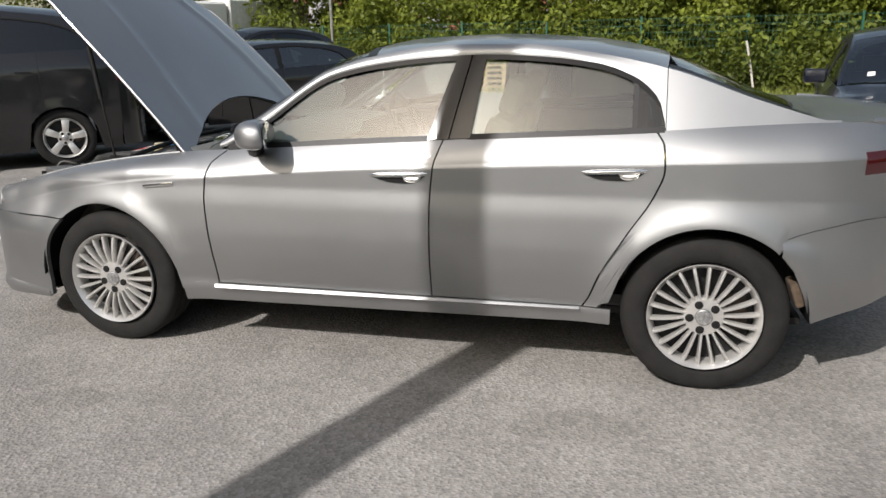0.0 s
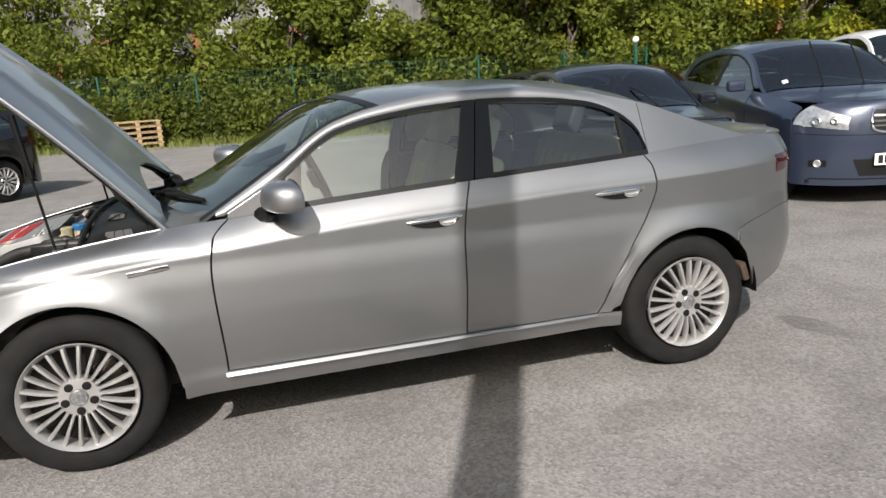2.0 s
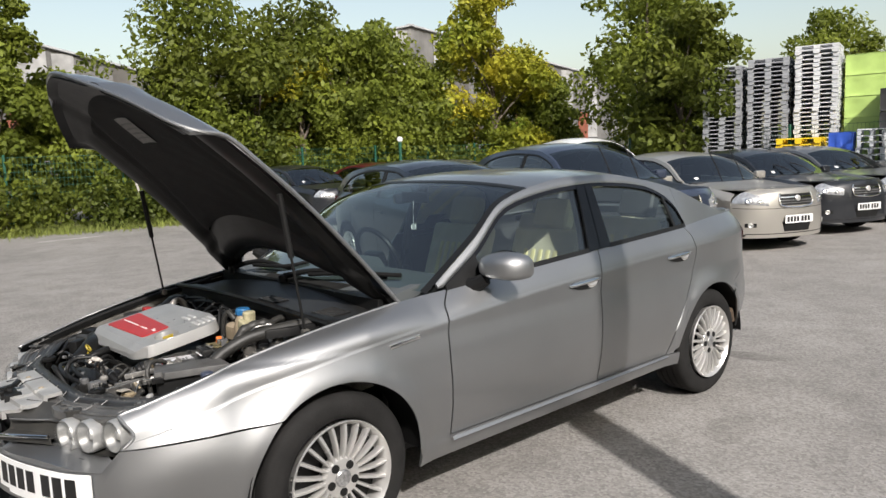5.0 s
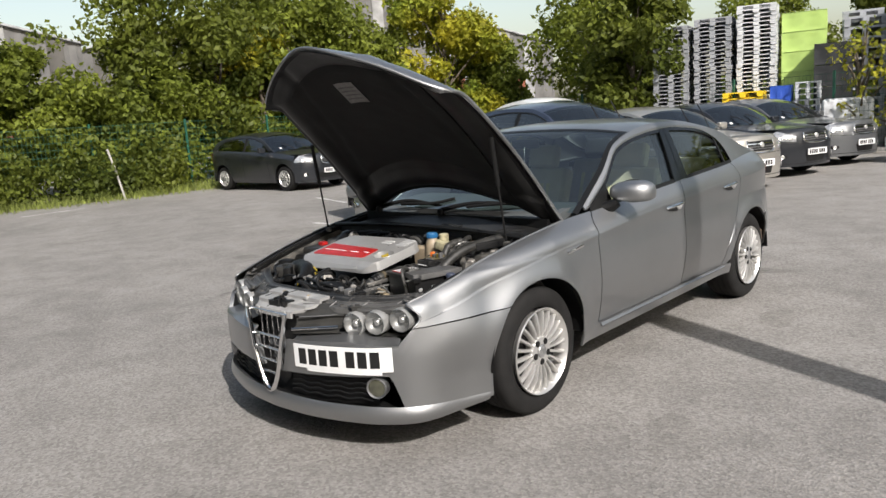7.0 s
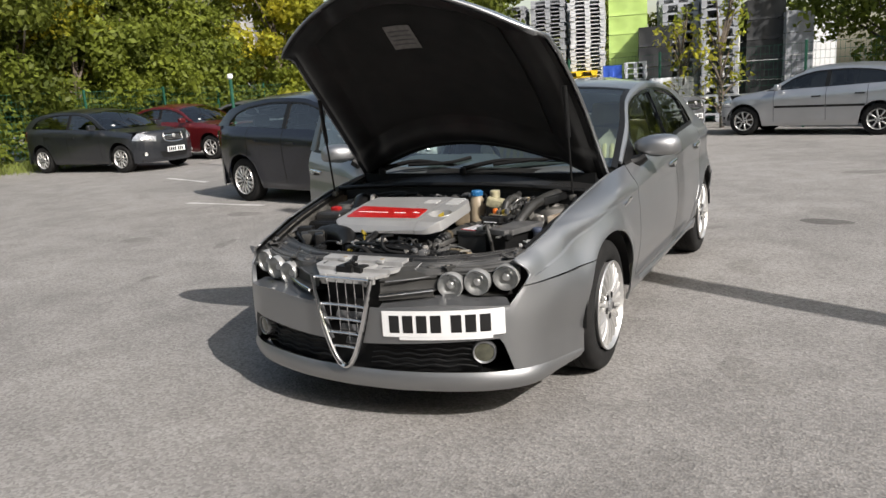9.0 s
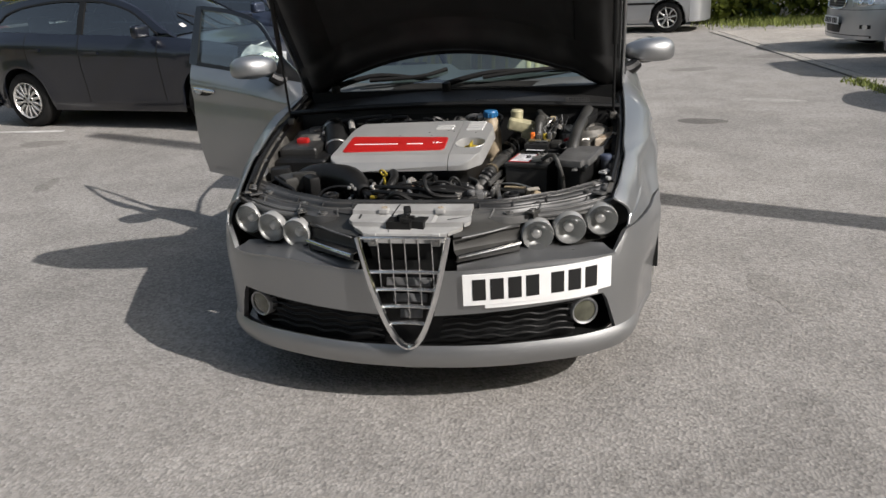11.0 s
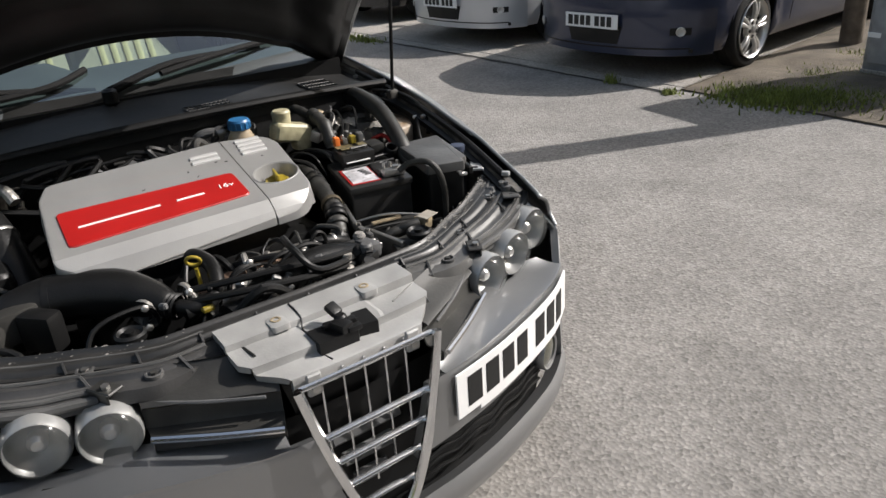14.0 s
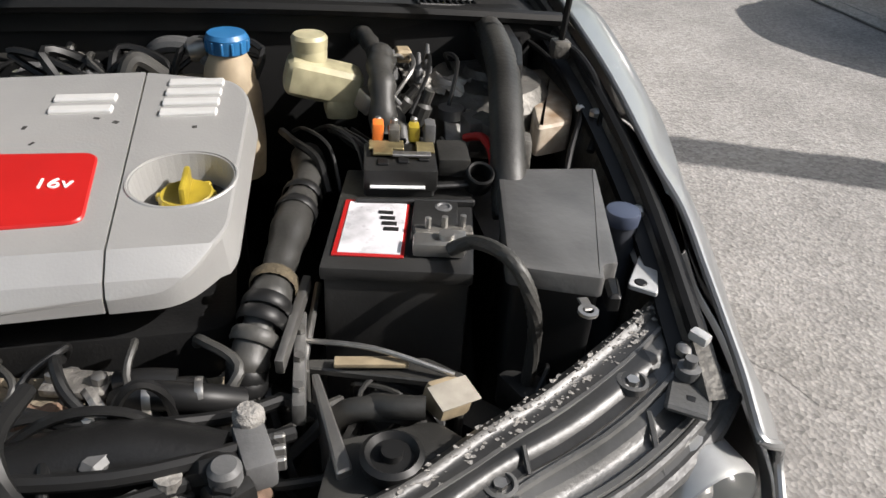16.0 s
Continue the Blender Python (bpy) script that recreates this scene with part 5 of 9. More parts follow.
    for k in range(26):
        y0 = rnd.uniform(-0.22, 0.12)
        kind = k % 4
        px, pz = rnd.uniform(-2.06, -1.95), rnd.uniform(0.60, 0.69)
        if kind == 0:
            part("pipe_union", lathe([(0.016, 0), (0.018, 0.02), (0.012, 0.03), (0.012, 0.05), (0, 0.05)], 10, Matrix.Translation((px, y0, pz)) @ Matrix.Rotation(rnd.uniform(-1.2, 1.2), 4, "Y") @ Matrix.Rotation(rnd.uniform(-1.2, 1.2), 4, "X")), rnd.choice((ALUM, BODYDARK, RUSTY)), car)
        elif kind == 1:
            part("bracket", box(rnd.uniform(0.012, 0.03), rnd.uniform(0.02, 0.045), 0.006, (px, y0, pz + 0.02), 0.003, 1, Matrix.Rotation(rnd.uniform(-0.6, 0.6), 4, "Y") @ Matrix.Rotation(rnd.uniform(0, 3), 4, "Z")), rnd.choice((STEEL, BODYDARK, RUSTY)), car)
        elif kind == 2:
            part("connector", box(0.03, 0.022, 0.02, (px, y0, pz + 0.03), 0.005, 1, Matrix.Rotation(rnd.uniform(0, 3), 4, "Z")), rnd.choice((GREYP, SEAL, DUSTP)), car)
        else:
            y1 = y0 + rnd.uniform(-0.2, 0.2)
            part("hose", tube([(px, y0, pz), (px - 0.02, lerp(y0, y1, 0.5), pz + rnd.uniform(0.02, 0.07)), (px + 0.03, y1, pz - 0.03)], rnd.uniform(0.008, 0.016), 8, 6), rnd.choice((SEAL, DUSTP)), car)
    # heat-stained pipes, unions and loops between cover and cross panel
    part("recirculation_pipe", tube([(-1.915, 0.16, 0.675), (-1.925, 0.06, 0.70), (-1.93, -0.03, 0.695), (-1.925, -0.09, 0.665)], lambda t: 0.020 + 0.003 * math.sin(t * 60), 12, 12), RUSTY, car, "heat-stained ribbed metal pipe")
    for px, py, pz, ang in ((-1.935, -0.075, 0.70, 0.5), (-1.93, 0.05, 0.715, -0.3), (-1.94, 0.19, 0.70, 0.2), (-1.935, 0.28, 0.695, 0.7)):
        part("pipe_flange", lathe([(0.034, -0.005), (0.036, 0.0), (0.034, 0.006), (0.018, 0.007), (0.018, -0.005)], 16, Matrix.Translation((px, py, pz)) @ Matrix.Rotation(radians(80), 4, "X") @ Matrix.Rotation(ang, 4, "Y")), ALUM, car)
        for q in (-1, 1):
            part("flange_bolt", lathe([(0.008, 0), (0.008, 0.012), (0.004, 0.014), (0, 0.014)], 6, Matrix.Translation((px - 0.02, py + 0.005, pz + 0.022 * q)) @ Matrix.Rotation(radians(-70), 4, "Y")), STEEL, car)
    part("vacuum_hose", tube([(-1.915, -0.085, 0.70), (-1.925, -0.12, 0.715), (-1.93, -0.165, 0.71), (-1.92, -0.20, 0.69)], 0.015, 12, 6), SEAL, car)
    for q in (0.2, 0.8):
        part("hose_clip", lathe([(0.0165, -0.004), (0.0175, 0), (0.0165, 0.004)], 14, Matrix.Translation((-1.926, lerp(-0.10, -0.18, q), 0.712)) @ Matrix.Rotation(radians(90), 4, "X")), STEEL, car)
    for k in range(7):
        y0, w, h = rnd.uniform(-0.20, 0.34), rnd.uniform(0.05, 0.16), rnd.uniform(0.03, 0.075)
        x0, z0 = rnd.uniform(-1.98, -1.93), rnd.uniform(0.66, 0.70)
        part("wire_loop", tube([(x0, y0 - w / 2, z0 - 0.03), (x0 - 0.01, y0 - w * 0.4, z0 + h * 0.7), (x0 - 0.015, y0, z0 + h), (x0 - 0.02, y0 + w * 0.4, z0 + h * 0.5), (x0 - 0.04, y0 + w * 0.6, z0 - 0.03)], rnd.choice((0.0035, 0.005, 0.0065)), 6, 6), SEAL, car)
    for k in range(10):
        y0, x0 = rnd.uniform(-0.24, 0.36), rnd.uniform(-2.05, -1.95)
        part("cable_clip", box(0.012, 0.02, 0.014, (x0, y0, rnd.uniform(0.68, 0.73)), 0.003, 1, Matrix.Rotation(rnd.uniform(0, 3), 4, "Z") @ Matrix.Rotation(rnd.uniform(-0.6, 0.6), 4, "X")), rnd.choice((STEEL, GREYP, SEAL, SEAL)), car)
    part("sensor_block", box(0.045, 0.040, 0.045, (-2.035, -0.190, 0.690), 0.010, 2, Matrix.Rotation(0.5, 4, "Z")), BATTERYP, car)
    part("sensor_cap", lathe([(0.015, 0), (0.015, 0.014), (0.011, 0.019), (0, 0.019)], 16, Matrix.Translation((-2.035, -0.190, 0.712))), GREYP, car)
    part("alloy_bracket", prism(rounded([(-1.90, -0.272), (-1.90, -0.280), (-2.03, -0.300), (-2.035, -0.285)], 0.003), 0.60, 0.700, 0.002, 1), STEEL, car)
    # battery, fuse box, washer neck
    bat = new("battery")
    bat.parent = car
    bat["label"] = "black battery with a red-edged white label"
    Rb = Matrix.Rotation(radians(-13), 4, "Z")
    cx, cy = -1.800, -0.395
    part("case", box(0.245, 0.165, 0.20, (cx, cy, 0.722), 0.008, 2, Rb), BATTERYP, bat)
    part("case_lid", box(0.255, 0.172, 0.018, (cx, cy, 0.826), 0.005, 2, Rb), BATTERYP, bat)
    off = Rb @ Vector((-0.035, 0.035, 0))
    part("label_red", box(0.135, 0.082, 0.003, (cx + off.x, cy + off.y, 0.8362), 0.001, 1, Rb), REDP, bat)
    part("label_white", box(0.124, 0.072, 0.003, (cx + off.x - 0.001, cy + off.y - 0.001, 0.8375), 0.001, 1, Rb), mat("worn_label", (0.56, 0.55, 0.57), 0.28, scale=24, var=0.45), bat)
    for k in range(4):
        part("label_bar", box(0.008, 0.018, 0.001, (cx + off.x + 0.03 - k * 0.014, cy + off.y - 0.020, 0.8395), 0, 1, Rb), INK, bat)
    off = Rb @ Vector((-0.05, -0.045, 0))
    part("cell_plug_strip", box(0.10, 0.055, 0.012, (cx + off.x + 0.03, cy + off.y, 0.838), 0.003, 2, Rb), BATTERYP, bat)
    part("terminal_post", lathe([(0.010, 0), (0.009, 0.03), (0, 0.03)], 14, Matrix.Translation((cx + off.x - 0.035, cy + off.y, 0.832))), STEEL, bat)
    part("terminal_clamp", box(0.03, 0.06, 0.018, (cx + off.x - 0.035, cy + off.y + 0.008, 0.846), 0.005, 2, Rb), STEEL, bat)
    part("battery_tray", box(0.30, 0.21, 0.02, (cx, cy, 0.615), 0.004, 1, Rb), BATTERYP, bat)
    settle(bat, Matrix(((0.92, 0, 0, -0.059), (0, 1, 0, -0.006), (0, 0, 1, -0.063), (0, 0, 0, 1))))
    BRASS = mat("dull_brass", (0.30, 0.25, 0.13), 0.45, 0.6, scale=40, var=0.5)
    tb = new("fuse_terminal_block")
    tb.parent = bat
    tb["label"] = "open fuse holder with brass strips and coloured links"
    Rf = Matrix.Rotation(radians(-8), 4, "Z")
    part("block_base", box(0.082, 0.094, 0.030, (-1.628, -0.410, 0.795), 0.004, 2, Rf), BATTERYP, tb)
    part("block_step", box(0.030, 0.090, 0.016, (-1.652, -0.405, 0.778), 0.003, 1, Rf), BATTERYP, tb)
    part("side_block", box(0.062, 0.042, 0.026, (-1.614, -0.484, 0.797), 0.004, 2, Rf), DUSTP, tb)
    for k, (px, py, w, d) in enumerate(((-1.600, -0.396, 0.026, 0.046), (-1.622, -0.388, 0.018, 0.026), (-1.612, -0.446, 0.030, 0.024), (-1.634, -0.424, 0.012, 0.050))):
        part("brass_strip", box(w, d, 0.004, (px, py, 0.813 + 0.002 * (k % 2)), 0.001, 1, Rf), BRASS if k < 3 else STEEL, tb)
    for px, py, h, mt in ((-1.578, -0.388, 0.026, ORANGEP), (-1.584, -0.409, 0.020, BODYDARK), (-1.583, -0.436, 0.022, YELP), (-1.590, -0.456, 0.028, GREYP)):
        part("fuse_link", box(0.022, 0.015, h, (px, py, 0.812 + h / 2), 0.003, 2, Rf), mt, tb)
        part("stud", lathe([(0.0052, 0), (0.0052, 0.022), (0.003, 0.024), (0, 0.024)], 8, Matrix.Translation((px + 0.012, py - 0.002, 0.815))), STEEL, tb)
        part("stud_nut", lathe([(0.0095, 0), (0.0095, 0.007), (0.006, 0.008), (0, 0.008)], 6, Matrix.Translation((px + 0.012, py - 0.002, 0.820))), BRASS, tb)
    for k in range(3):
        part("block_window", box(0.016, 0.014, 0.003, (-1.645 + 0.003 * k, -0.385 - 0.027 * k, 0.8115), 0.001, 1, Rf), SEAL, tb)
    part("red_label_strip", box(0.010, 0.074, 0.0025, (-1.662, -0.402, 0.7875), 0.0005, 1, Rf), REDP, bat)
    part("white_label_strip", box(0.006, 0.070, 0.0025, (-1.670, -0.400, 0.7878), 0.0005, 1, Rf), WHITE, bat)
    part("lid_ridge", box(0.008, 0.150, 0.010, (-1.690, -0.420, 0.776), 0.002, 1, Rf), BATTERYP, bat)
    part("positive_cable", tube([(-1.560, -0.515, 0.800), (-1.585, -0.532, 0.812), (-1.625, -0.536, 0.806), (-1.662, -0.530, 0.780)], 0.0062, 10, 6), REDP, bat, "red positive cable")
    part("cable_ring", lathe([(0.0165, -0.016), (0.0185, -0.014), (0.0185, 0.012), (0.0165, 0.014), (0.0140, 0.012), (0.0140, -0.014)], 22, Matrix.Translation((-1.665, -0.508, 0.792)) @ Matrix.Rotation(radians(-28), 4, "Y")), SEAL, bat, "open black cable ring")
    part("ring_arm", box(0.012, 0.050, 0.006, (-1.668, -0.470, 0.786), 0.002, 1), BATTERYP, bat)
    for py in (-0.420, -0.440, -0.462):
        part("clamp_stud", lathe([(0.0038, 0), (0.0038, 0.020), (0, 0.021)], 8, Matrix.Translation((-1.765, py, 0.778))), STEEL, bat)
    part("clamp_bridge", box(0.020, 0.070, 0.008, (-1.768, -0.438, 0.780), 0.002, 1, Rf), BODYDARK, bat)
    part("clamp_jaw", box(0.026, 0.028, 0.024, (-1.792, -0.446, 0.778), 0.005, 2, Rf), STEEL, bat)
    part("vent_plug", lathe([(0.011, 0), (0.011, 0.004), (0.008, 0.005), (0.006, 0.003), (0, 0.003)], 14, Matrix.Translation((-1.715, -0.450, 0.778))), GREYP, bat)
    part("earth_cable", tube([(-1.815, -0.435, 0.785), (-1.829, -0.458, 0.802), (-1.869, -0.475, 0.815), (-1.893, -0.488, 0.808), (-1.906, -0.501, 0.78), (-1.905, -0.513, 0.73), (-1.898, -0.517, 0.65)], lambda t: 0.0082 + 0.0005 * math.sin(t * 160), 10, 10), DUSTP, bat, "braided earth cable")
    # taped loom and thin wires behind the battery
    part("taped_loom", tube([(-1.530, -0.440, 0.72), (-1.490, -0.436, 0.775), (-1.442, -0.428, 0.805), (-1.382, -0.419, 0.85), (-1.305, -0.403, 0.868), (-1.25, -0.39, 0.84)], lambda t: 0.014 + 0.0012 * math.sin(t * 90), 12, 9), DUSTP, car, "taped black wiring loom")
    for k in range(5):
        y = -0.385 - 0.022 * k
        part("thin_wire", tube([(-1.625, y, 0.792), (-1.595, y - rnd.uniform(-0.01, 0.012), 0.806), (-1.550, y - rnd.uniform(0.0, 0.03), 0.795), (-1.500, y - rnd.uniform(0.0, 0.04), 0.755)], rnd.uniform(0.0025, 0.0045), 6, 6), SEAL, car)
    # crumpled foil shield, one thin folded sheet
    fold = random.Random(31)
    dents = [[fold.uniform(-0.007, 0.007) for q in range(10)] for r in range(8)]

    def foil(a, b):
        i, j = min(6.999, a * 7), min(8.999, b * 9)
        r, q = int(i), int(j)
        fa, fb2 = i - r, j - q
        d = lerp(lerp(dents[r][q], dents[r][q + 1], fb2), lerp(dents[r + 1][q], dents[r + 1][q + 1], fb2), fa)
        return lerp(lerp(-1.335, -1.399, a), lerp(-1.409, -1.438, a), b), lerp(lerp(-0.455, -0.463, a), lerp(-0.562, -0.535, a), b) + 0.6 * d, 0.828 + d - 0.012 * a
    part("heat_shield", sheet(foil, 21, 27, 0.0012), ALUM, car, "crumpled bright metal heat shield")
    # small fittings between battery, cover and cross panel
    part("slotted_plate", prism(rounded([(-1.868, -0.268), (-1.880, -0.262), (-1.932, -0.425), (-1.918, -0.434), (-1.885, -0.400)], 0.006), 0.684, 0.692, 0.002, 1), DUSTP, car, "black slotted bracket plate")
    part("plate_leg", box(0.030, 0.010, 0.10, (-1.876, -0.266, 0.645), 0.003, 1), DUSTP, car)
    part("plate_leg", box(0.024, 0.010, 0.10, (-1.924, -0.428, 0.642), 0.003, 1), DUSTP, car)
    part("elbow_hose", tube([(-1.925, -0.285, 0.60), (-1.935, -0.295, 0.665), (-1.950, -0.325, 0.690), (-1.958, -0.370, 0.680), (-1.955, -0.400, 0.63)], 0.013, 12, 7), DUSTP, car)
    part("wrapped_plug", box(0.036, 0.044, 0.030, (-1.948, -0.408, 0.690), 0.007, 2, Matrix.Rotation(0.5, 4, "Z") @ Matrix.Rotation(0.3, 4, "X")), mat("tan_plating", (0.36, 0.29, 0.19), 0.5, 0.3, scale=30, var=0.3), car, "foil-wrapped plug")
    part("hose_rail", tube([(-1.745, -0.292, 0.70), (-1.83, -0.276, 0.70), (-1.872, -0.266, 0.69)], 0.0045, 8, 4), STEEL, car)
    for k in range(12):
        y0 = rnd.uniform(-0.52, -0.24)
        x0 = lerp(-1.885, -1.95, rnd.random())
        part("thin_wire", tube([(x0 + 0.05, y0, 0.60), (x0 + 0.01, y0 - rnd.uniform(-0.03, 0.03), rnd.uniform(0.645, 0.680)), (x0 - 0.02, y0 - rnd.uniform(-0.05, 0.05), rnd.uniform(0.645, 0.675)), (x0 - 0.05, y0 - rnd.uniform(-0.06, 0.06), 0.60)], rnd.choice((0.003, 0.0045, 0.007)), 6, 6), rnd.choice((SEAL, DUSTP, DUSTP)), car)
    for k in range(6):
        part("bay_unit", box(rnd.uniform(0.03, 0.06), rnd.uniform(0.03, 0.06), rnd.uniform(0.04, 0.07), (rnd.uniform(-1.94, -1.88), -0.24 - 0.055 * k, rnd.uniform(0.590, 0.625)), 0.008, 2, Matrix.Rotation(rnd.uniform(0, 3), 4, "Z")), rnd.choice((DUSTP, BATTERYP, GREYP)), car)
    # stub pipes on the shaded flank of the engine, below the cover
    for k in range(8):
        y0 = 0.30 - 0.065 * k
        part("injector_lead", tube([(-1.835, y0, 0.70), (-1.865, y0 - 0.01, 0.735 + rnd.uniform(-0.015, 0.01)), (-1.905, y0 - rnd.uniform(-0.03, 0.05), 0.715), (-1.94, y0 - rnd.uniform(-0.03, 0.05), 0.66)], rnd.choice((0.004, 0.006, 0.008)), 7, 6), rnd.choice((DUSTP, SEAL)), car)
    def bar(name, p, q, w, h, m, label=""):
        p, q = Vector(p), Vector(q)
        d = q - p
        return part(name, box(d.length, w, h, (p + q) / 2, min(w, h) * 0.3, 2, d.to_track_quat("X", "Z").to_matrix().to_4x4()), m, car, label)
    bar("slotted_bar", (-1.887, -0.297, 0.70), (-1.899, -0.376, 0.70), 0.014, 0.006, mat("tan_plating", (0.36, 0.29, 0.19), 0.5, 0.3, scale=30, var=0.3))
    part("thin_rod", tube([(-1.846, -0.264, 0.70), (-1.885, -0.34, 0.712), (-1.926, -0.42, 0.70)], 0.0032, 8, 5), STEEL, car)
    TAN = mat("tan_casting", (0.27, 0.225, 0.16), 0.7, 0.25, scale=24, var=0.5, bump=0.35, bscale=120)
    cast = prism(rounded([(-1.835, 0.060), (-1.852, -0.045), (-1.868, -0.078), (-1.905, -0.084), (-1.925, -0.060), (-1.918, 0.010), (-1.905, 0.060)], 0.010), 0.60, 0.684, 0.008, 2)
    co = part("thermostat_housing", cast, TAN, car, "tan cast housing with an open mouth")
    part("housing_mouth", lathe([(0.026, 0.0), (0.028, 0.003), (0.024, 0.0035), (0.021, -0.004), (0.0, -0.004)], 24, Matrix.Translation((-1.893, -0.052, 0.6862))), SEAL, co)
    part("housing_lug", lathe([(0.012, 0), (0.012, 0.010), (0.006, 0.012), (0, 0.012)], 10, Matrix.Translation((-1.858, -0.030, 0.684))), STEEL, co)
    part("outlet_pipe", tube([(-1.900, -0.086, 0.690), (-1.903, -0.115, 0.694), (-1.898, -0.142, 0.694), (-1.890, -0.160, 0.684)], 0.0135, 12, 6), BLACKP, car, "short black outlet pipe")
    part("outlet_clip", lathe([(0.0145, -0.004), (0.0160, 0), (0.0145, 0.004)], 14, Matrix.Translation((-1.903, -0.105, 0.693)) @ Matrix.Rotation(radians(86), 4, "X")), STEEL, car)
    part("olive_plate", prism(rounded([(-1.826, -0.150), (-1.826, -0.190), (-1.872, -0.188), (-1.862, -0.148)], 0.004), 0.60, 0.642, 0.002, 1), TAN, car)
    bar("bright_strip", (-1.775, -0.278, 0.728), (-1.905, -0.240, 0.716), 0.010, 0.020, STEEL, "bright metal strip beside the hose")
    bar("stay_bar", (-1.800, -0.268, 0.690), (-1.950, -0.256, 0.690), 0.014, 0.030, DULLGREY)
    for q in (0.25, 0.55, 0.85):
        part("stay_bolt", lathe([(0.006, 0), (0.006, 0.006), (0, 0.006)], 6, Matrix.Translation((lerp(-1.800, -1.950, q), lerp(-0.268, -0.256, q), 0.706))), STEEL, car)
    plate = prism(rounded([(-1.985, -0.285), (-1.975, -0.390), (-2.035, -0.440), (-2.075, -0.330), (-2.060, -0.262)], 0.012), 0.660, 0.690, 0.006, 2)
    part("mount_plate", plate, DUSTP, car, "grimy metal plate round the rubber mount")
    part("feed_hose", tube([(-1.925, -0.315, 0.655), (-1.945, -0.330, 0.688), (-1.962, -0.352, 0.700), (-1.970, -0.380, 0.702)], 0.0125, 12, 6), DUSTP, car)
    part("sensor_body", box(0.060, 0.030, 0.034, (-2.002, -0.214, 0.702), 0.006, 2, Matrix.Rotation(0.22, 4, "Z")), GREYP, car, "grey sensor with a pale cap")
    part("sensor_dome", lathe([(0.015, 0), (0.015, 0.008), (0.010, 0.015), (0, 0.016)], 16, Matrix.Translation((-1.972, -0.210, 0.716))), MUDDY, car)
    for dx in (0.0, 0.014, 0.028):
        part("sensor_pin", box(0.007, 0.012, 0.016, (-2.018 + dx, -0.236, 0.704), 0.002, 1), STEEL, car)
    bar("paper_tag", (-1.972, -0.388, 0.714), (-1.962, -0.430, 0.716), 0.036, 0.0016, mat("yellowed_tag", (0.34, 0.31, 0.26), 0.6, scale=40, var=0.25))
    part("return_pipe", tube([(-1.925, -0.030, 0.64), (-1.933, -0.059, 0.675), (-1.937, -0.131, 0.692), (-1.940, -0.191, 0.675), (-1.942, -0.215, 0.63)], 0.0095, 10, 7), SEAL, car)
    bar("outlet_flange", (-1.867, -0.010, 0.695), (-1.884, -0.074, 0.695), 0.034, 0.010, ALUM)
    for q in (0.15, 0.85):
        part("flange_nut", lathe([(0.008, 0), (0.008, 0.010), (0.004, 0.012), (0, 0.012)], 6, Matrix.Translation((lerp(-1.867, -1.884, q), lerp(-0.010, -0.074, q), 0.699))), STEEL, car)
    part("connector_tube", tube([(-1.886, -0.080, 0.70), (-1.889, -0.11, 0.703), (-1.891, -0.138, 0.70)], 0.013, 12, 4), SEAL, car)
    part("sensor", lathe([(0.013, -0.02), (0.013, 0.0), (0.009, 0.004), (0.009, 0.018), (0, 0.020)], 12, Matrix.Translation((-1.973, -0.211, 0.705)) @ Matrix.Rotation(0.4, 4, "Y")), GREYP, car)
    BARE = mat("bare_pale_steel", (0.52, 0.52, 0.51), 0.42, 0.35, scale=26, var=0.25, bump=0.1, bscale=140)
    fp = part("flange_plate", prism(rounded([(-1.695, -0.746), (-1.700, -0.728), (-1.790, -0.690), (-1.858, -0.640), (-1.880, -0.668), (-1.800, -0.706)], 0.005), 0.742, 0.748, 0.001, 1), BARE, car, "bare pale steel flange with holes")
    part("flange_nut", lathe([(0.010, 0), (0.010, 0.005), (0.006, 0.006), (0.006, 0.012), (0, 0.012)], 8, Matrix.Translation((-1.722, -0.732, 0.748))), BARE, fp)
    for px, py, r in ((-1.806, -0.694, 0.004), (-1.857, -0.657, 0.008)):
        part("flange_hole", lathe([(r, 0.0), (r * 0.8, 0.0012), (0, 0.0012)], 12, Matrix.Translation((px, py, 0.7482))), SEAL, fp)
    for px, py, pz in ((-1.963, -0.674, 0.752), (-1.540, -0.742, 0.812)):
        part("edge_clip", box(0.022, 0.014, 0.012, (px, py, pz), 0.004, 2, Matrix.Rotation(0.5, 4, "Z")), BARE, car)
    fb = new("fuse_box")
    fb.parent = car
    fb["label"] = "black plastic fuse box"
    part("box_lid", prism(rounded([(-1.655, -0.535), (-1.666, -0.670), (-1.885, -0.607), (-1.885, -0.588), (-1.912, -0.580), (-1.874, -0.484)], 0.008), 0.775, 0.800, 0.006, 2), mat("dusty_lid_plastic", (0.084, 0.083, 0.081), 0.45, scale=12, var=0.3, bump=0.1), fb)
    part("lid_step", prism(rounded([(-1.888, -0.607), (-1.925, -0.596), (-1.922, -0.582), (-1.888, -0.590)], 0.004), 0.765, 0.785, 0.004, 1), BLACKP, fb)
    part("box_body", prism(rounded([(-1.665, -0.545), (-1.675, -0.655), (-1.905, -0.580), (-1.870, -0.492)], 0.01), 0.62, 0.776, 0.003, 1), SEAL, fb)
    part("box_bracket", lathe([(0.006, -0.002), (0.011, -0.002), (0.011, 0.002), (0.006, 0.002)], 14, Matrix.Translation((-1.932, -0.556, 0.775))), STEEL, fb, "small steel lug")
    part("bracket_arm", box(0.022, 0.012, 0.003, (-1.920, -0.558, 0.775), 0.001, 1), STEEL, fb)
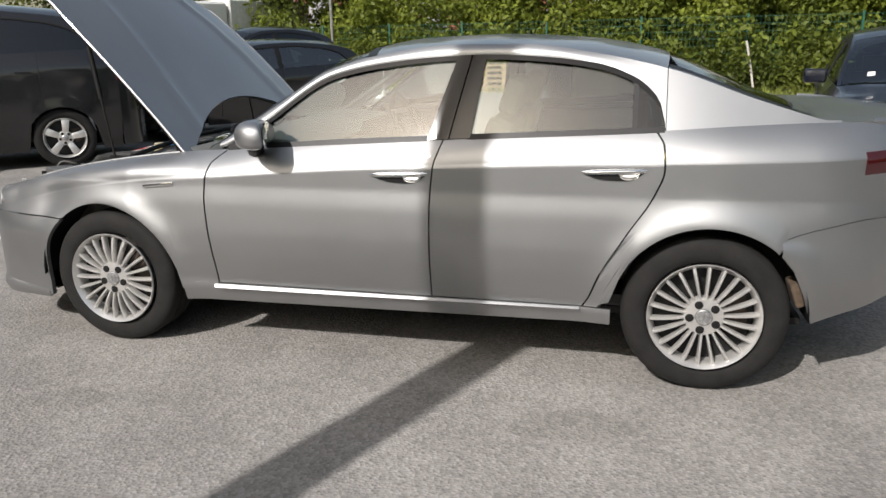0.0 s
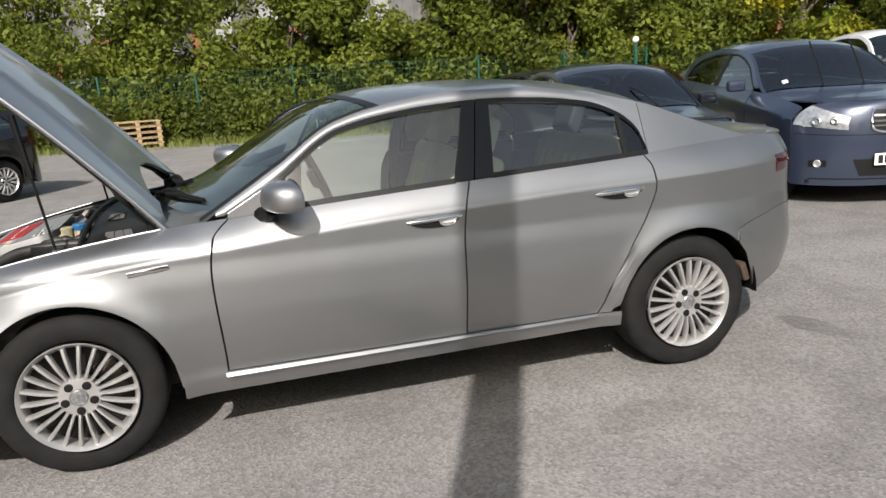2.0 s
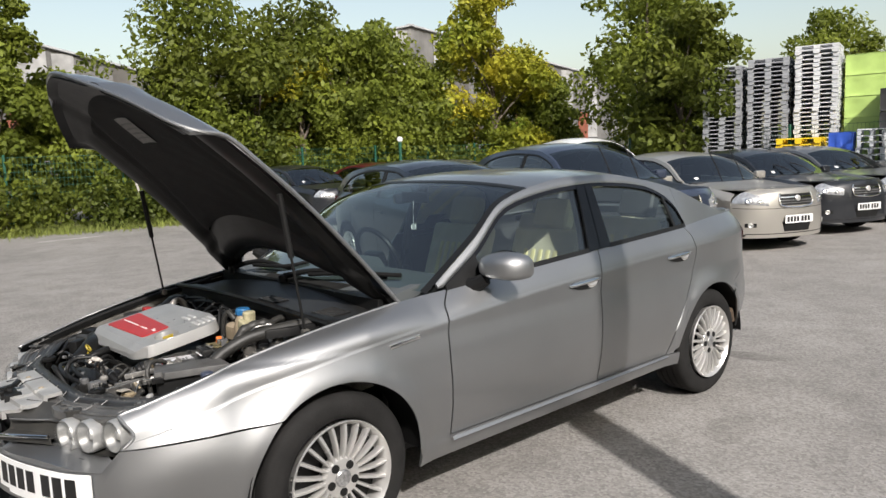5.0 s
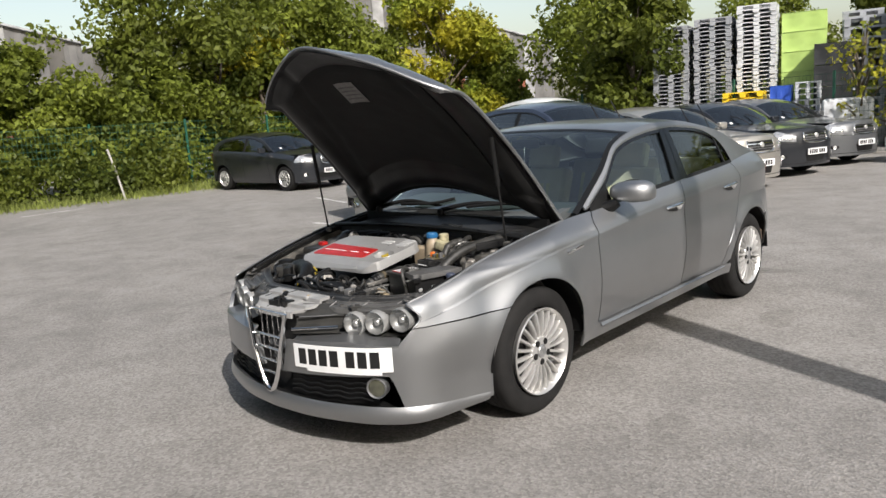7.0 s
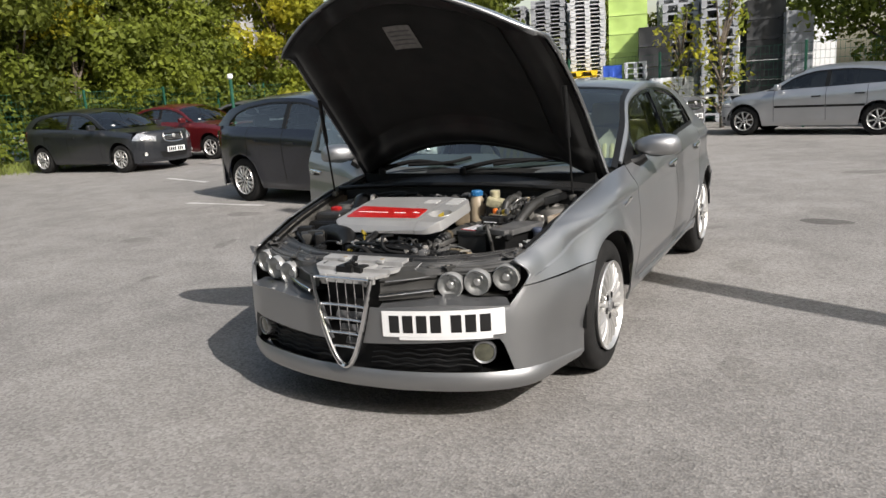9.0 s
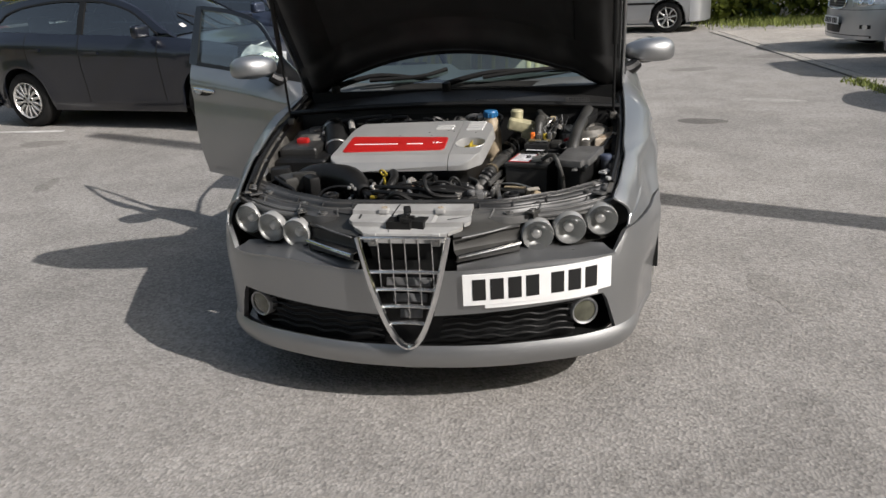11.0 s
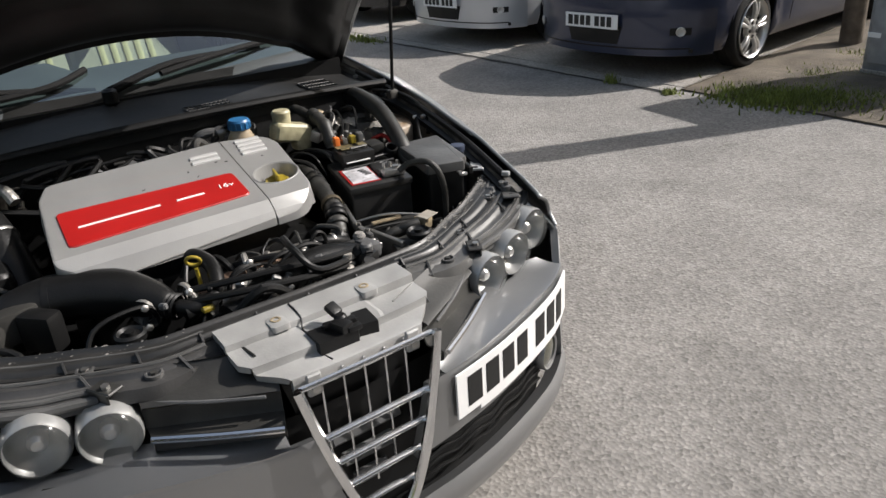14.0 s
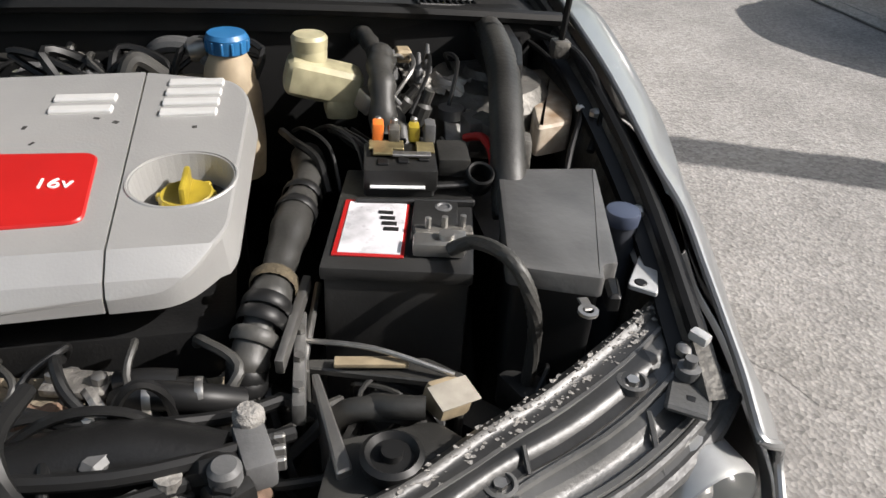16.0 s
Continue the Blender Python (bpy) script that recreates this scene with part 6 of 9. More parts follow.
    wf = new("washer_filler")
    wf.parent = car
    part("neck", tube([(-1.757, -0.672, 0.775), (-1.77, -0.672, 0.70), (-1.79, -0.660, 0.58)], 0.019, 14, 4), mat("grey_neck_plastic", (0.035, 0.038, 0.045), 0.4), wf)
    part("cap", lathe([(0.022, -0.012), (0.023, 0.0), (0.021, 0.005), (0.015, 0.007), (0, 0.006)], 22, Matrix.Translation((-1.757, -0.672, 0.782))), mat("blue_grey_cap", (0.045, 0.055, 0.085), 0.4), wf)
    # rear of the bay
    cr = new("coolant_tank")
    cr.parent = car
    cr["label"] = "milky coolant tank with a blue cap"
    b = lathe([(0.02, 0.66), (0.042, 0.67), (0.046, 0.72), (0.044, 0.80), (0.036, 0.845), (0.028, 0.86), (0.026, 0.88)], 24, Matrix.Translation((-1.375, -0.195, 0)))
    box(0.09, 0.13, 0.12, (-1.365, -0.13, 0.76), 0.03, 3, bm=b)
    part("tank", b, mat("stained_milky_plastic", (0.36, 0.29, 0.20), 0.4, scale=20, var=0.3), cr)
    b = lathe([(0.030, 0.868), (0.031, 0.889), (0.027, 0.895), (0, 0.896)], 26, Matrix.Translation((-1.375, -0.195, 0)))
    bc = part("cap", b, BLUEP, cr)
    for k in range(13):
        a = 2 * math.pi * k / 13
        part("cap_grip", box(0.004, 0.005, 0.018, (-1.375 + 0.0305 * math.cos(a), -0.195 + 0.0305 * math.sin(a), 0.878), 0.0015, 1, Matrix.Rotation(a, 4, "Z")), BLUEP, bc)
    part("tank_hose", tube([(-1.37, -0.10, 0.83), (-1.385, -0.065, 0.86), (-1.40, -0.045, 0.82), (-1.40, -0.035, 0.75)], 0.012, 10, 6), DUSTP, cr)
    br = new("brake_fluid_reservoir")
    br.parent = car
    br["label"] = "aged cream plastic fluid reservoir"
    b = box(0.062, 0.115, 0.055, (-1.415, -0.330, 0.835), 0.018, 3, Matrix.Rotation(radians(14), 4, "X"))
    box(0.05, 0.05, 0.04, (-1.42, -0.355, 0.80), 0.012, 2, bm=b)
    lathe([(0.025, 0.85), (0.026, 0.877), (0.024, 0.884)], 22, Matrix.Translation((-1.405, -0.312, 0)), bm=b)
    part("body", b, YELLOWISH, br)
    b = lathe([(0.026, 0.880), (0.027, 0.896), (0.023, 0.901), (0, 0.902)], 22, Matrix.Translation((-1.405, -0.312, 0)))
    part("cap", b, YELLOWISH, br)
    for k in range(12):
        px, py = rnd.uniform(-1.57, -1.40), rnd.uniform(-0.60, -0.40)
        if k % 3:
            part("valve_block", box(rnd.uniform(0.02, 0.05), rnd.uniform(0.02, 0.05), rnd.uniform(0.03, 0.06), (px, py, rnd.uniform(0.76, 0.82)), 0.006, 2, Matrix.Rotation(rnd.uniform(0, 3), 4, "Z") @ Matrix.Rotation(rnd.uniform(-0.4, 0.4), 4, "X")), rnd.choice((ALUM, BODYDARK, STEEL)), car)
        else:
            part("valve_union", lathe([(0.012, 0), (0.013, 0.03), (0.008, 0.035), (0.008, 0.055), (0, 0.056)], 10, Matrix.Translation((px, py, 0.79)) @ Matrix.Rotation(rnd.uniform(-0.7, 0.7), 4, "X")), rnd.choice((STEEL, DUSTP)), car)
    for k in range(4):
        y = -0.42 - 0.03 * rnd.random() * k
        part("brake_pipe", tube([(-1.52 + 0.05 * rnd.random(), y, 0.82), (-1.45, y + rnd.uniform(-0.04, 0.04), 0.85 + 0.03 * rnd.random()), (-1.37, y - rnd.uniform(0, 0.06), 0.855), (-1.32, y - 0.05, 0.80)], 0.0032, 6, 6), (STEEL, SEAL)[k % 2], car)
    for k in range(9):
        y = rnd.uniform(-0.40, -0.28)
        h = rnd.uniform(-0.012, 0.012)
        part("wire", tube([(-1.60, y - 0.03, 0.745), (-1.555, y - 0.02, 0.782 + h), (-1.51, y + 0.01, 0.790 + h), (-1.45, y + rnd.uniform(0.0, 0.03), 0.77)], rnd.choice((0.0028, 0.004, 0.006)), 6, 6), SEAL, car)
    # dark clutter between the cover and the bulkhead
    part("filler_neck", lathe([(0.040, -0.05), (0.040, 0.0), (0.036, 0.008), (0.030, 0.006), (0.012, 0.008), (0, 0.008)], 20, Matrix.Translation((-1.325, 0.080, 0.815)) @ Matrix.Rotation(0.15, 4, "Y")), mat("olive_grey_cap", (0.10, 0.105, 0.085), 0.5, scale=30, var=0.3), car)
    part("heater_pipe", tube([(-1.30, -0.065, 0.74), (-1.315, -0.075, 0.825), (-1.325, -0.095, 0.858), (-1.335, -0.135, 0.862), (-1.345, -0.165, 0.845)], 0.013, 10, 6), GREYP, car)
    part("heater_union", lathe([(0.018, -0.012), (0.020, 0), (0.018, 0.012)], 14, Matrix.Translation((-1.338, -0.150, 0.858)) @ Matrix.Rotation(radians(80), 4, "X")), STEEL, car)
    cl = random.Random(77)
    for k in range(26):
        px, py, pz = cl.uniform(-1.37, -1.30), cl.uniform(-0.12, 0.40), cl.uniform(0.775, 0.835)
        if k % 3 == 0:
            part("bulkhead_fitting", lathe([(0.010, 0), (0.012, 0.014), (0.007, 0.018), (0.007, 0.034), (0, 0.034)], 10, Matrix.Translation((px, py, pz)) @ Matrix.Rotation(cl.uniform(-1, 1), 4, "X") @ Matrix.Rotation(cl.uniform(-0.8, 0.8), 4, "Y")), cl.choice((ALUM, BODYDARK, DUSTP)), car)
        elif k % 3 == 1:
            part("bulkhead_bracket", box(cl.uniform(0.015, 0.035), cl.uniform(0.02, 0.06), 0.006, (px, py, pz + 0.015), 0.002, 1, Matrix.Rotation(cl.uniform(0, 3), 4, "Z") @ Matrix.Rotation(cl.uniform(-0.7, 0.7), 4, "X")), cl.choice((BODYDARK, DUSTP, GREYP)), car)
        else:
            y1 = py + cl.uniform(-0.14, 0.14)
            part("bulkhead_hose", tube([(px, py, pz - 0.03), (px - 0.01, lerp(py, y1, 0.3), pz + 0.02), (px + 0.02, lerp(py, y1, 0.7), pz + 0.025), (px + 0.03, y1, pz - 0.03)], cl.uniform(0.004, 0.011), 8, 6), cl.choice((SEAL, DUSTP)), car)
    # square mouth of the duct, seated under the seal
    part("duct_mouth", prism(rounded([(-1.265, -0.585), (-1.275, -0.655), (-1.400, -0.642), (-1.490, -0.614), (-1.490, -0.572), (-1.40, -0.578)], 0.008), 0.845, 0.880, 0.008, 2), SEAL, car, "black moulded duct mouth")
    # taped bundle rising behind the fuse links
    part("taped_cable", tube([(-1.36, -0.440, 0.80), (-1.375, -0.425, 0.855), (-1.42, -0.413, 0.862), (-1.485, -0.408, 0.845), (-1.515, -0.405, 0.79)], lambda t: 0.019 + 0.002 * math.sin(t * 37), 12, 8), DUSTP, car, "taped black cable bundle")
    part("pipe_clip", box(0.03, 0.026, 0.02, (-1.345, -0.462, 0.848), 0.004, 1), mat("tan_plating", (0.36, 0.29, 0.19), 0.5, 0.3, scale=30, var=0.3), car)
    part("air_duct", tube([(-1.28, -0.615, 0.872), (-1.36, -0.606, 0.874), (-1.470, -0.590, 0.866), (-1.56, -0.570, 0.848), (-1.655, -0.550, 0.80), (-1.70, -0.545, 0.75)], lambda t: 0.0235, 12, 12, ribs=0.05), DUSTP, car, "ribbed black air duct")
    part("strut_turret", lathe([(0.115, 0.72), (0.112, 0.79), (0.09, 0.815), (0.04, 0.82), (0.035, 0.832), (0, 0.834)], 28, Matrix.Translation((-1.36, -0.60, 0))), BODYDARK, car)
    part("strut_turret", lathe([(0.115, 0.72), (0.112, 0.79), (0.09, 0.815), (0.04, 0.82), (0.035, 0.832), (0, 0.834)], 28, Matrix.Translation((-1.36, 0.60, 0))), BODYDARK, car)
    part("turret_panel", sheet(lambda a, b: (lerp(-1.375, -1.535, a), lerp(-0.525 + 0.03 * a, -0.600 + 0.03 * a, b), 0.792 - 0.012 * a - 0.020 * b), 10, 8, 0.004), mat("dusty_pale_metal", (0.26, 0.255, 0.245), 0.55, 0.3, scale=22, var=0.45, bump=0.2, bscale=120), car, "dusty pale metal of the strut tower")
    part("turret_boss", lathe([(0.020, -0.01), (0.020, 0.006), (0.014, 0.009), (0.006, 0.008), (0, 0.008)], 18, Matrix.Translation((-1.452, -0.520, 0.795))), GREYP, car)
    for px, py in ((-1.360, -0.500), (-1.385, -0.440), (-1.400, -0.478)):
        part("tower_stud", lathe([(0.008, 0), (0.008, 0.018), (0.005, 0.022), (0.003, 0.045), (0, 0.046)], 10, Matrix.Translation((px, py, 0.822)) @ Matrix.Rotation(0.2, 4, "Y")), GREYP, car)
    part("tank_cable", tube([(-1.262, -0.684, 0.850), (-1.335, -0.705, 0.842), (-1.420, -0.716, 0.826), (-1.500, -0.712, 0.812), (-1.575, -0.672, 0.780), (-1.640, -0.640, 0.735)], 0.0048, 8, 6), SEAL, car)
    part("cable_joint", lathe([(0.0062, -0.008), (0.0070, 0), (0.0062, 0.008)], 10, Matrix.Translation((-1.500, -0.712, 0.812)) @ Matrix.Rotation(radians(90), 4, "Y")), WHITE, car)
    part("relay_cover", prism(rounded([(-1.285, -0.690), (-1.275, -0.752), (-1.405, -0.742), (-1.512, -0.694), (-1.532, -0.632)], 0.015), 0.75, 0.798, 0.010, 3), mat("stained_milky_cover", (0.50, 0.45, 0.37), 0.6, scale=17, second=(0.20, 0.13, 0.075), bump=0.1), car, "stained milky plastic tank")
    part("cable", tube([(-1.30, -0.69, 0.87), (-1.40, -0.735, 0.865), (-1.52, -0.735, 0.83), (-1.58, -0.70, 0.78)], 0.006, 8, 6), SEAL, car)
    # airbox and clutter on the driver's side
    part("air_box", box(0.34, 0.24, 0.20, (-1.50, 0.585, 0.66), 0.03, 3), BLACKP, car)
    part("air_box_lid", box(0.24, 0.17, 0.05, (-1.48, 0.615, 0.770), 0.02, 3), BATTERYP, car)
    part("air_meter", tube([(-1.36, 0.535, 0.80), (-1.385, 0.515, 0.825), (-1.43, 0.490, 0.815), (-1.51, 0.468, 0.76), (-1.58, 0.455, 0.68), (-1.62, 0.45, 0.62)], 0.050, 18, 6), BLACKP, car, "black air-meter duct")
    for px, py, pz in ((-1.395, 0.508, 0.825), (-1.50, 0.470, 0.768)):
        part("duct_band", lathe([(0.0515, -0.006), (0.0535, -0.003), (0.0535, 0.003), (0.0515, 0.006)], 22, Matrix.Translation((px, py, pz)) @ Vector((-0.085, -0.025, -0.05)).to_track_quat("Z", "Y").to_matrix().to_4x4()), STEEL, car)
    part("coolant_elbow", tube([(-1.36, 0.43, 0.80), (-1.40, 0.425, 0.855), (-1.435, 0.415, 0.862), (-1.46, 0.405, 0.84)], 0.014, 10, 6), ALUM, car)
    part("red_clip", box(0.04, 0.05, 0.03, (-1.50, 0.622, 0.800), 0.008, 2), REDP, car)
    part("filter_clip", tube([(-1.43, 0.545, 0.78), (-1.435, 0.545, 0.825), (-1.46, 0.54, 0.82)], 0.006, 8, 5), STEEL, car)
    for k in range(12):
        part("bay_unit", box(rnd.uniform(0.04, 0.10), rnd.uniform(0.04, 0.09), rnd.uniform(0.05, 0.12), (rnd.uniform(-1.90, -1.40), rnd.uniform(0.46, 0.68), rnd.uniform(0.60, 0.72)), 0.012, 2, Matrix.Rotation(rnd.uniform(0, 3), 4, "Z")), rnd.choice((DUSTP, BATTERYP, SEAL, SEAL)), car)
    for k in range(8):
        y0 = rnd.uniform(0.50, 0.68)
        x0 = rnd.uniform(-1.85, -1.35)
        part("wire", tube([(x0, y0, 0.70), (x0 - 0.08, y0 + rnd.uniform(-0.06, 0.06), rnd.uniform(0.70, 0.74)), (x0 - 0.16, y0 + rnd.uniform(-0.08, 0.08), rnd.uniform(0.66, 0.70)), (x0 - 0.22, y0, 0.66)], rnd.choice((0.004, 0.006, 0.008)), 8, 6), rnd.choice((SEAL, SEAL, BATTERYP)), car)
    for k in range(10):
        y0 = rnd.uniform(-0.15, 0.50)
        part("wire", tube([(-1.38, y0, 0.80), (-1.34, y0 + rnd.uniform(-0.1, 0.1), rnd.uniform(0.83, 0.88)), (-1.36, y0 + rnd.uniform(-0.2, 0.2), rnd.uniform(0.82, 0.87)), (-1.40, y0 + rnd.uniform(-0.2, 0.2), 0.78)], rnd.choice((0.004, 0.006, 0.008)), 6, 5), rnd.choice((SEAL, SEAL, DUSTP)), car)
    # slam panel across the front
    FE = curve([(0.0, -2.165), (0.20, -2.170), (0.33, -2.185), (0.40, -2.158), (0.44, -2.140), (0.55, -2.108), (0.655, -2.052), (0.72, -1.995)])
    BE = curve([(0.0, -2.085), (0.28, -2.075), (0.44, -1.998), (0.545, -1.942), (0.70, -1.840), (0.73, -1.815)])
    SZ = curve([(0.0, 0.652), (0.06, 0.676), (0.30, 0.680), (0.36, 0.690), (0.58, 0.690), (0.64, 0.699), (0.88, 0.700), (0.93, 0.708), (1.0, 0.702)])

    def slam(a, b):
        y = lerp(-0.715, 0.715, a)
        return lerp(FE(abs(y)), BE(abs(y)), b), y, SZ(b) + 0.022 * max(0, abs(y) - 0.5) / 0.2
    DARKSLAM = mat("dark_cross_panel", (0.048, 0.047, 0.046), 0.36, scale=9, var=0.4, bump=0.1, bscale=160)
    for y0, y1, mt, lb in ((-0.715, 0.2085, DULLGREY, "shiny dull-grey front cross panel"), (0.2105, 0.715, DARKSLAM, "dark plastic front cross panel")):
        part("slam_panel", sheet(lambda a, b: slam(0.5 + lerp(y0, y1, a) / 1.43, b), 40, 34, 0.03, ref=(-2.1, 0, 0.2)), mt, car, lb)
    part("lock_beam", sheet(lambda a, b: (lambda p: (p[0], p[1], p[2] + 0.0035))(slam(lerp(0.5 - 0.63 / 1.43, 0.5 + 0.63 / 1.43, a), lerp(0.52, 0.998, b))), 56, 14, 0.010, ref=(-2.1, 0, 0.2)), BATTERYP, car, "black beam behind the grey panel")
    for k in range(9):
        y = -0.46 + 0.92 * k / 8
        p, q = slam(0.5 + y / 1.43, 0.50), slam(0.5 + y / 1.43, 0.66)
        part("beam_rib", tube([(p[0], p[1], p[2] + 0.004), (q[0], q[1], q[2] + 0.008)], 0.003, 6, 2), BATTERYP, car)
    SHX = curve([(0.0, -2.318), (0.06, -2.316), (0.12, -2.305), (0.36, -2.268), (0.375, -2.266), (0.70, -2.190), (0.715, -2.188), (1.0, -2.122)])
    SHZ = curve([(0.0, 0.630), (0.05, 0.652), (0.07, 0.662), (0.12, 0.665), (0.36, 0.670), (0.375, 0.685), (0.70, 0.690), (0.715, 0.702), (1.0, 0.7065)])

    def shroud(a, b):
        w = lerp(0.142, 0.210, min(1, max(0, (b - 0.06) / 0.42)))
        y = (2 * a - 1) * w
        notch = 0.006 if 0.375 < b < 0.70 and a < 0.30 else 0.0
        return SHX(b) + 0.35 * y * y * (1 - b), y, SHZ(b) - notch
    part("grille_shroud", sheet(shroud, 40, 96, 0.014, ref=(-2.1, 0, 0.2)), SHROUD, car, "pale silver-grey shroud behind the grille", smooth=25)
    p = shroud(0.92, 0.60)
    part("shroud_slot", box(0.046, 0.006, 0.003, (p[0], p[1], p[2] + 0.0005), 0.0005, 1, Matrix.Rotation(0.1, 4, "Z")), SEAL, car)
    part("shroud_crack", tube([(p[0], p[1], p[2] + 0.0006) for p in (shroud(0.622, 0.99), shroud(0.63, 0.74), shroud(0.652, 0.62), shroud(0.648, 0.50), shroud(0.672, 0.30), shroud(0.684, 0.12))], 0.0019, 5, 3), SEAL, car)
    for a in (0.26, 0.735):
        p = shroud(a, 0.80)
        tb2 = part("shroud_tab", prism(rounded([(p[0] - 0.024, p[1] - 0.019), (p[0] - 0.024, p[1] + 0.019), (p[0] + 0.010, p[1] + 0.019), (p[0] + 0.024, p[1] + 0.008), (p[0] + 0.024, p[1] - 0.008), (p[0] + 0.010, p[1] - 0.019)], 0.008), p[2] - 0.010, p[2] + 0.003, 0.002, 2), SHROUD, car)
        part("tab_insert", lathe([(0.0105, 0), (0.0105, 0.003), (0.0065, 0.0035), (0.006, 0.001), (0, 0.001)], 18, Matrix.Translation((p[0] + 0.004, p[1], p[2] + 0.0015))), mat("tan_plating", (0.36, 0.29, 0.19), 0.5, 0.3, scale=30, var=0.3), tb2)
    for s in (-1, 1):
        tab = box(0.010, 0.030, 0.046, (-2.324, s * 0.108, 0.646), 0.003, 1)
        part("shroud_tab", tab, SHROUD, car)
        part("tab_bolt", lathe([(0.009, -0.006), (0.009, 0.004), (0.005, 0.006), (0, 0.006)], 8, Matrix.Translation((-2.330, s * 0.108, 0.640)) @ Matrix.Rotation(radians(-90), 4, "Y")), STEEL, car)
        for k, (ry, rb) in enumerate(((0.333, 0.30), (0.43, 0.55), (0.60, 0.62))):
            p = slam(0.5 + s * ry / 1.43, rb)
            part("fixing_recess", lathe([(0.017, -0.004), (0.017, 0.005), (0.013, 0.006), (0.011, 0.001), (0, 0.001)], 18, Matrix.Translation(p)), DULLGREY, car)
            part("fixing_bolt", lathe([(0.007, 0), (0.007, 0.007), (0, 0.007)], 6, Matrix.Translation(p)), STEEL if k else DUSTP, car)
        # pressed ribs that run along the panel, and short ones across it
        for rb, y0, y1, rad in ((0.20, 0.42, 0.70, 0.006), (0.46, 0.23, 0.71, 0.0045), (0.76, 0.22, 0.71, 0.004)):
            part("panel_rib", tube([(lambda p: (p[0], p[1], p[2] + 0.001))(slam(0.5 + s * lerp(y0, y1, q / 6) / 1.43, rb)) for q in range(7)], rad, 6, 3), DULLGREY, car)
        for k in range(3):
            y = 0.27 + 0.16 * k
            p, q = slam(0.5 + s * y / 1.43, 0.04), slam(0.5 + s * (y + 0.012) / 1.43, 0.40)
            part("cross_rib", tube([p, (q[0], q[1], q[2] + 0.003)], 0.0035, 5, 2), DULLGREY, car)
        # chalky corrosion along the rear edge
        b = bmesh.new()
        for k in range(330 if s < 0 else 60):
            u = rnd.random() ** 0.7
            p = slam(0.5 + s * (0.17 + 0.30 * u), min(0.99, 0.86 + rnd.gauss(0.03, 0.05)))
            n, r = rnd.randint(6, 8), 0.0009 + 0.0034 * rnd.random() ** 2.4
            vs = []
            for j in range(n):
                g, h = 2 * math.pi * j / n, r * rnd.uniform(0.45, 1.25)
                vs.append(b.verts.new((p[0] + h * math.cos(g), p[1] + 1.3 * h * math.sin(g), p[2] + 0.0042)))
            b.faces.new(vs)
        part("corrosion", b, MUDDY, car, "whitish corrosion along the panel edge")["kind"] = "stuff"
        # moulded lamp shroud with its ridges
        for k, (rb, rad) in enumerate(((0.03, 0.009), (0.13, 0.0055))):
            part("lamp_moulding", tube([(lambda p: (p[0], p[1], p[2] + 0.002))(slam(0.5 + s * lerp(0.43, 0.714, q / 7) / 1.43, rb)) for q in range(8)], rad, 8, 4), DULLGREY, car)
        br = new("lamp_bracket")
        br.parent = car
        p = slam(0.5 + s * 0.415 / 1.43, 0.10)
        part("bracket_plate", box(0.052, 0.034, 0.006, (p[0] - 0.005, p[1], p[2] + 0.010), 0.002, 1, Matrix.Rotation(s * 0.5, 4, "Z")), DUSTP, br)
        part("bracket_cheek", box(0.050, 0.005, 0.040, (p[0] - 0.005, p[1] + s * 0.015, p[2] - 0.008), 0.002, 1, Matrix.Rotation(s * 0.5, 4, "Z")), DUSTP, br)
        part("bracket_bolt", lathe([(0.008, 0), (0.008, 0.008), (0, 0.008)], 6, Matrix.Translation((p[0] - 0.010, p[1], p[2] + 0.012))), STEEL, br)
        p = slam(0.5 + s * 0.655 / 1.43, 0.30)
        eb = new("end_bracket")
        eb.parent = car
        part("bracket_plate", box(0.085, 0.045, 0.008, (p[0], p[1], p[2] + 0.012), 0.003, 1, Matrix.Rotation(s * 0.6, 4, "Z") @ Matrix.Rotation(0.15, 4, "Y")), DULLGREY, eb)
        part("bracket_slot", box(0.020, 0.010, 0.003, (p[0] - 0.02, p[1] - s * 0.012, p[2] + 0.018), 0.001, 1, Matrix.Rotation(s * 0.6, 4, "Z")), SEAL, eb)
        part("bracket_stud", lathe([(0.013, 0), (0.013, 0.012), (0.007, 0.014), (0.007, 0.024), (0, 0.024)], 12, Matrix.Translation((p[0] + 0.02, p[1] + s * 0.006, p[2] + 0.016))), GREYP, eb)
        part("mount_bush", lathe([(0.028, -0.004), (0.030, 0.008), (0.025, 0.012), (0.020, 0.006), (0.010, 0.006), (0.010, 0.014), (0, 0.014)], 22, Matrix.Translation((-2.035, s * 0.335, 0.708))), SEAL, car)
        # silver flange plate between the panel's end and the wing
        fl = part("wing_bracket", sheet(lambda a, b: (lerp(-1.98, -1.70, a), s * (MAIN.foot(lerp(-1.98, -1.70, a)) - 0.006 - (0.030 + 0.016 * math.cos(a * 9)) * b), MAIN.belt(lerp(-1.98, -1.70, a)) - 0.030 - 0.030 * b), 24, 3, 0.004), SILVER, car, "bare silver flange with bolt holes")
        for k in range(4):
            x = -1.95 + 0.075 * k
            part("flange_hole", lathe([(0.006, 0.0), (0.005, 0.0014), (0, 0.0014)], 10, Matrix.Translation((x, s * (MAIN.foot(x) - 0.022), MAIN.belt(x) - 0.0435)) @ Matrix.Rotation(s * 0.75, 4, "X")), SEAL if k % 2 else STEEL, fl)
    la = new("bonnet_latch")
    la.parent = car
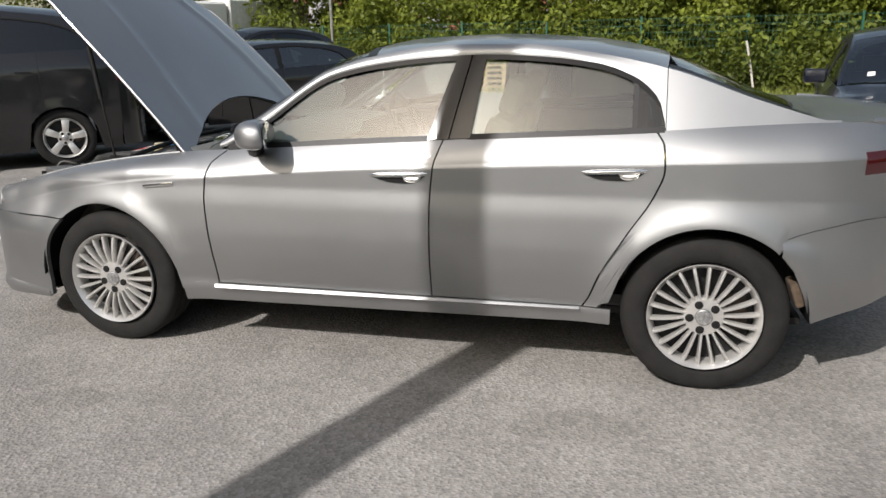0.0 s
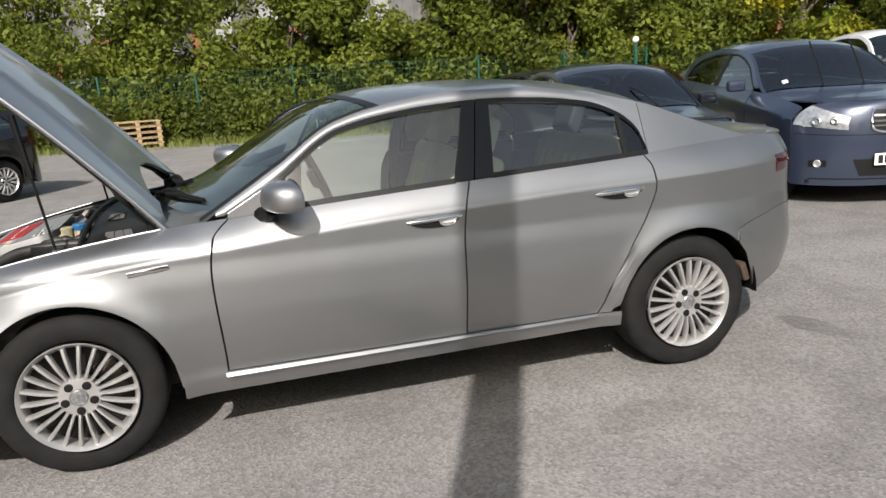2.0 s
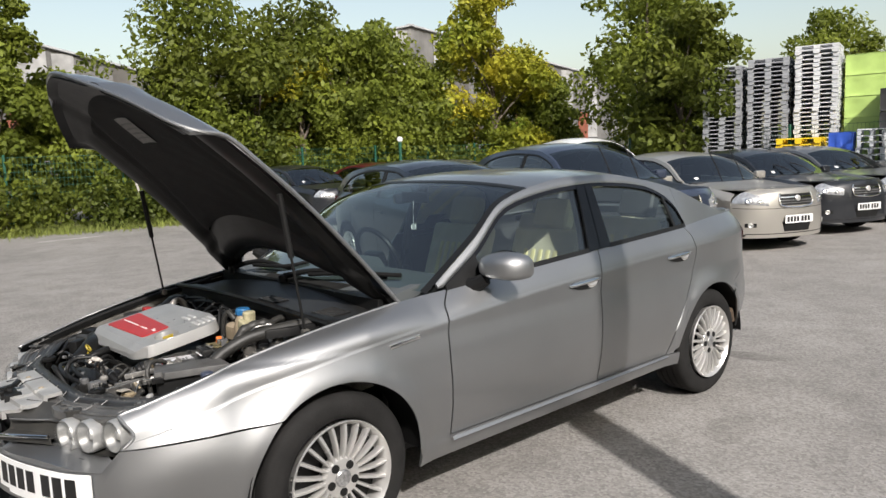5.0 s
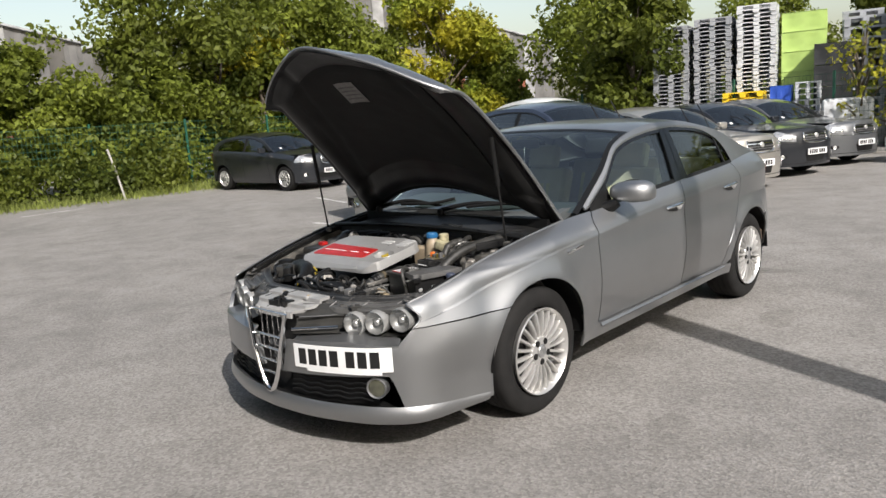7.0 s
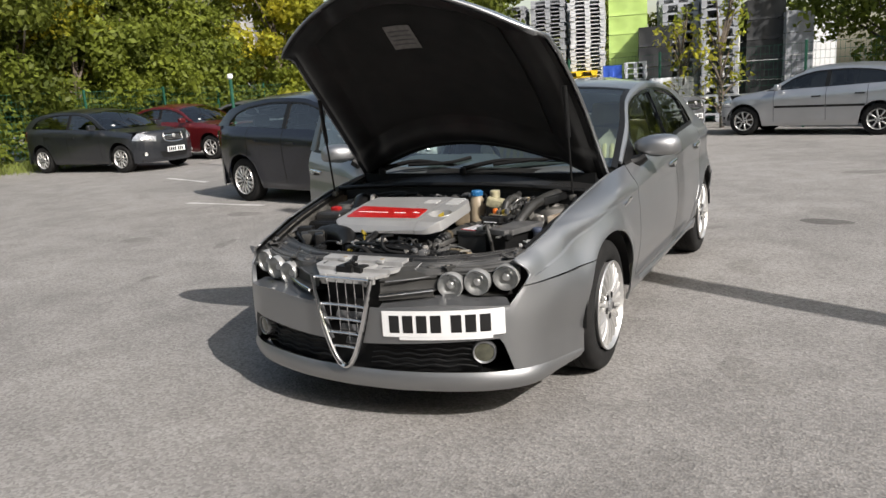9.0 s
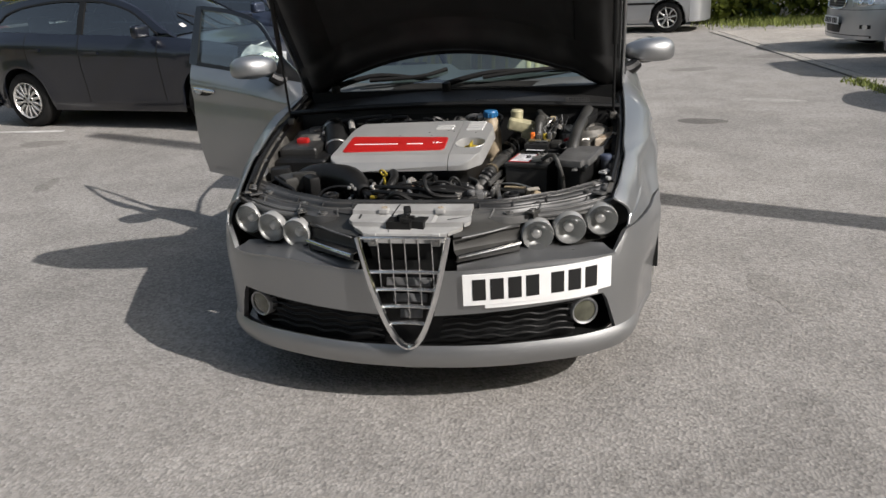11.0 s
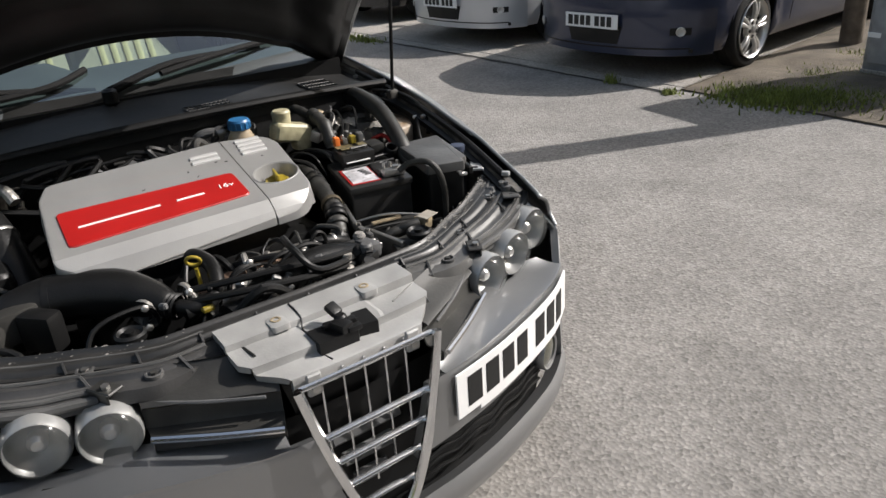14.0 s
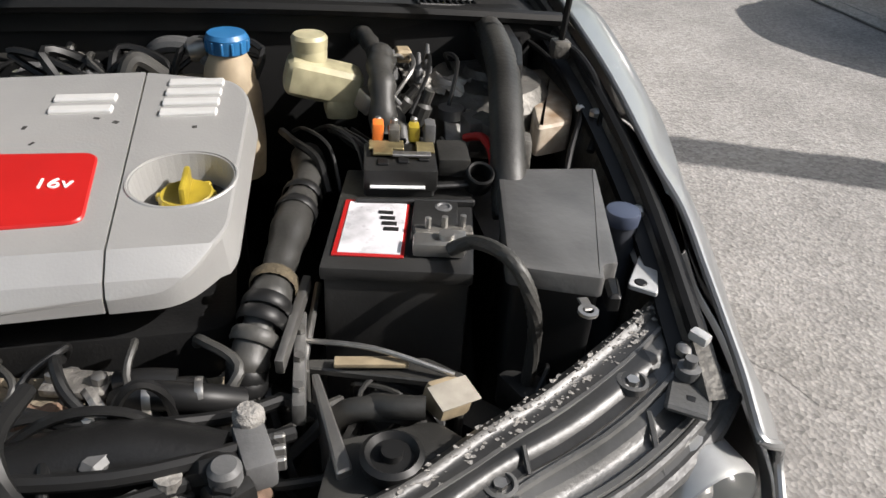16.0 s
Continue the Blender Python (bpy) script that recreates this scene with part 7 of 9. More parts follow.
    hole = [(-2.226, 0.066), (-2.232, -0.030), (-2.222, -0.034), (-2.226, -0.068), (-2.284, -0.060), (-2.276, -0.020), (-2.286, -0.014), (-2.284, 0.068)]
    part("latch_recess", prism(hole, 0.64, 0.6935, 0, 1), SEAL, la)
    b = box(0.040, 0.030, 0.020, (-2.266, 0.010, 0.702), 0.007, 2, Matrix.Rotation(0.25, 4, "Z"))
    box(0.018, 0.066, 0.012, (-2.250, 0.006, 0.700), 0.005, 2, Matrix.Rotation(-0.2, 4, "Z"), bm=b)
    box(0.016, 0.030, 0.012, (-2.282, -0.008, 0.698), 0.004, 2, bm=b)
    part("latch_body", b, SEAL, la)
    b = box(0.030, 0.026, 0.014, (-2.226, 0.004, 0.718), 0.006, 2, Matrix.Rotation(0.3, 4, "Z") @ Matrix.Rotation(-0.5, 4, "Y"))
    lathe([(0.012, -0.004), (0.013, 0.004), (0.009, 0.008), (0, 0.008)], 14, Matrix.Translation((-2.248, 0.002, 0.708)), bm=b)
    part("latch_lever", b, BLACKP, la)


build_engine(main_car)

# ---- ground ----
def asphalt(name, base, dark):
    """Worn asphalt: coarse stones, fine grain, large stains and hair cracks."""
    m = bpy.data.materials.new(name)
    m.use_nodes = True
    n, l = m.node_tree.nodes, m.node_tree.links
    b = n["Principled BSDF"]
    b.inputs["Specular IOR Level"].default_value = 0.35
    tc = n.new("ShaderNodeTexCoord")

    def noise_at(scale, detail=4, dist=0.0):
        q = n.new("ShaderNodeTexNoise")
        q.inputs["Scale"].default_value, q.inputs["Detail"].default_value, q.inputs["Distortion"].default_value = scale, detail, dist
        l.new(tc.outputs["Object"], q.inputs["Vector"])
        return q.outputs["Fac"]

    def ramp(src, p0, c0, p1, c1):
        r = n.new("ShaderNodeValToRGB")
        r.color_ramp.elements[0].position, r.color_ramp.elements[0].color = p0, (*c0, 1)
        r.color_ramp.elements[1].position, r.color_ramp.elements[1].color = p1, (*c1, 1)
        l.new(src, r.inputs[0])
        return r.outputs[0]

    def times(a, c, kind="MULTIPLY"):
        x = n.new("ShaderNodeMix")
        x.data_type, x.blend_type = "RGBA", kind
        x.inputs["Factor"].default_value = 1.0
        l.new(a, x.inputs["A"])
        l.new(c, x.inputs["B"])
        return x.outputs["Result"]
    vor = n.new("ShaderNodeTexVoronoi")
    vor.inputs["Scale"].default_value = 74
    l.new(tc.outputs["Object"], vor.inputs["Vector"])
    stones = ramp(vor.outputs["Color"], 0.10, (0.72, 0.71, 0.70), 0.92, (1.25, 1.24, 1.225))
    col = ramp(noise_at(0.45, 7, 0.6), 0.34, dark, 0.62, base)
    col = times(col, stones)
    col = times(col, ramp(noise_at(2.6, 6, 0.4), 0.30, (0.85, 0.845, 0.84), 0.64, (1.06, 1.055, 1.05)))
    col = times(col, ramp(noise_at(420, 2), 0.30, (0.90, 0.90, 0.90), 0.70, (1.09, 1.09, 1.09)))
    spots = n.new("ShaderNodeTexVoronoi")
    spots.inputs["Scale"].default_value = 0.42
    l.new(tc.outputs["Object"], spots.inputs["Vector"])
    wob = n.new("ShaderNodeMath")
    wob.operation = "MULTIPLY_ADD"
    l.new(noise_at(5, 4), wob.inputs[0])
    wob.inputs[1].default_value = 0.28
    l.new(spots.outputs["Distance"], wob.inputs[2])
    col = times(col, ramp(wob.outputs[0], 0.15, (0.84, 0.835, 0.83), 0.30, (1, 1, 1)))
    crack = n.new("ShaderNodeTexVoronoi")
    crack.feature = "DISTANCE_TO_EDGE"
    crack.inputs["Scale"].default_value = 0.33
    vm = n.new("ShaderNodeVectorMath")
    nz = n.new("ShaderNodeTexNoise")
    nz.inputs["Scale"].default_value, nz.inputs["Detail"].default_value = 1.6, 8
    l.new(tc.outputs["Object"], nz.inputs["Vector"])
    l.new(tc.outputs["Object"], vm.inputs[0])
    l.new(nz.outputs["Color"], vm.inputs[1])
    l.new(vm.outputs[0], crack.inputs["Vector"])
    line = ramp(crack.outputs["Distance"], 0.0005, (0.93, 0.93, 0.92), 0.004, (1, 1, 1))
    col = times(col, line)
    l.new(col, b.inputs["Base Color"])
    b.inputs["Roughness"].default_value = 0.88
    bp = n.new("ShaderNodeBump")
    bp.inputs["Strength"].default_value, bp.inputs["Distance"].default_value = 0.52, 0.007
    l.new(vor.outputs["Distance"], bp.inputs["Height"])
    l.new(bp.outputs[0], b.inputs["Normal"])
    return m


ASPHALT = asphalt("worn_asphalt", (0.256, 0.246, 0.233), (0.208, 0.200, 0.189))
tagged(part("ground", sheet(lambda a, b: (lerp(-150, 150, a), lerp(-150, 150, b), 0.0), 4, 4, 0), ASPHALT), kind="structure")


def patch(seed, name, label, at, rx, ry, material, turn=0.0, lift=0.0014, rough=0.25):
    """A flat worn patch with a ragged outline, a hair above the ground."""
    r = random.Random(seed)
    n = 26
    ph = [r.uniform(0, 6.28) for _ in range(4)]
    v = [(0, 0, 0)]
    for k in range(n):
        a = 2 * math.pi * k / n
        q = 1 + rough * (0.5 * math.sin(2 * a + ph[0]) + 0.35 * math.sin(3 * a + ph[1]) + 0.3 * math.sin(5 * a + ph[2]) + 0.2 * math.sin(9 * a + ph[3]))
        v.append((rx * q * math.cos(a), ry * q * math.sin(a), 0))
    f = [(0, 1 + k, 1 + (k + 1) % n) for k in range(n)]
    ob = part(name, (v, f), material, m=pose(at[0], at[1], lift, 0, 0, turn), smooth=0)
    return tagged(ob, label, "stain", kind="structure")


LAMPIN = mat("lamp_interior", (0.50, 0.51, 0.52), 0.12, 0.55, scale=24, var=0.35, coat=1.0)
HATCH = dict(
    crease=[(-2.1, 0.66), (-1.4, 0.80), (0, 0.86), (1.3, 0.92), (2.05, 0.95)],
    belt=[(-2.1, 0.70), (-1.6, 0.86), (-1.0, 0.95), (-0.6, 0.98), (0.4, 1.02), (1.3, 1.06), (2.05, 1.08)],
    foot=[(-2.05, 0.50), (-1.7, 0.68), (-1.0, 0.75), (-0.6, 0.78), (0.3, 0.80), (1.3, 0.77), (1.85, 0.70), (2.05, 0.60)],
    rail=[(-1.0, 0.90), (-0.85, 0.98), (-0.3, 1.30), (0.1, 1.40), (0.6, 1.42), (1.2, 1.38), (1.6, 1.30), (1.85, 1.10), (1.95, 1.0)],
    centre=[(-2.1, 0.72), (-1.6, 0.90), (-1.05, 0.99), (-0.25, 1.40), (0.1, 1.47), (0.6, 1.49), (1.3, 1.45), (1.65, 1.38), (1.95, 1.10), (2.05, 1.05)],
    win=[(-0.7, 1.0), (-0.3, 1.25), (0.1, 1.35), (0.6, 1.37), (1.1, 1.33), (1.4, 1.25), (1.55, 1.12)], rs=(1.65, 1.93))
SALOON = dict(
    crease=[(-2.25, 0.66), (-1.4, 0.80), (0, 0.86), (1.3, 0.91), (2.25, 0.93)],
    belt=[(-2.25, 0.70), (-1.7, 0.84), (-1.0, 0.93), (-0.6, 0.96), (0.4, 1.0), (1.2, 1.04), (1.8, 1.06), (2.25, 1.05)],
    foot=[(-2.2, 0.50), (-1.8, 0.68), (-1.0, 0.76), (-0.6, 0.79), (0.3, 0.81), (1.2, 0.79), (1.8, 0.72), (2.2, 0.55)],
    rail=[(-0.95, 0.88), (-0.8, 0.96), (-0.3, 1.26), (0.1, 1.36), (0.5, 1.38), (0.9, 1.34), (1.3, 1.22), (1.65, 1.08), (1.8, 1.0)],
    centre=[(-2.25, 0.72), (-1.7, 0.88), (-1.0, 0.97), (-0.3, 1.36), (0.1, 1.43), (0.5, 1.45), (0.95, 1.40), (1.65, 1.10), (1.9, 1.08), (2.25, 1.06)],
    win=[(-0.7, 0.98), (-0.3, 1.21), (0.1, 1.31), (0.5, 1.33), (0.9, 1.28), (1.15, 1.17), (1.25, 1.08)], rs=(1.0, 1.65))


def plan_of(L, W):
    f, r, w = -L / 2, L / 2, W / 2
    return [(f, 0.0), (f + 0.015, 0.2), (f + 0.06, 0.42), (f + 0.15, 0.62), (f + 0.30, w - 0.12), (f + 0.50, w - 0.03), (f + 0.8, w - 0.005), (0, w), (r - 0.7, w - 0.01), (r - 0.4, w - 0.05), (r - 0.17, w - 0.16), (r - 0.06, 0.5), (r - 0.015, 0.25), (r, 0.0)]


def other_car(name, label, shape, L, W, H, wheelbase, colour, at, yaw, spokes=10, rim=0.205, tyre=0.31, style="multi", plate=True, dark=False, bars=True, wipers=False, group="parked cars", rear=False):
    """A parked car; its nose points to -x before it is turned."""
    base = 4.1 if shape is HATCH else 4.5
    kx, ky, kz = L / base, W / 1.74, H / (1.49 if shape is HATCH else 1.45)
    fit_pts = lambda pts, kv: [(x * kx, v * kv) for x, v in pts]
    B = Body(plan_of(L, W), fit_pts(shape["crease"], kz), fit_pts(shape["belt"], kz), None, fit_pts(shape["foot"], ky), fit_pts(shape["rail"], kz), fit_pts(shape["centre"], kz), (-wheelbase / 2 - 0.04, wheelbase / 2 - 0.04), arch=tyre + 0.045, lean=0.42)
    win = curve(fit_pts(shape["win"], kz))
    w0, w1 = shape["win"][0][0] * kx, shape["win"][-1][0] * kx
    car = thing(name, label, "car", group, pose(at[0], at[1], 0, 0, 0, yaw))
    P = colour
    f, r = -L / 2, L / 2
    gl = DARKGLASS if dark else GLASS
    Sf, Sr = B.length(f + 0.42), B.length(r - 0.35)
    flank = B.region(const(f + 0.42), const(r - 0.35), lambda x: B.arched(x, 0.20), lambda x: B.belt(x), 70, 14)
    pair("flank", flank, P, car)

    def nose(a, b):
        q = 2 * a - 1
        x = B.along(Sf * abs(q))
        px, py = B.flat(x, 0.012 + 0.035 * b ** 3 - 0.015 * math.sin(math.pi * b))
        v = q * 0.985
        end = Vector(B.top(f + 0.07 + 0.20 * v * v, v)) + Vector((-0.004, 0, -0.010))
        p = Vector((px, math.copysign(py, q), lerp(0.20, end.z, b)))
        t = max(0.0, (b - 0.72) / 0.28) ** 2
        return p.lerp(end, t)
    part("front_bumper", sheet(nose, 36, 16, 0.015, ref=CAR_MID), P, car)

    def skin(q, b, out):
        """A point of the nose at q across (-1 to 1) and b up, moved outward."""
        a = (q + 1) / 2
        p = Vector(nose(a, b))
        u = Vector(nose(min(1, a + 0.01), b)) - Vector(nose(max(0, a - 0.01), b))
        v = Vector(nose(a, min(1, b + 0.02))) - Vector(nose(a, max(0, b - 0.02)))
        n = u.cross(v).normalized()
        if n.dot(p - Vector((p.x + 1.0, p.y * 0.3, 0.6))) < 0:
            n = -n
        return tuple(p + n * out)

    def tail(a, b):
        q = 2 * a - 1
        x = B.along(lerp(B.arc_s[-1], Sr, abs(q)))
        px, py = B.flat(x, 0.01 + 0.04 * b ** 2)
        return px, -math.copysign(py, q), lerp(0.22, B.belt(x), b)
    part("tail_panel", sheet(tail, 30, 10, 0.015, ref=CAR_MID), P, car)
    cowl = -1.05 * kx
    part("bonnet", sheet(lambda a, b: (lambda v: B.top(lerp(f + 0.07 + 0.20 * v * v, cowl + 0.14 * v * v, a), v))(2 * b - 1), 20, 22, 0.015), P, car)
    xt = shape["centre"][3][0] * kx
    part("windscreen", sheet(lambda a, b: (lambda v: B.top(lerp(cowl + 0.03 + 0.16 * v * v, xt + 0.05 * v * v, a), v * 0.97))(2 * b - 1), 12, 16, 0), gl if not dark else GLASS, car)
    r0, r1 = shape["rs"][0] * kx, shape["rs"][1] * kx
    part("roof_panel", sheet(lambda a, b: (lambda v: B.top(lerp(xt + 0.01 + 0.05 * v * v, r0, a), v))(2 * b - 1), 18, 16, 0.01), P, car)
    part("rear_screen", sheet(lambda a, b: B.top(lerp(r0 + 0.01, r1, a), (2 * b - 1) * 0.9), 10, 12, 0), gl, car)
    for s in (-1, 1):
        part("rear_screen_frame", sheet(lambda a, b: B.top(lerp(r0, r1 + 0.03, a), s * lerp(0.9, 1.0, b)), 10, 2, 0.005), P, car)
        part("windscreen_pillar", sheet(lambda a, b: B.top(lerp(cowl + 0.15, xt + 0.06, a), s * lerp(0.955, 1.0, b), 0.002), 10, 2, 0.005), P, car)
    if r1 + 0.05 < r - 0.1:
        part("boot_lid", sheet(lambda a, b: (lambda v: B.top(lerp(r1 + 0.01, r - 0.05 - 0.14 * abs(v) ** 3, a), v))(2 * b - 1), 12, 16, 0.012), P, car)
    pair("roof_rail", B.region(const(w0 - 0.1), const(w1), lambda x: win(x) + 0.002, lambda x: max(B.rail(x), win(x) + 0.02), 36, 4, f=lambda x, z: B.glass_side(x, z, 0.0), lip=0.015), P, car)
    pair("rear_pillar", B.region(const(w1), const(r1 + 0.1), lambda x: B.belt(x) - 0.004, lambda x: max(B.rail(x), B.belt(x) + 0.005), 14, 8, f=lambda x, z: B.glass_side(x, z, 0.0), lip=0.015), P, car)
    mid = 0.30 * kx
    for x0, x1 in ((w0, mid - 0.03), (mid + 0.03, w1)):
        pair("window_pane", B.region(const(x0), const(x1), lambda x: B.belt(x), lambda x: max(win(x), B.belt(x) + 0.004), 14, 8, f=lambda x, z: B.glass_side(x, z, -0.008), lip=0), gl, car)
        pair("window_trim", B.region(const(x0), const(x1), lambda x: win(x) - 0.018, lambda x: win(x) + 0.003, 18, 1, f=lambda x, z: B.glass_side(x, z, 0.003), lip=0.01), SEAL, car)
    pair("door_pillar", B.region(const(mid - 0.04), const(mid + 0.04), lambda x: B.belt(x), lambda x: win(x), 2, 8, f=lambda x, z: B.glass_side(x, z, 0.002), lip=0.01), SEAL, car)
    for xg in (-0.72 * kx, mid, 1.05 * kx):
        pair("door_gap", B.region(const(xg - 0.004), const(xg + 0.004), lambda x: max(0.30, B.arched(x, 0.3)), lambda x: B.belt(x) - 0.005, 1, 14, f=lambda x, z: (B.side(x, z)[0], B.side(x, z)[1] - 0.0025, z), lip=0.004), SEAL, car)
    if not bars:
        for x0, x1 in ((-0.70 * kx, mid - 0.01), (mid + 0.01, 1.02 * kx)):
            pair("side_moulding", B.region(const(x0), const(x1), const(0.575), const(0.620), 14, 3, f=lambda x, z: (B.side(x, z)[0], B.side(x, z)[1] - 0.010, z), lip=0.012), SEAL, car)
    for xh in (0.12 * kx, 0.92 * kx):
        pair("door_handle", B.region(const(xh - 0.09), const(xh + 0.09), const(B.crease(xh) - 0.05), const(B.crease(xh) - 0.025), 6, 3, f=lambda x, z: (B.side(x, z)[0], B.side(x, z)[1] - 0.02, z), lip=0.02), P if bars else SEAL, car)
    for s in (-1, 1):
        b = box(0.10, 0.20, 0.13, (-0.62 * kx, s * (W / 2 + 0.06), B.belt(-0.62 * kx) + 0.06), 0.04, 3)
        part("door_mirror", b, P, car)

        h = new("head_lamp")
        h.parent = car
        h["label"] = "clear head lamp"
        part("lamp_body", sheet(lambda a, b, s=s: skin(s * lerp(0.47, 0.985, a), lerp(lerp(0.665, 0.74, a), lerp(0.80, 0.925, a), b), 0.006 + 0.010 * math.sin(math.pi * a) * math.sin(math.pi * b)), 14, 6, 0.03, ref=CAR_MID), LAMPIN, h)
        for q, rr in ((0.60, 0.036), (0.76, 0.042)):
            c0 = Vector(skin(s * q, 0.765, 0.008))
            part("reflector_bowl", lathe([(rr * 1.15, 0.004), (rr, 0.010), (rr * 0.7, 0.012), (rr * 0.35, 0.006), (0, 0.004)], 18, look(c0, c0 + (Vector(skin(s * q, 0.765, -0.1)) - c0))), CHROME, h)

        def tl(a, b, s=s):
            st = lerp(Sr - 0.03, Sr + 0.26, a)
            x = B.along(st)
            z = lerp(0.78 * kz, 1.0 * kz, b)
            px, py = B.flat(x, B.inset(x, z) * 0.5 - 0.004)
            return px, s * py, z
        part("tail_lamp", sheet(tl, 8, 5, 0.02, ref=CAR_MID), REDLENS, car, "red tail lamp")
        c0 = Vector(skin(s * 0.72, 0.27, 0.004))
        part("fog_lamp", lathe([(0.036, -0.02), (0.036, 0.008), (0.031, 0.010), (0.02, 0.004), (0, 0.003)], 20, look(c0, Vector(skin(s * 0.72, 0.27, -0.1)))), ALLOY, car)
        part("fog_recess", sheet(lambda a, b, s=s: skin(s * lerp(0.64, 0.80, a), lerp(0.23, 0.31, b), 0.003), 8, 4, 0.01, ref=CAR_MID), SEAL, car)
    wg = 0.34 if shape is SALOON else 0.30
    part("grille", sheet(lambda a, b: skin((2 * a - 1) * wg * lerp(0.80, 1.0, b), lerp(0.66, 0.86, b), 0.004), 16, 6, 0.01, ref=CAR_MID), SEAL, car)
    for k in range(3):
        part("grille_bar", sheet(lambda a, b: skin((2 * a - 1) * wg * 0.93, 0.70 + 0.05 * k + 0.018 * b, 0.010), 16, 2, 0.006, ref=CAR_MID), GREYP if k < 2 else CHROME, car)
    part("grille_frame", tube([skin(q * wg * w, bz, 0.010) for q, w, bz in ((-1, 1.0, 0.87), (-1, 0.92, 0.74), (-0.9, 0.85, 0.65), (0, 1, 0.615), (0.9, 0.85, 0.65), (1, 0.92, 0.74), (1, 1.0, 0.87))], 0.012, 6, 4), CHROME, car)
    part("grille_badge", lathe([(0.045, 0), (0.045, 0.008), (0.035, 0.014), (0, 0.016)], 20, look(skin(0, 0.79, 0.012), skin(0, 0.79, -0.1))), ALLOY, car)
    part("lower_grille", sheet(lambda a, b: skin((2 * a - 1) * (0.27 if shape is SALOON else 0.42) * lerp(0.85, 1.0, b), lerp(0.12, 0.32, b), 0.004), 18, 4, 0.01, ref=CAR_MID), SEAL, car)
    part("chin_line", sheet(lambda a, b: skin((2 * a - 1) * 0.80, 0.075 + 0.016 * b, 0.002), 30, 1, 0.004, ref=CAR_MID), SEAL, car)
    part("bumper_line", sheet(lambda a, b: skin((2 * a - 1) * 0.97, 0.60 + 0.010 * b + 0.03 * abs(2 * a - 1) ** 3, 0.002), 30, 1, 0.004, ref=CAR_MID), SEAL, car)
    part("tax_disc", sheet(lambda a, b: B.top(cowl + 0.22 + 0.06 * a, 0.62 + 0.08 * b, 0.004), 2, 2, 0.001), mat("pale_paper", (0.6, 0.6, 0.58), 0.7), car)
    if plate:
        plate_bars(car, "number_plate", 0.52, 0.112, Matrix.Translation((f - 0.020, 0, 0.455)) @ Matrix.Rotation(radians(-90), 4, "Z"))
    for ax in B.axles:
        for s in (-1, 1):
            wheel(car, ax, s * (W / 2 - 0.045), tyre, rim, spokes, style, 0.20, turn=0.2)
        pair("wheel_arch_liner", sheet(lambda a, b: (ax + (B.arch + 0.01) * math.cos(math.pi * a), lerp(-W / 2 + 0.03, -W / 2 + 0.35, b), 0.325 + (B.arch + 0.01) * math.sin(math.pi * a)), 16, 2, 0), SEAL, car)
    part("underbody", box(L - 0.5, W - 0.30, 0.03, (0, 0, 0.24)), SEAL, car)
    part("engine_block", box(0.9, W - 0.75, 0.35, (f + 0.85, 0, 0.50)), SEAL, car)
    part("cabin_floor", box(L * 0.6, W - 0.3, 0.05, (0.2, 0, 0.34)), DARKTRIM, car)
    part("dashboard", box(0.5, W - 0.36, 0.22, (-0.78 * kx, 0, 0.86 * kz), 0.06), DARKTRIM, car)
    for sx, sy in ((0.05, -0.36), (0.05, 0.36), (0.95, -0.36), (0.95, 0.36)):
        sb = new("seat")
        sb.parent = car
        sb.matrix_basis = pose(sx * kx, sy, 0.36)
        part("cushion", box(0.5, 0.50, 0.16, (0, 0, 0.08), 0.04), DARKTRIM, sb)
        part("backrest", box(0.13, 0.48, 0.58, (0.28, 0, 0.40), 0.05, 2, Matrix.Rotation(radians(15), 4, "Y")), DARKTRIM, sb)
        part("headrest", box(0.08, 0.26, 0.17, (0.37, 0, 0.76), 0.03), DARKTRIM, sb)
    for k in (-0.30, 0.25):
        rise = 0.30 if wipers else 0.02
        p0 = Vector(B.top(cowl + 0.05, k))
        p1 = Vector(B.top(cowl + 0.40, k + 0.25 if not wipers else k + 0.1)) + Vector((-0.12 if wipers else 0, 0, rise))
        part("wiper", tube([p0, (p0 + p1) / 2 + Vector((0, 0, 0.03)), p1], 0.009, 6, 4), SEAL, car)
    return car


NAVY = paint("navy_paint", (0.008, 0.010, 0.018), 0.2, 0.3)
BLUEGREY = paint("blue_grey_paint", (0.040, 0.052, 0.085), 0.4, 0.3)
CHAMPAGNE = paint("champagne_paint", (0.42, 0.40, 0.36), 0.6, 0.32)
CHARCOAL = paint("charcoal_paint", (0.020, 0.022, 0.026), 0.3, 0.3)
BLACKCAR = paint("black_paint", (0.006, 0.006, 0.007), 0.0, 0.25)
WINE = paint("wine_red_paint", (0.10, 0.008, 0.010), 0.3, 0.3)
LIGHTSILVER = paint("light_silver_paint", (0.44, 0.45, 0.465), 0.75, 0.36)
STEELBLUE = paint("steel_blue_paint", (0.026, 0.034, 0.068), 0.4, 0.3)



# ---- the yard's edges: fence, bushes, trees ----
def leafy(name, color, second, island):
    """Leaf surface that lets part of the light through."""
    m = mat(name, color, 0.55, scale=0.45, second=second, island=island, spec=0.25)
    n, l = m.node_tree.nodes, m.node_tree.links
    b = n["Principled BSDF"]
    tr, mx = n.new("ShaderNodeBsdfTranslucent"), n.new("ShaderNodeMixShader")
    l.new(b.inputs["Base Color"].links[0].from_socket, tr.inputs[0])
    mx.inputs[0].default_value = 0.47
    l.new(b.outputs[0], mx.inputs[1])
    l.new(tr.outputs[0], mx.inputs[2])
    l.new(mx.outputs[0], n["Material Output"].inputs[0])
    return m


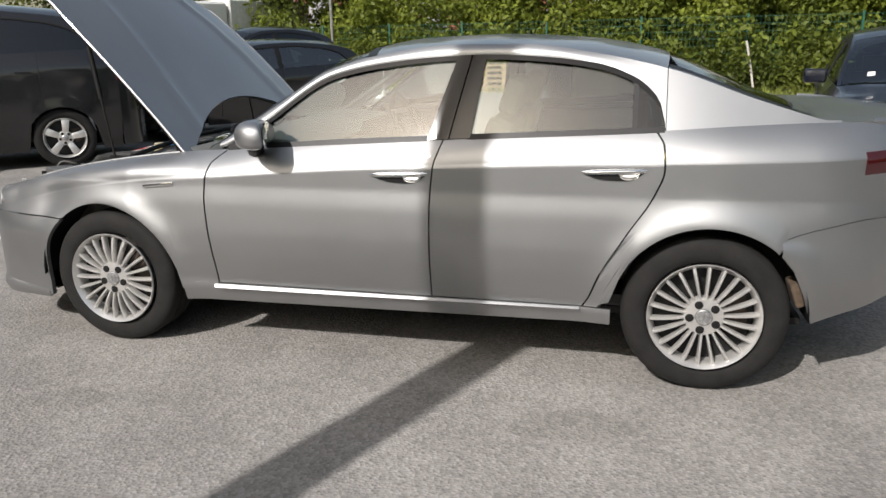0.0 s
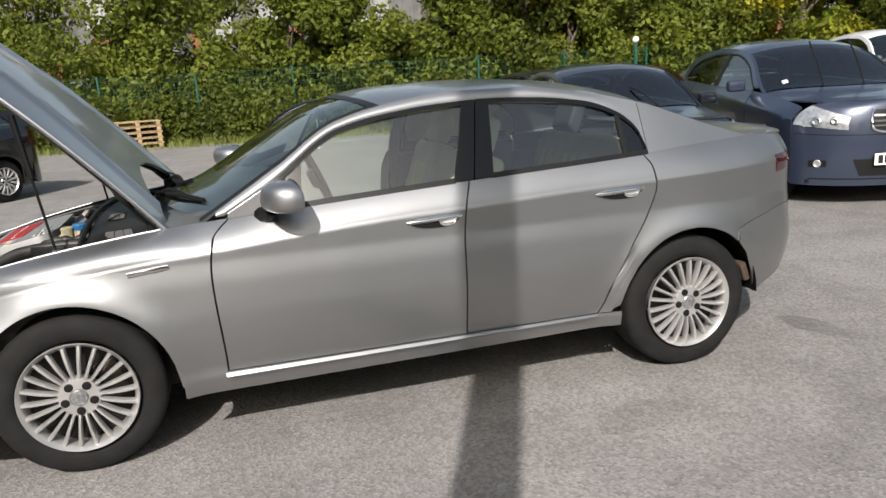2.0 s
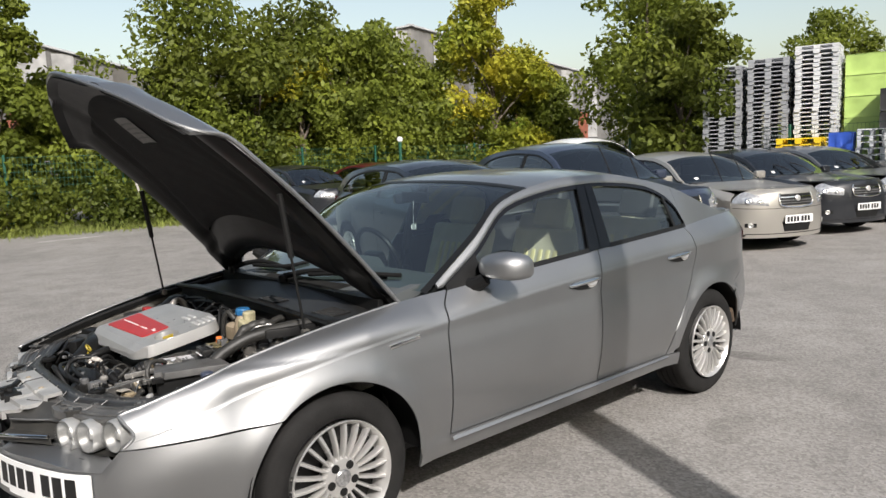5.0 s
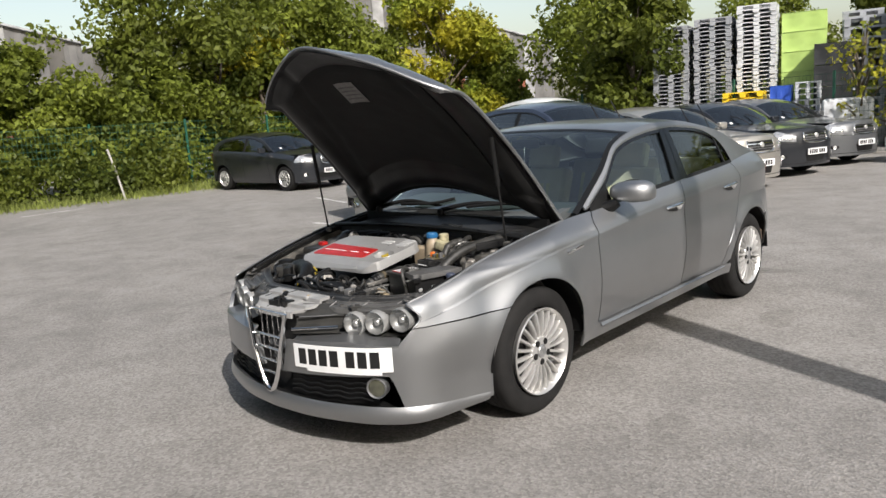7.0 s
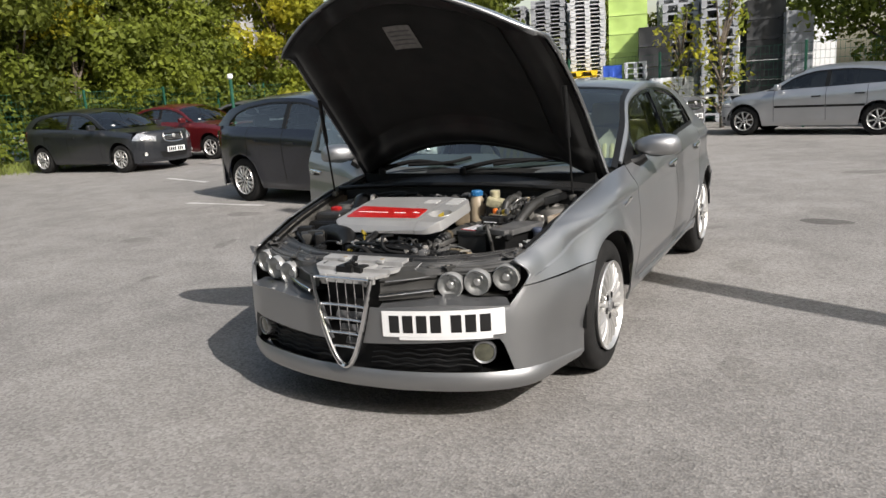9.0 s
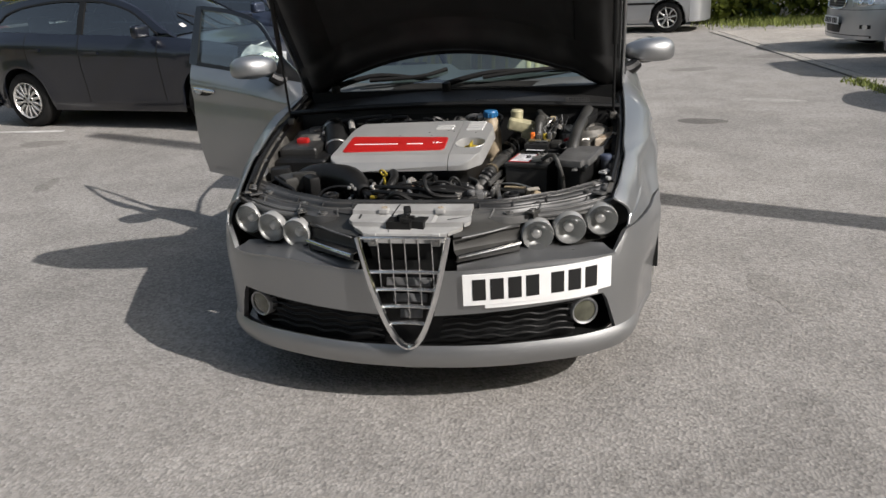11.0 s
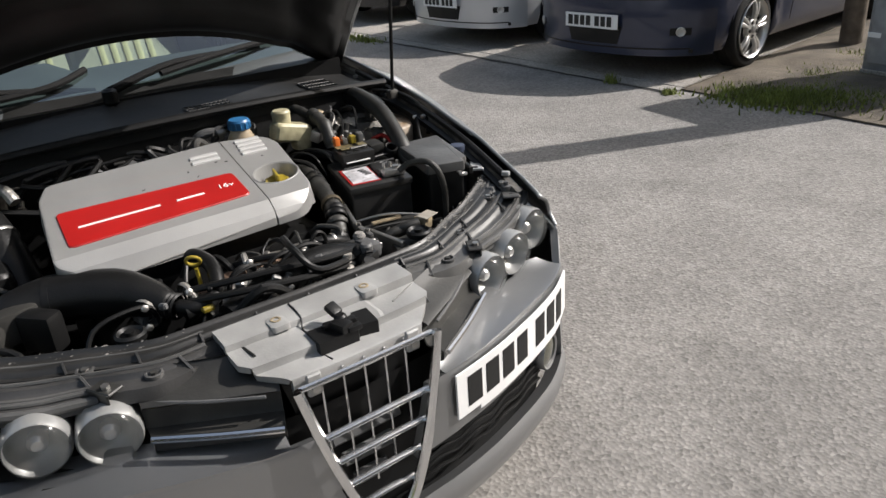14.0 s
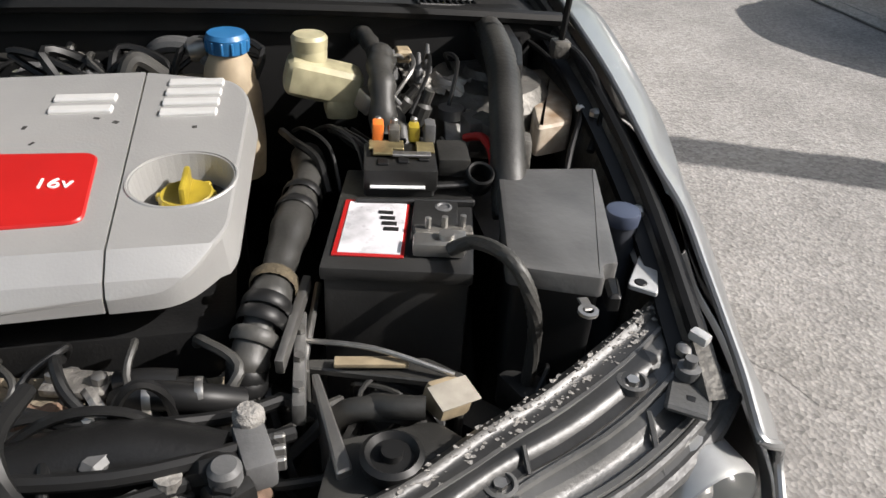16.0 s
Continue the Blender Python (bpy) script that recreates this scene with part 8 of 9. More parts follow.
LEAF = leafy("leaf_green", (0.190, 0.222, 0.030), (0.110, 0.140, 0.022), 0.32)
LEAFY = leafy("leaf_yellow_green", (0.44, 0.375, 0.03), (0.17, 0.23, 0.03), 0.38)
LEAFD = leafy("leaf_dark_green", (0.140, 0.160, 0.023), (0.078, 0.102, 0.017), 0.32)
BARK = mat("tree_bark", (0.13, 0.105, 0.08), 0.9, scale=9, var=0.4, bump=0.6, bscale=40)
GRASSM = mat("dry_grass", (0.16, 0.19, 0.035), 0.8, scale=2, var=0.35, island=0.4)
FENCEG = mat("fence_green_paint", (0.012, 0.075, 0.045), 0.45, var=0.15)


def leaf_cloud(rng, blobs, count, size):
    """Many small folded leaves scattered near the skins of clumps."""
    c = np.array([b[:3] for b in blobs])
    r = np.array([b[3:6] for b in blobs])
    w = r.prod(axis=1) ** (2 / 3)
    k = rng.choice(len(blobs), size=count, p=w / w.sum())
    d = rng.normal(size=(count, 3))
    d /= np.linalg.norm(d, axis=1)[:, None]
    rad = 0.55 + 0.5 * rng.random(count) ** 0.6 + 0.10 * rng.normal(size=count)
    p = c[k] + d * r[k] * rad[:, None]
    keep = p[:, 2] > 0.05
    p, d = p[keep], d[keep]
    n = len(p)
    nrm = d + 0.9 * rng.normal(size=(n, 3)) + np.array([0, 0, 0.4])
    nrm /= np.linalg.norm(nrm, axis=1)[:, None]
    t = np.cross(nrm, rng.normal(size=(n, 3)))
    t /= np.linalg.norm(t, axis=1)[:, None]
    bt = np.cross(nrm, t)
    s = size * (0.6 + 0.8 * rng.random(n))[:, None]
    v = np.empty((n, 4, 3))
    v[:, 0] = p - t * s
    v[:, 1] = p + bt * s * 0.55 + nrm * s * 0.12
    v[:, 2] = p + t * s
    v[:, 3] = p - bt * s * 0.55 + nrm * s * 0.12
    me = bpy.data.meshes.new("leaves")
    me.vertices.add(4 * n)
    me.vertices.foreach_set("co", v.reshape(-1))
    me.loops.add(4 * n)
    me.loops.foreach_set("vertex_index", np.arange(4 * n, dtype=np.int32))
    me.polygons.add(n)
    me.polygons.foreach_set("loop_start", np.arange(0, 4 * n, 4, dtype=np.int32))
    me.polygons.foreach_set("loop_total", np.full(n, 4, dtype=np.int32))
    me.update(calc_edges=True)
    me.validate()
    return me


def tree(seed, at, height, spread, leaves, material, label, size=0.10, low=0.25):
    rng = np.random.default_rng(seed)
    t = thing("tree", label, "tree", "trees behind the fence", pose(at[0], at[1], 0))
    b = bmesh.new()
    top = (rng.normal() * 0.3, rng.normal() * 0.3, height * 0.86)
    tube([(0, 0, -0.05), (rng.normal() * 0.1, rng.normal() * 0.1, height * 0.3), (top[0] * 0.6, top[1] * 0.6, height * 0.6), top], lambda q: 0.13 * (1 - 0.85 * q) * height / 7, 8, 4, bm=b)
    blobs = []
    for k in range(15):
        h = height * (low + (1 - low) * (k + 0.6 * rng.random()) / 15.5)
        a = rng.random() * 6.283
        env = math.sin(math.pi * min(1, 0.18 + 0.80 * (h / height))) ** 0.7
        rr = spread * env * (0.35 + 0.55 * rng.random())
        p = (rr * math.cos(a), rr * math.sin(a), h)
        tube([(top[0] * 0.3, top[1] * 0.3, h * 0.62), (p[0] * 0.55, p[1] * 0.55, h * 0.86), p], lambda q: 0.045 * (1 - 0.8 * q), 5, 3, bm=b)
        q = spread * (0.30 + 0.25 * rng.random())
        blobs.append((*p, q, q, q * 0.75))
        for _ in range(2):
            o = rng.normal(size=3) * q * 0.8
            blobs.append((p[0] + o[0], p[1] + o[1], p[2] + o[2] * 0.6, q * 0.45, q * 0.45, q * 0.4))
    part("trunk", b, BARK, t)
    part("crown", leaf_cloud(rng, blobs, leaves, size), material, t, smooth=0)
    return t


def bushes(seed, name, label, line, height, depth, leaves, material, size=0.085):
    rng = np.random.default_rng(seed)
    blobs = []
    for (x0, y0), (x1, y1) in zip(line, line[1:]):
        L = math.hypot(x1 - x0, y1 - y0)
        n = max(2, int(L / 0.75))
        for k in range(n):
            t = (k + rng.random()) / n
            x, y = lerp(x0, x1, t), lerp(y0, y1, t)
            h = height * (0.55 + 0.6 * rng.random())
            for z in np.arange(0.25, h, 0.55):
                q = 0.42 + 0.35 * rng.random()
                blobs.append((x + rng.normal() * depth * 0.4, y + rng.normal() * depth * 0.4, z, q * 1.1, q * 1.1, q))
    ob = part(name, leaf_cloud(rng, blobs, leaves, size), material, smooth=0)
    return tagged(ob, label, "bushes", kind="stuff")


BACK = [(-30, 25.5), (-14, 21.5), (-4, 19.5), (4, 17.6), (12, 17.0), (18.5, 16.6)]
RIGHT = [(18.5, 16.6), (17.2, 8.0), (15.6, 2.5), (14.8, -1.0), (14.0, -5.0), (13.0, -14)]


def wire_fence(name, label, line, gap=2.5, height=2.0):
    f = thing(name, label, "fence", kind="structure")
    pts = []
    for (x0, y0), (x1, y1) in zip(line, line[1:]):
        n = max(1, round(math.hypot(x1 - x0, y1 - y0) / gap))
        pts += [(lerp(x0, x1, k / n), lerp(y0, y1, k / n)) for k in range(n)]
    pts.append(line[-1])
    post = mesh_of("post", *(lambda b: ([tuple(v.co) for v in b.verts], [tuple(w.index for w in q.verts) for q in b.faces]))(box(0.06, 0.06, height, (0, 0, height / 2), 0.006, 1)))
    post.materials.append(FENCEG)
    for x, y in pts:
        part("post", post, None, f, m=pose(x, y, 0))
    for (x0, y0), (x1, y1) in zip(pts, pts[1:]):
        v, q = [], []
        L = math.hypot(x1 - x0, y1 - y0)
        dx, dy = (x1 - x0) / L, (y1 - y0) / L

        def bar(ax, az, bx, bz, w):
            i = len(v)
            ux, uz = (bx - ax), (bz - az)
            ll = math.hypot(ux, uz)
            nx, nz = -uz / ll * w, ux / ll * w
            for sx, sz, o in ((ax + nx, az + nz, 0), (bx + nx, bz + nz, 0), (bx - nx, bz - nz, 0), (ax - nx, az - nz, 0)):
                v.append((x0 + dx * sx, y0 + dy * sx, sz))
            for sx, sz in ((ax, az), (bx, bz)):
                v.append((x0 + dx * sx - dy * w, y0 + dy * sx + dx * w, sz))
            q.append((i, i + 1, i + 2, i + 3))
            q.append((i, i + 1, i + 5, i + 4))
        for k in range(11):
            z = 0.08 + k * (height - 0.15) / 10
            bar(0.03, z, L - 0.03, z, 0.004)
        n = int(L / 0.10)
        for k in range(1, n):
            bar(k * L / n, 0.05, k * L / n, height - 0.05, 0.003)
        part("mesh_panel", (v, q), FENCEG, f, smooth=0)
    return f


wire_fence("back_fence", "green welded-mesh fence in front of bushes", BACK)
wire_fence("side_fence", "green welded-mesh fence by stacked crates", RIGHT)

bushes(11, "hedge", "dense green bushes along the fence", [(-30, 26.3), (-14, 22.4), (-4, 20.4), (4, 18.5), (12, 17.9), (18, 17.5)], 2.9, 1.0, 90000, LEAF)
# two hedges out of view, added to darken what the car body reflects
bushes(14, "far_hedge", "unseen green bushes added past the yard to darken reflections", [(-22, -19), (-23, 0), (-26, 20)], 2.8, 0.9, 16000, LEAFD, 0.16)
bushes(15, "far_hedge", "unseen green bushes added behind the parking bays to darken reflections", [(-20, -18.5), (0, -18.5), (13, -15)], 2.8, 0.9, 16000, LEAFD, 0.16)
bushes(12, "hedge_front_growth", "low wild growth pushing through the fence", [(-14, 21.3), (-4, 19.2), (1, 17.5), (5.5, 16.9)], 1.1, 0.5, 26000, LEAFD, 0.07)
bushes(13, "hedge_side_growth", "wild bushes beside the parked silver car", [(14.6, -3.6), (14.0, -6.0), (13.2, -14)], 2.4, 0.8, 30000, LEAFD)
SPOTS = [(-26, 29, 6.5, 2.4), (-21, 27, 7.0, 2.5), (-16, 26, 6.2, 2.4), (-11.5, 24.5, 6.8, 2.5), (-7, 24.2, 6.4, 2.4), (-3, 22.5, 5.6, 2.2), (1.2, 22.0, 3.3, 1.7), (4.6, 20.4, 3.0, 1.6), (7.8, 21.0, 7.4, 2.3), (10.8, 20.2, 7.0, 2.3), (13.2, 22.0, 6.2, 2.0), (19.2, 11.4, 7.2, 2.3), (16.3, 8.1, 5.6, 1.6), (22.5, 12.5, 7.5, 2.4), (17.6, -5.5, 6.4, 2.3), (16.2, -9.5, 6.0, 2.3), (20.0, -8.0, 7.2, 2.6), (27, 8.25, 6.3, 2.0), (29, 4.4, 5.2, 1.6), (-18.5, 29, 7.5, 2.6), (-9, 27.5, 7.6, 2.6), (-1, 25.5, 7.2, 2.6), (12.0, 18.9, 6.0, 2.0), (14.6, 20.0, 6.4, 2.0), (17.0, 20.6, 4.4, 1.7), (13.6, 19.4, 6.2, 2.0), (15.6, 18.7, 4.9, 1.7), (23.6, 20.9, 6.2, 1.8), (20.6, 16.9, 4.6, 1.5), (19.5, -2.8, 6.4, 2.2), (8.8, 18.9, 5.6, 1.9), (1.4, 19.2, 6.3, 1.2), (3.2, 20.6, 4.2, 1.3), (6.6, 20.2, 5.0, 1.6)]
# trees out of view, added to cut bright sky from reflections
UNSEEN_TREES = [(-21, -16, 7, 3), (-23, -9, 7.5, 3), (-22, -2, 7, 3), (-24, 5, 7.5, 3), (-23, 12, 7, 3), (-25, 18, 7, 3), (-15, -19, 7, 3), (-8, -20, 7.5, 3), (0, -20, 7, 3), (8, -20, 7.5, 3)]
for k, (x, y, h, s) in enumerate(SPOTS):
    tree(100 + k, (x, y), h, s, 9000, LEAF if k % 3 else LEAFD, "leafy green tree behind the fence", 0.10, 0.18)
for k, (x, y, h, s) in enumerate(UNSEEN_TREES):
    tree(200 + k, (x, y), h, s, 5000, LEAFD, "unseen green tree added round the yard to darken reflections", 0.16, 0.10)
tree(150, (18.1, 17.3), 8.2, 2.3, 18000, LEAFY, "yellow-green young tree by the fence", 0.10, 0.12)
tree(151, (10.5, 18.8), 5.2, 1.5, 6000, LEAFY, "yellow-green young tree by the fence", 0.10, 0.15)

# grass verge
def grass_patch(seed, name, label, pts, n, h=0.14, spread=0.35):
    rng = np.random.default_rng(seed)
    v, f = [], []
    for _ in range(n):
        k = rng.integers(len(pts) - 1)
        t = rng.random()
        x = lerp(pts[k][0], pts[k + 1][0], t) + rng.normal() * spread
        y = lerp(pts[k][1], pts[k + 1][1], t) + rng.normal() * spread
        a = rng.random() * 6.283
        hh = h * (0.4 + rng.random())
        w = 0.008 + 0.006 * rng.random()
        i = len(v)
        lx, ly = rng.normal() * 0.4 * hh, rng.normal() * 0.4 * hh
        v += [(x - w * math.cos(a), y - w * math.sin(a), -0.01), (x + w * math.cos(a), y + w * math.sin(a), -0.01), (x + lx, y + ly, hh)]
        f.append((i, i + 1, i + 2))
    return tagged(part(name, (v, f), GRASSM, smooth=0), label, "grass", kind="stuff")


grass_patch(21, "grass_verge", "dry grass at the foot of the fence", [(-20, 22.2), (-8, 19.6), (0, 17.6), (5.5, 16.8), (12, 16.4)], 14000, 0.22, 0.55)
grass_patch(22, "grass_tufts", "wild grass and weeds on the verge", [(-0.42, -4.32), (-0.85, -4.45), (-0.65, -5.2), (-1.3, -4.6), (-0.45, -5.9), (-1.9, -4.8), (-2.6, -5.2)], 15000, 0.050, 0.15)
grass_patch(23, "side_grass", "grass below the bushes beside the silver car", [(13.6, -4.0), (13.2, -7.0), (12.0, -13)], 6000, 0.15, 0.5)
grass_patch(24, "joint_weeds", "weeds in the joint of the paving", [(0.0, -4.03), (0.06, -4.03)], 110, 0.035, 0.03)
grass_patch(25, "joint_weeds", "weeds in the joint of the paving", [(0.55, -4.03), (0.62, -4.03)], 60, 0.065, 0.02)
grass_patch(26, "joint_weeds", "weeds in the joint of the paving", [(3.9, -3.9), (5.0, -3.8)], 500, 0.045, 0.07)

# ---- buildings and stacked crates ----
CLAD = mat("weathered_cladding", (0.135, 0.132, 0.127), 0.8, scale=0.9, var=0.35, bump=0.1, bscale=30)
RUSTC = mat("rust_red_cladding", (0.24, 0.075, 0.04), 0.8, scale=1.2, var=0.45)
ROOFC = mat("grey_sheet_roof", (0.33, 0.34, 0.35), 0.6, scale=1.5, var=0.25)


def warehouse(x0, y0, x1, y1, depth, eave, ridge, rust):
    L = math.hypot(x1 - x0, y1 - y0)
    w = thing("warehouse", "large weathered grey warehouse with rust-red wall panels", "building", m=Matrix.Translation((x0, y0, 0)) @ Matrix.Rotation(math.atan2(y1 - y0, x1 - x0), 4, "Z"))
    n = int(L / 0.30)
    v, f = [], []
    prof = lambda x: ridge - abs(x / L - 0.5) * 2 * (ridge - eave)
    for k in range(n + 1):
        x = k * L / n
        o = 0.05 if k % 2 else 0.0
        v += [(x, o, 0), (x, o, prof(x))]
    for k in range(n):
        f.append((2 * k, 2 * k + 2, 2 * k + 3, 2 * k + 1))
    part("wall", (v, f), CLAD, w, smooth=0)
    for s in (0, 1):
        part("roof", box(L / 2 / math.cos(math.atan2(ridge - eave, L / 2)) + 0.4, depth, 0.12, (L * (0.25 + 0.5 * s), depth / 2 - 0.2, (eave + ridge) / 2 + 0.06), 0.02, 1, Matrix.Rotation(math.atan2(ridge - eave, L / 2) * (-1 if s == 0 else 1), 4, "Y")), ROOFC, w)
    for k in range(rust):
        x = L * (k + 0.6) / (rust + 0.2)
        part("wall_panel", box(0.8, 0.10, eave * 0.55, (x, -0.06, eave * 0.40), 0.01, 1), RUSTC, w, "rust-red sheet panel")
    rs = random.Random(int(L * 10))
    for k in range(int(L / 2.1)):
        x = (k + 0.3 + 0.4 * rs.random()) * 2.1
        hgt = rs.uniform(0.5, 0.85) * prof(x)
        part("cladding_sheet", box(rs.uniform(0.7, 1.5), 0.03, hgt, (x, -0.03, prof(x) - hgt / 2 - 0.1), 0, 1), mat("pale_cladding" if k % 3 else "stained_cladding", (0.30, 0.30, 0.295) if k % 3 else (0.085, 0.080, 0.072), 0.8, scale=1.1, var=0.4), w)
    part("side_wall", box(0.2, depth, eave, (0.1, depth / 2, eave / 2)), CLAD, w)
    part("side_wall", box(0.2, depth, eave, (L - 0.1, depth / 2, eave / 2)), CLAD, w)
    return w


# plain unseen block added behind the walk: closes the yard, shades the car's nose
tagged(part("wall_west", box(6.0, 17.0, 7.2, (-12.6, -6.0, 3.6), 0.03, 1), CLAD), kind="structure")
warehouse(-22, 40, 12, 37, 30, 6.5, 10.5, 14)
warehouse(13, 40, 44, 30, 30, 6.5, 10.0, 6)

CRATEG = mat("grey_crate_plastic", (0.30, 0.31, 0.33), 0.55, scale=3, var=0.2, island=0.15)
CRATEL = mat("pale_crate_plastic", (0.55, 0.56, 0.57), 0.55, scale=3, var=0.15, island=0.12)
CRATEY = mat("yellow_crate_plastic", (0.75, 0.52, 0.02), 0.5, var=0.12)
CRATEB = mat("blue_crate_plastic", (0.03, 0.09, 0.45), 0.5, var=0.12)
CRATEK = mat("black_crate_plastic", (0.02, 0.021, 0.022), 0.55, var=0.2)
NEONG = mat("lime_crate_plastic", (0.42, 0.58, 0.16), 0.5, scale=2, var=0.15)
DECK = {}


def pallet_mesh(w, d, h):
    """A plastic pallet: slatted top, feet and open sides."""
    b = bmesh.new()
    for k in range(5):
        box(w / 6.2, d, h * 0.22, ((k - 2) * w / 5, 0, h * 0.86), bm=b)
    for i in (-1, 0, 1):
        for j in (-1, 0, 1):
            box(w * 0.15, d * 0.15, h * 0.60, (i * w * 0.42, j * d * 0.42, h * 0.45), bm=b)
        box(w, d * 0.12, h * 0.16, (0, i * d * 0.43, h * 0.09), bm=b)
    me = bpy.data.meshes.new("pallet")
    b.to_mesh(me)
    b.free()
    return me


def stack(at, yaw, n, w, d, h, material, z0=0.0, label="tall stack of grey plastic pallets", name="pallet_stack"):
    key = (w, d, h, material.name)
    if key not in DECK:
        DECK[key] = pallet_mesh(w, d, h)
        DECK[key].materials.append(material)
    s = thing(name, label, "pallets", "stacks of crates behind the fence", pose(at[0], at[1], z0, 0, 0, yaw))
    r = random.Random(int(at[0] * 97 + at[1] * 31))
    for k in range(n):
        part("pallet", DECK[key], None, s, m=pose(r.uniform(-0.02, 0.02), r.uniform(-0.02, 0.02), k * h, 0, 0, r.uniform(-1, 1)))
    return s


def block(name, at, yaw, size, material, label, ribs=6):
    s = thing(name, label, "crates", "stacks of crates behind the fence", pose(at[0], at[1], 0, 0, 0, yaw))
    n = max(1, int(size[2] / 0.5))
    h = size[2] / n

    def wall(a, b):
        t = 4 * a
        k = min(3, int(t))
        u = t - k
        w, d = size[0] / 2, size[1] / 2
        c = ((-w, -d), (w, -d), (w, d), (-w, d), (-w, -d))
        x, y = lerp(c[k][0], c[k + 1][0], u), lerp(c[k][1], c[k + 1][1], u)
        o = 0.965 if (0.12 < b < 0.85 and int(u * ribs * 2) % 2) else 1.0
        return x * o, y * o, b * (h - 0.02)
    me = mesh_of("crate", *sheet(wall, ribs * 8, 8, 0), 20)
    me.materials.append(material)
    for k in range(n):
        c = part("crate", me, None, s, m=pose(0, 0, k * h))
    part("crate_lid", box(size[0], size[1], 0.03, (0, 0, size[2] - 0.03), 0.006, 1), material, s)
    return s


YAWC = 15
stack((16.9, 7.2), YAWC, 33, 1.2, 1.0, 0.11, CRATEG)
stack((17.2, 6.1), YAWC, 34, 1.2, 1.0, 0.11, CRATEG)
stack((17.5, 5.0), YAWC, 36, 1.2, 1.0, 0.11, CRATEL, label="tall stack of pale grey plastic pallets")
stack((18.9, 5.6), YAWC, 34, 1.2, 1.0, 0.11, CRATEL, label="tall stack of pale grey plastic pallets")
stack((16.3, 4.9), YAWC, 3, 1.2, 1.0, 0.15, CRATEY, z0=1.2, label="yellow plastic pallets on dark crates")
block("crate_stack", (16.3, 4.9), YAWC, (1.2, 1.0, 1.2), CRATEK, "black plastic crates below yellow pallets")
block("crate_stack", (16.3, 3.95), YAWC, (0.9, 0.5, 1.75), CRATEB, "blue plastic crates stacked by pallets")
stack((16.6, 3.4), YAWC, 12, 0.8, 0.6, 0.15, CRATEL, label="stack of pale grey pallets")
block("crate_stack", (18.2, 4.0), YAWC, (0.9, 1.1, 3.7), NEONG, "lime green plastic crates stacked high")
block("crate_stack", (17.5, 3.05), YAWC, (1.0, 0.9, 2.75), CRATEK, "black plastic crates stacked high")
for k, (dx, dy, n) in enumerate(((18.4, 2.55, 13), (18.2, 1.45, 14), (19.6, 2.9, 14), (19.7, 1.75, 14))):
    stack((dx, dy), YAWC, n, 1.2, 1.0, 0.26, CRATEG, label="stacked grey box pallets")
block("crate_stack", (19.0, 0.35), YAWC, (1.2, 1.0, 3.3), CRATEK, "dark grey crates stacked high")
block("crate_stack", (18.7, -0.55), YAWC, (1.0, 0.7, 2.9), CRATEG, "grey crates stacked by the fence")

bale = thing("wrapped_bale", "pallet load wrapped in white film by the fence", "bale", m=pose(16.0, 2.3, 0, 0, 0, YAWC))
part("bale_body", box(1.0, 1.1, 1.25, (0, 0, 0.70), 0.10, 3), mat("white_film", (0.66, 0.67, 0.68), 0.35, scale=5, var=0.35, bump=0.6, bscale=14), bale)
part("bale_pallet", box(1.1, 1.15, 0.14, (0, 0, 0.07), 0.01, 1), mat("raw_pallet_wood", (0.42, 0.30, 0.16), 0.8, scale=12, var=0.3, bump=0.2, bscale=60), bale)
tent = thing("white_marquee", "white-roofed storage tent beyond the crates", "tent", m=pose(33.5, 1.6, 0, 0, 0, 8))
for w in (-1, 1):
    part("tent_wall", box(6.0, 0.05, 3.0, (0, w * 2.6, 1.5)), mat("grey_film_wall", (0.42, 0.43, 0.44), 0.6, scale=2, var=0.2), tent)
    part("tent_roof", sheet(lambda a, b, w=w: (lerp(-3.1, 3.1, a), w * lerp(2.8, 0.0, b), lerp(2.95, 4.1, b)), 8, 6, 0.04), mat("white_canvas", (0.80, 0.80, 0.79), 0.5, scale=2, var=0.08), tent)
part("tent_gable", prism([(-2.6, 0), (2.6, 0), (2.6, 3.0), (0, 4.05), (-2.6, 3.0)], -0.03, 0.03, 0, 1), mat("white_canvas", (0.80, 0.80, 0.79)), tent, m=Matrix.Translation((-3.0, 0, 0)) @ Matrix.Rotation(radians(90), 4, "Z") @ Matrix.Rotation(radians(90), 4, "X"))

# ---- parked cars ----
other_car("dark_hatchback", "near-black hatchback parked nose out beside the saloon", HATCH, 4.25, 1.76, 1.50, 2.58, NAVY, (3.75, 4.3), 79, spokes=14)
other_car("family_car", "dark blue-grey people carrier parked nose out", HATCH, 4.59, 1.83, 1.66, 2.73, BLUEGREY, (6.05, 3.85), 73, wipers=True)
other_car("parked_saloon", "champagne saloon parked nose out with raised wipers", SALOON, 4.6, 1.80, 1.46, 2.70, CHAMPAGNE, (8.67, 3.57), 71, wipers=True, spokes=7)
other_car("executive_saloon", "dark grey executive saloon parked nose out", SALOON, 4.6, 1.80, 1.45, 2.76, CHARCOAL, (11.15, 3.5), 71)
other_car("executive_saloon", "mid-grey executive saloon parked nose out", SALOON, 4.8, 1.85, 1.46, 2.88, paint("mid_grey_paint", (0.16, 0.165, 0.17), 0.6, 0.3), (13.5, 3.35), 71)
other_car("grey_hatchback", "dark grey hatchback parked against the back fence", HATCH, 4.3, 1.81, 1.47, 2.64, CHARCOAL, (7.24, 13.75), 92)
other_car("red_saloon", "wine red saloon parked against the back fence", SALOON, 4.6, 1.78, 1.45, 2.72, WINE, (9.9, 13.75), 92, spokes=7)
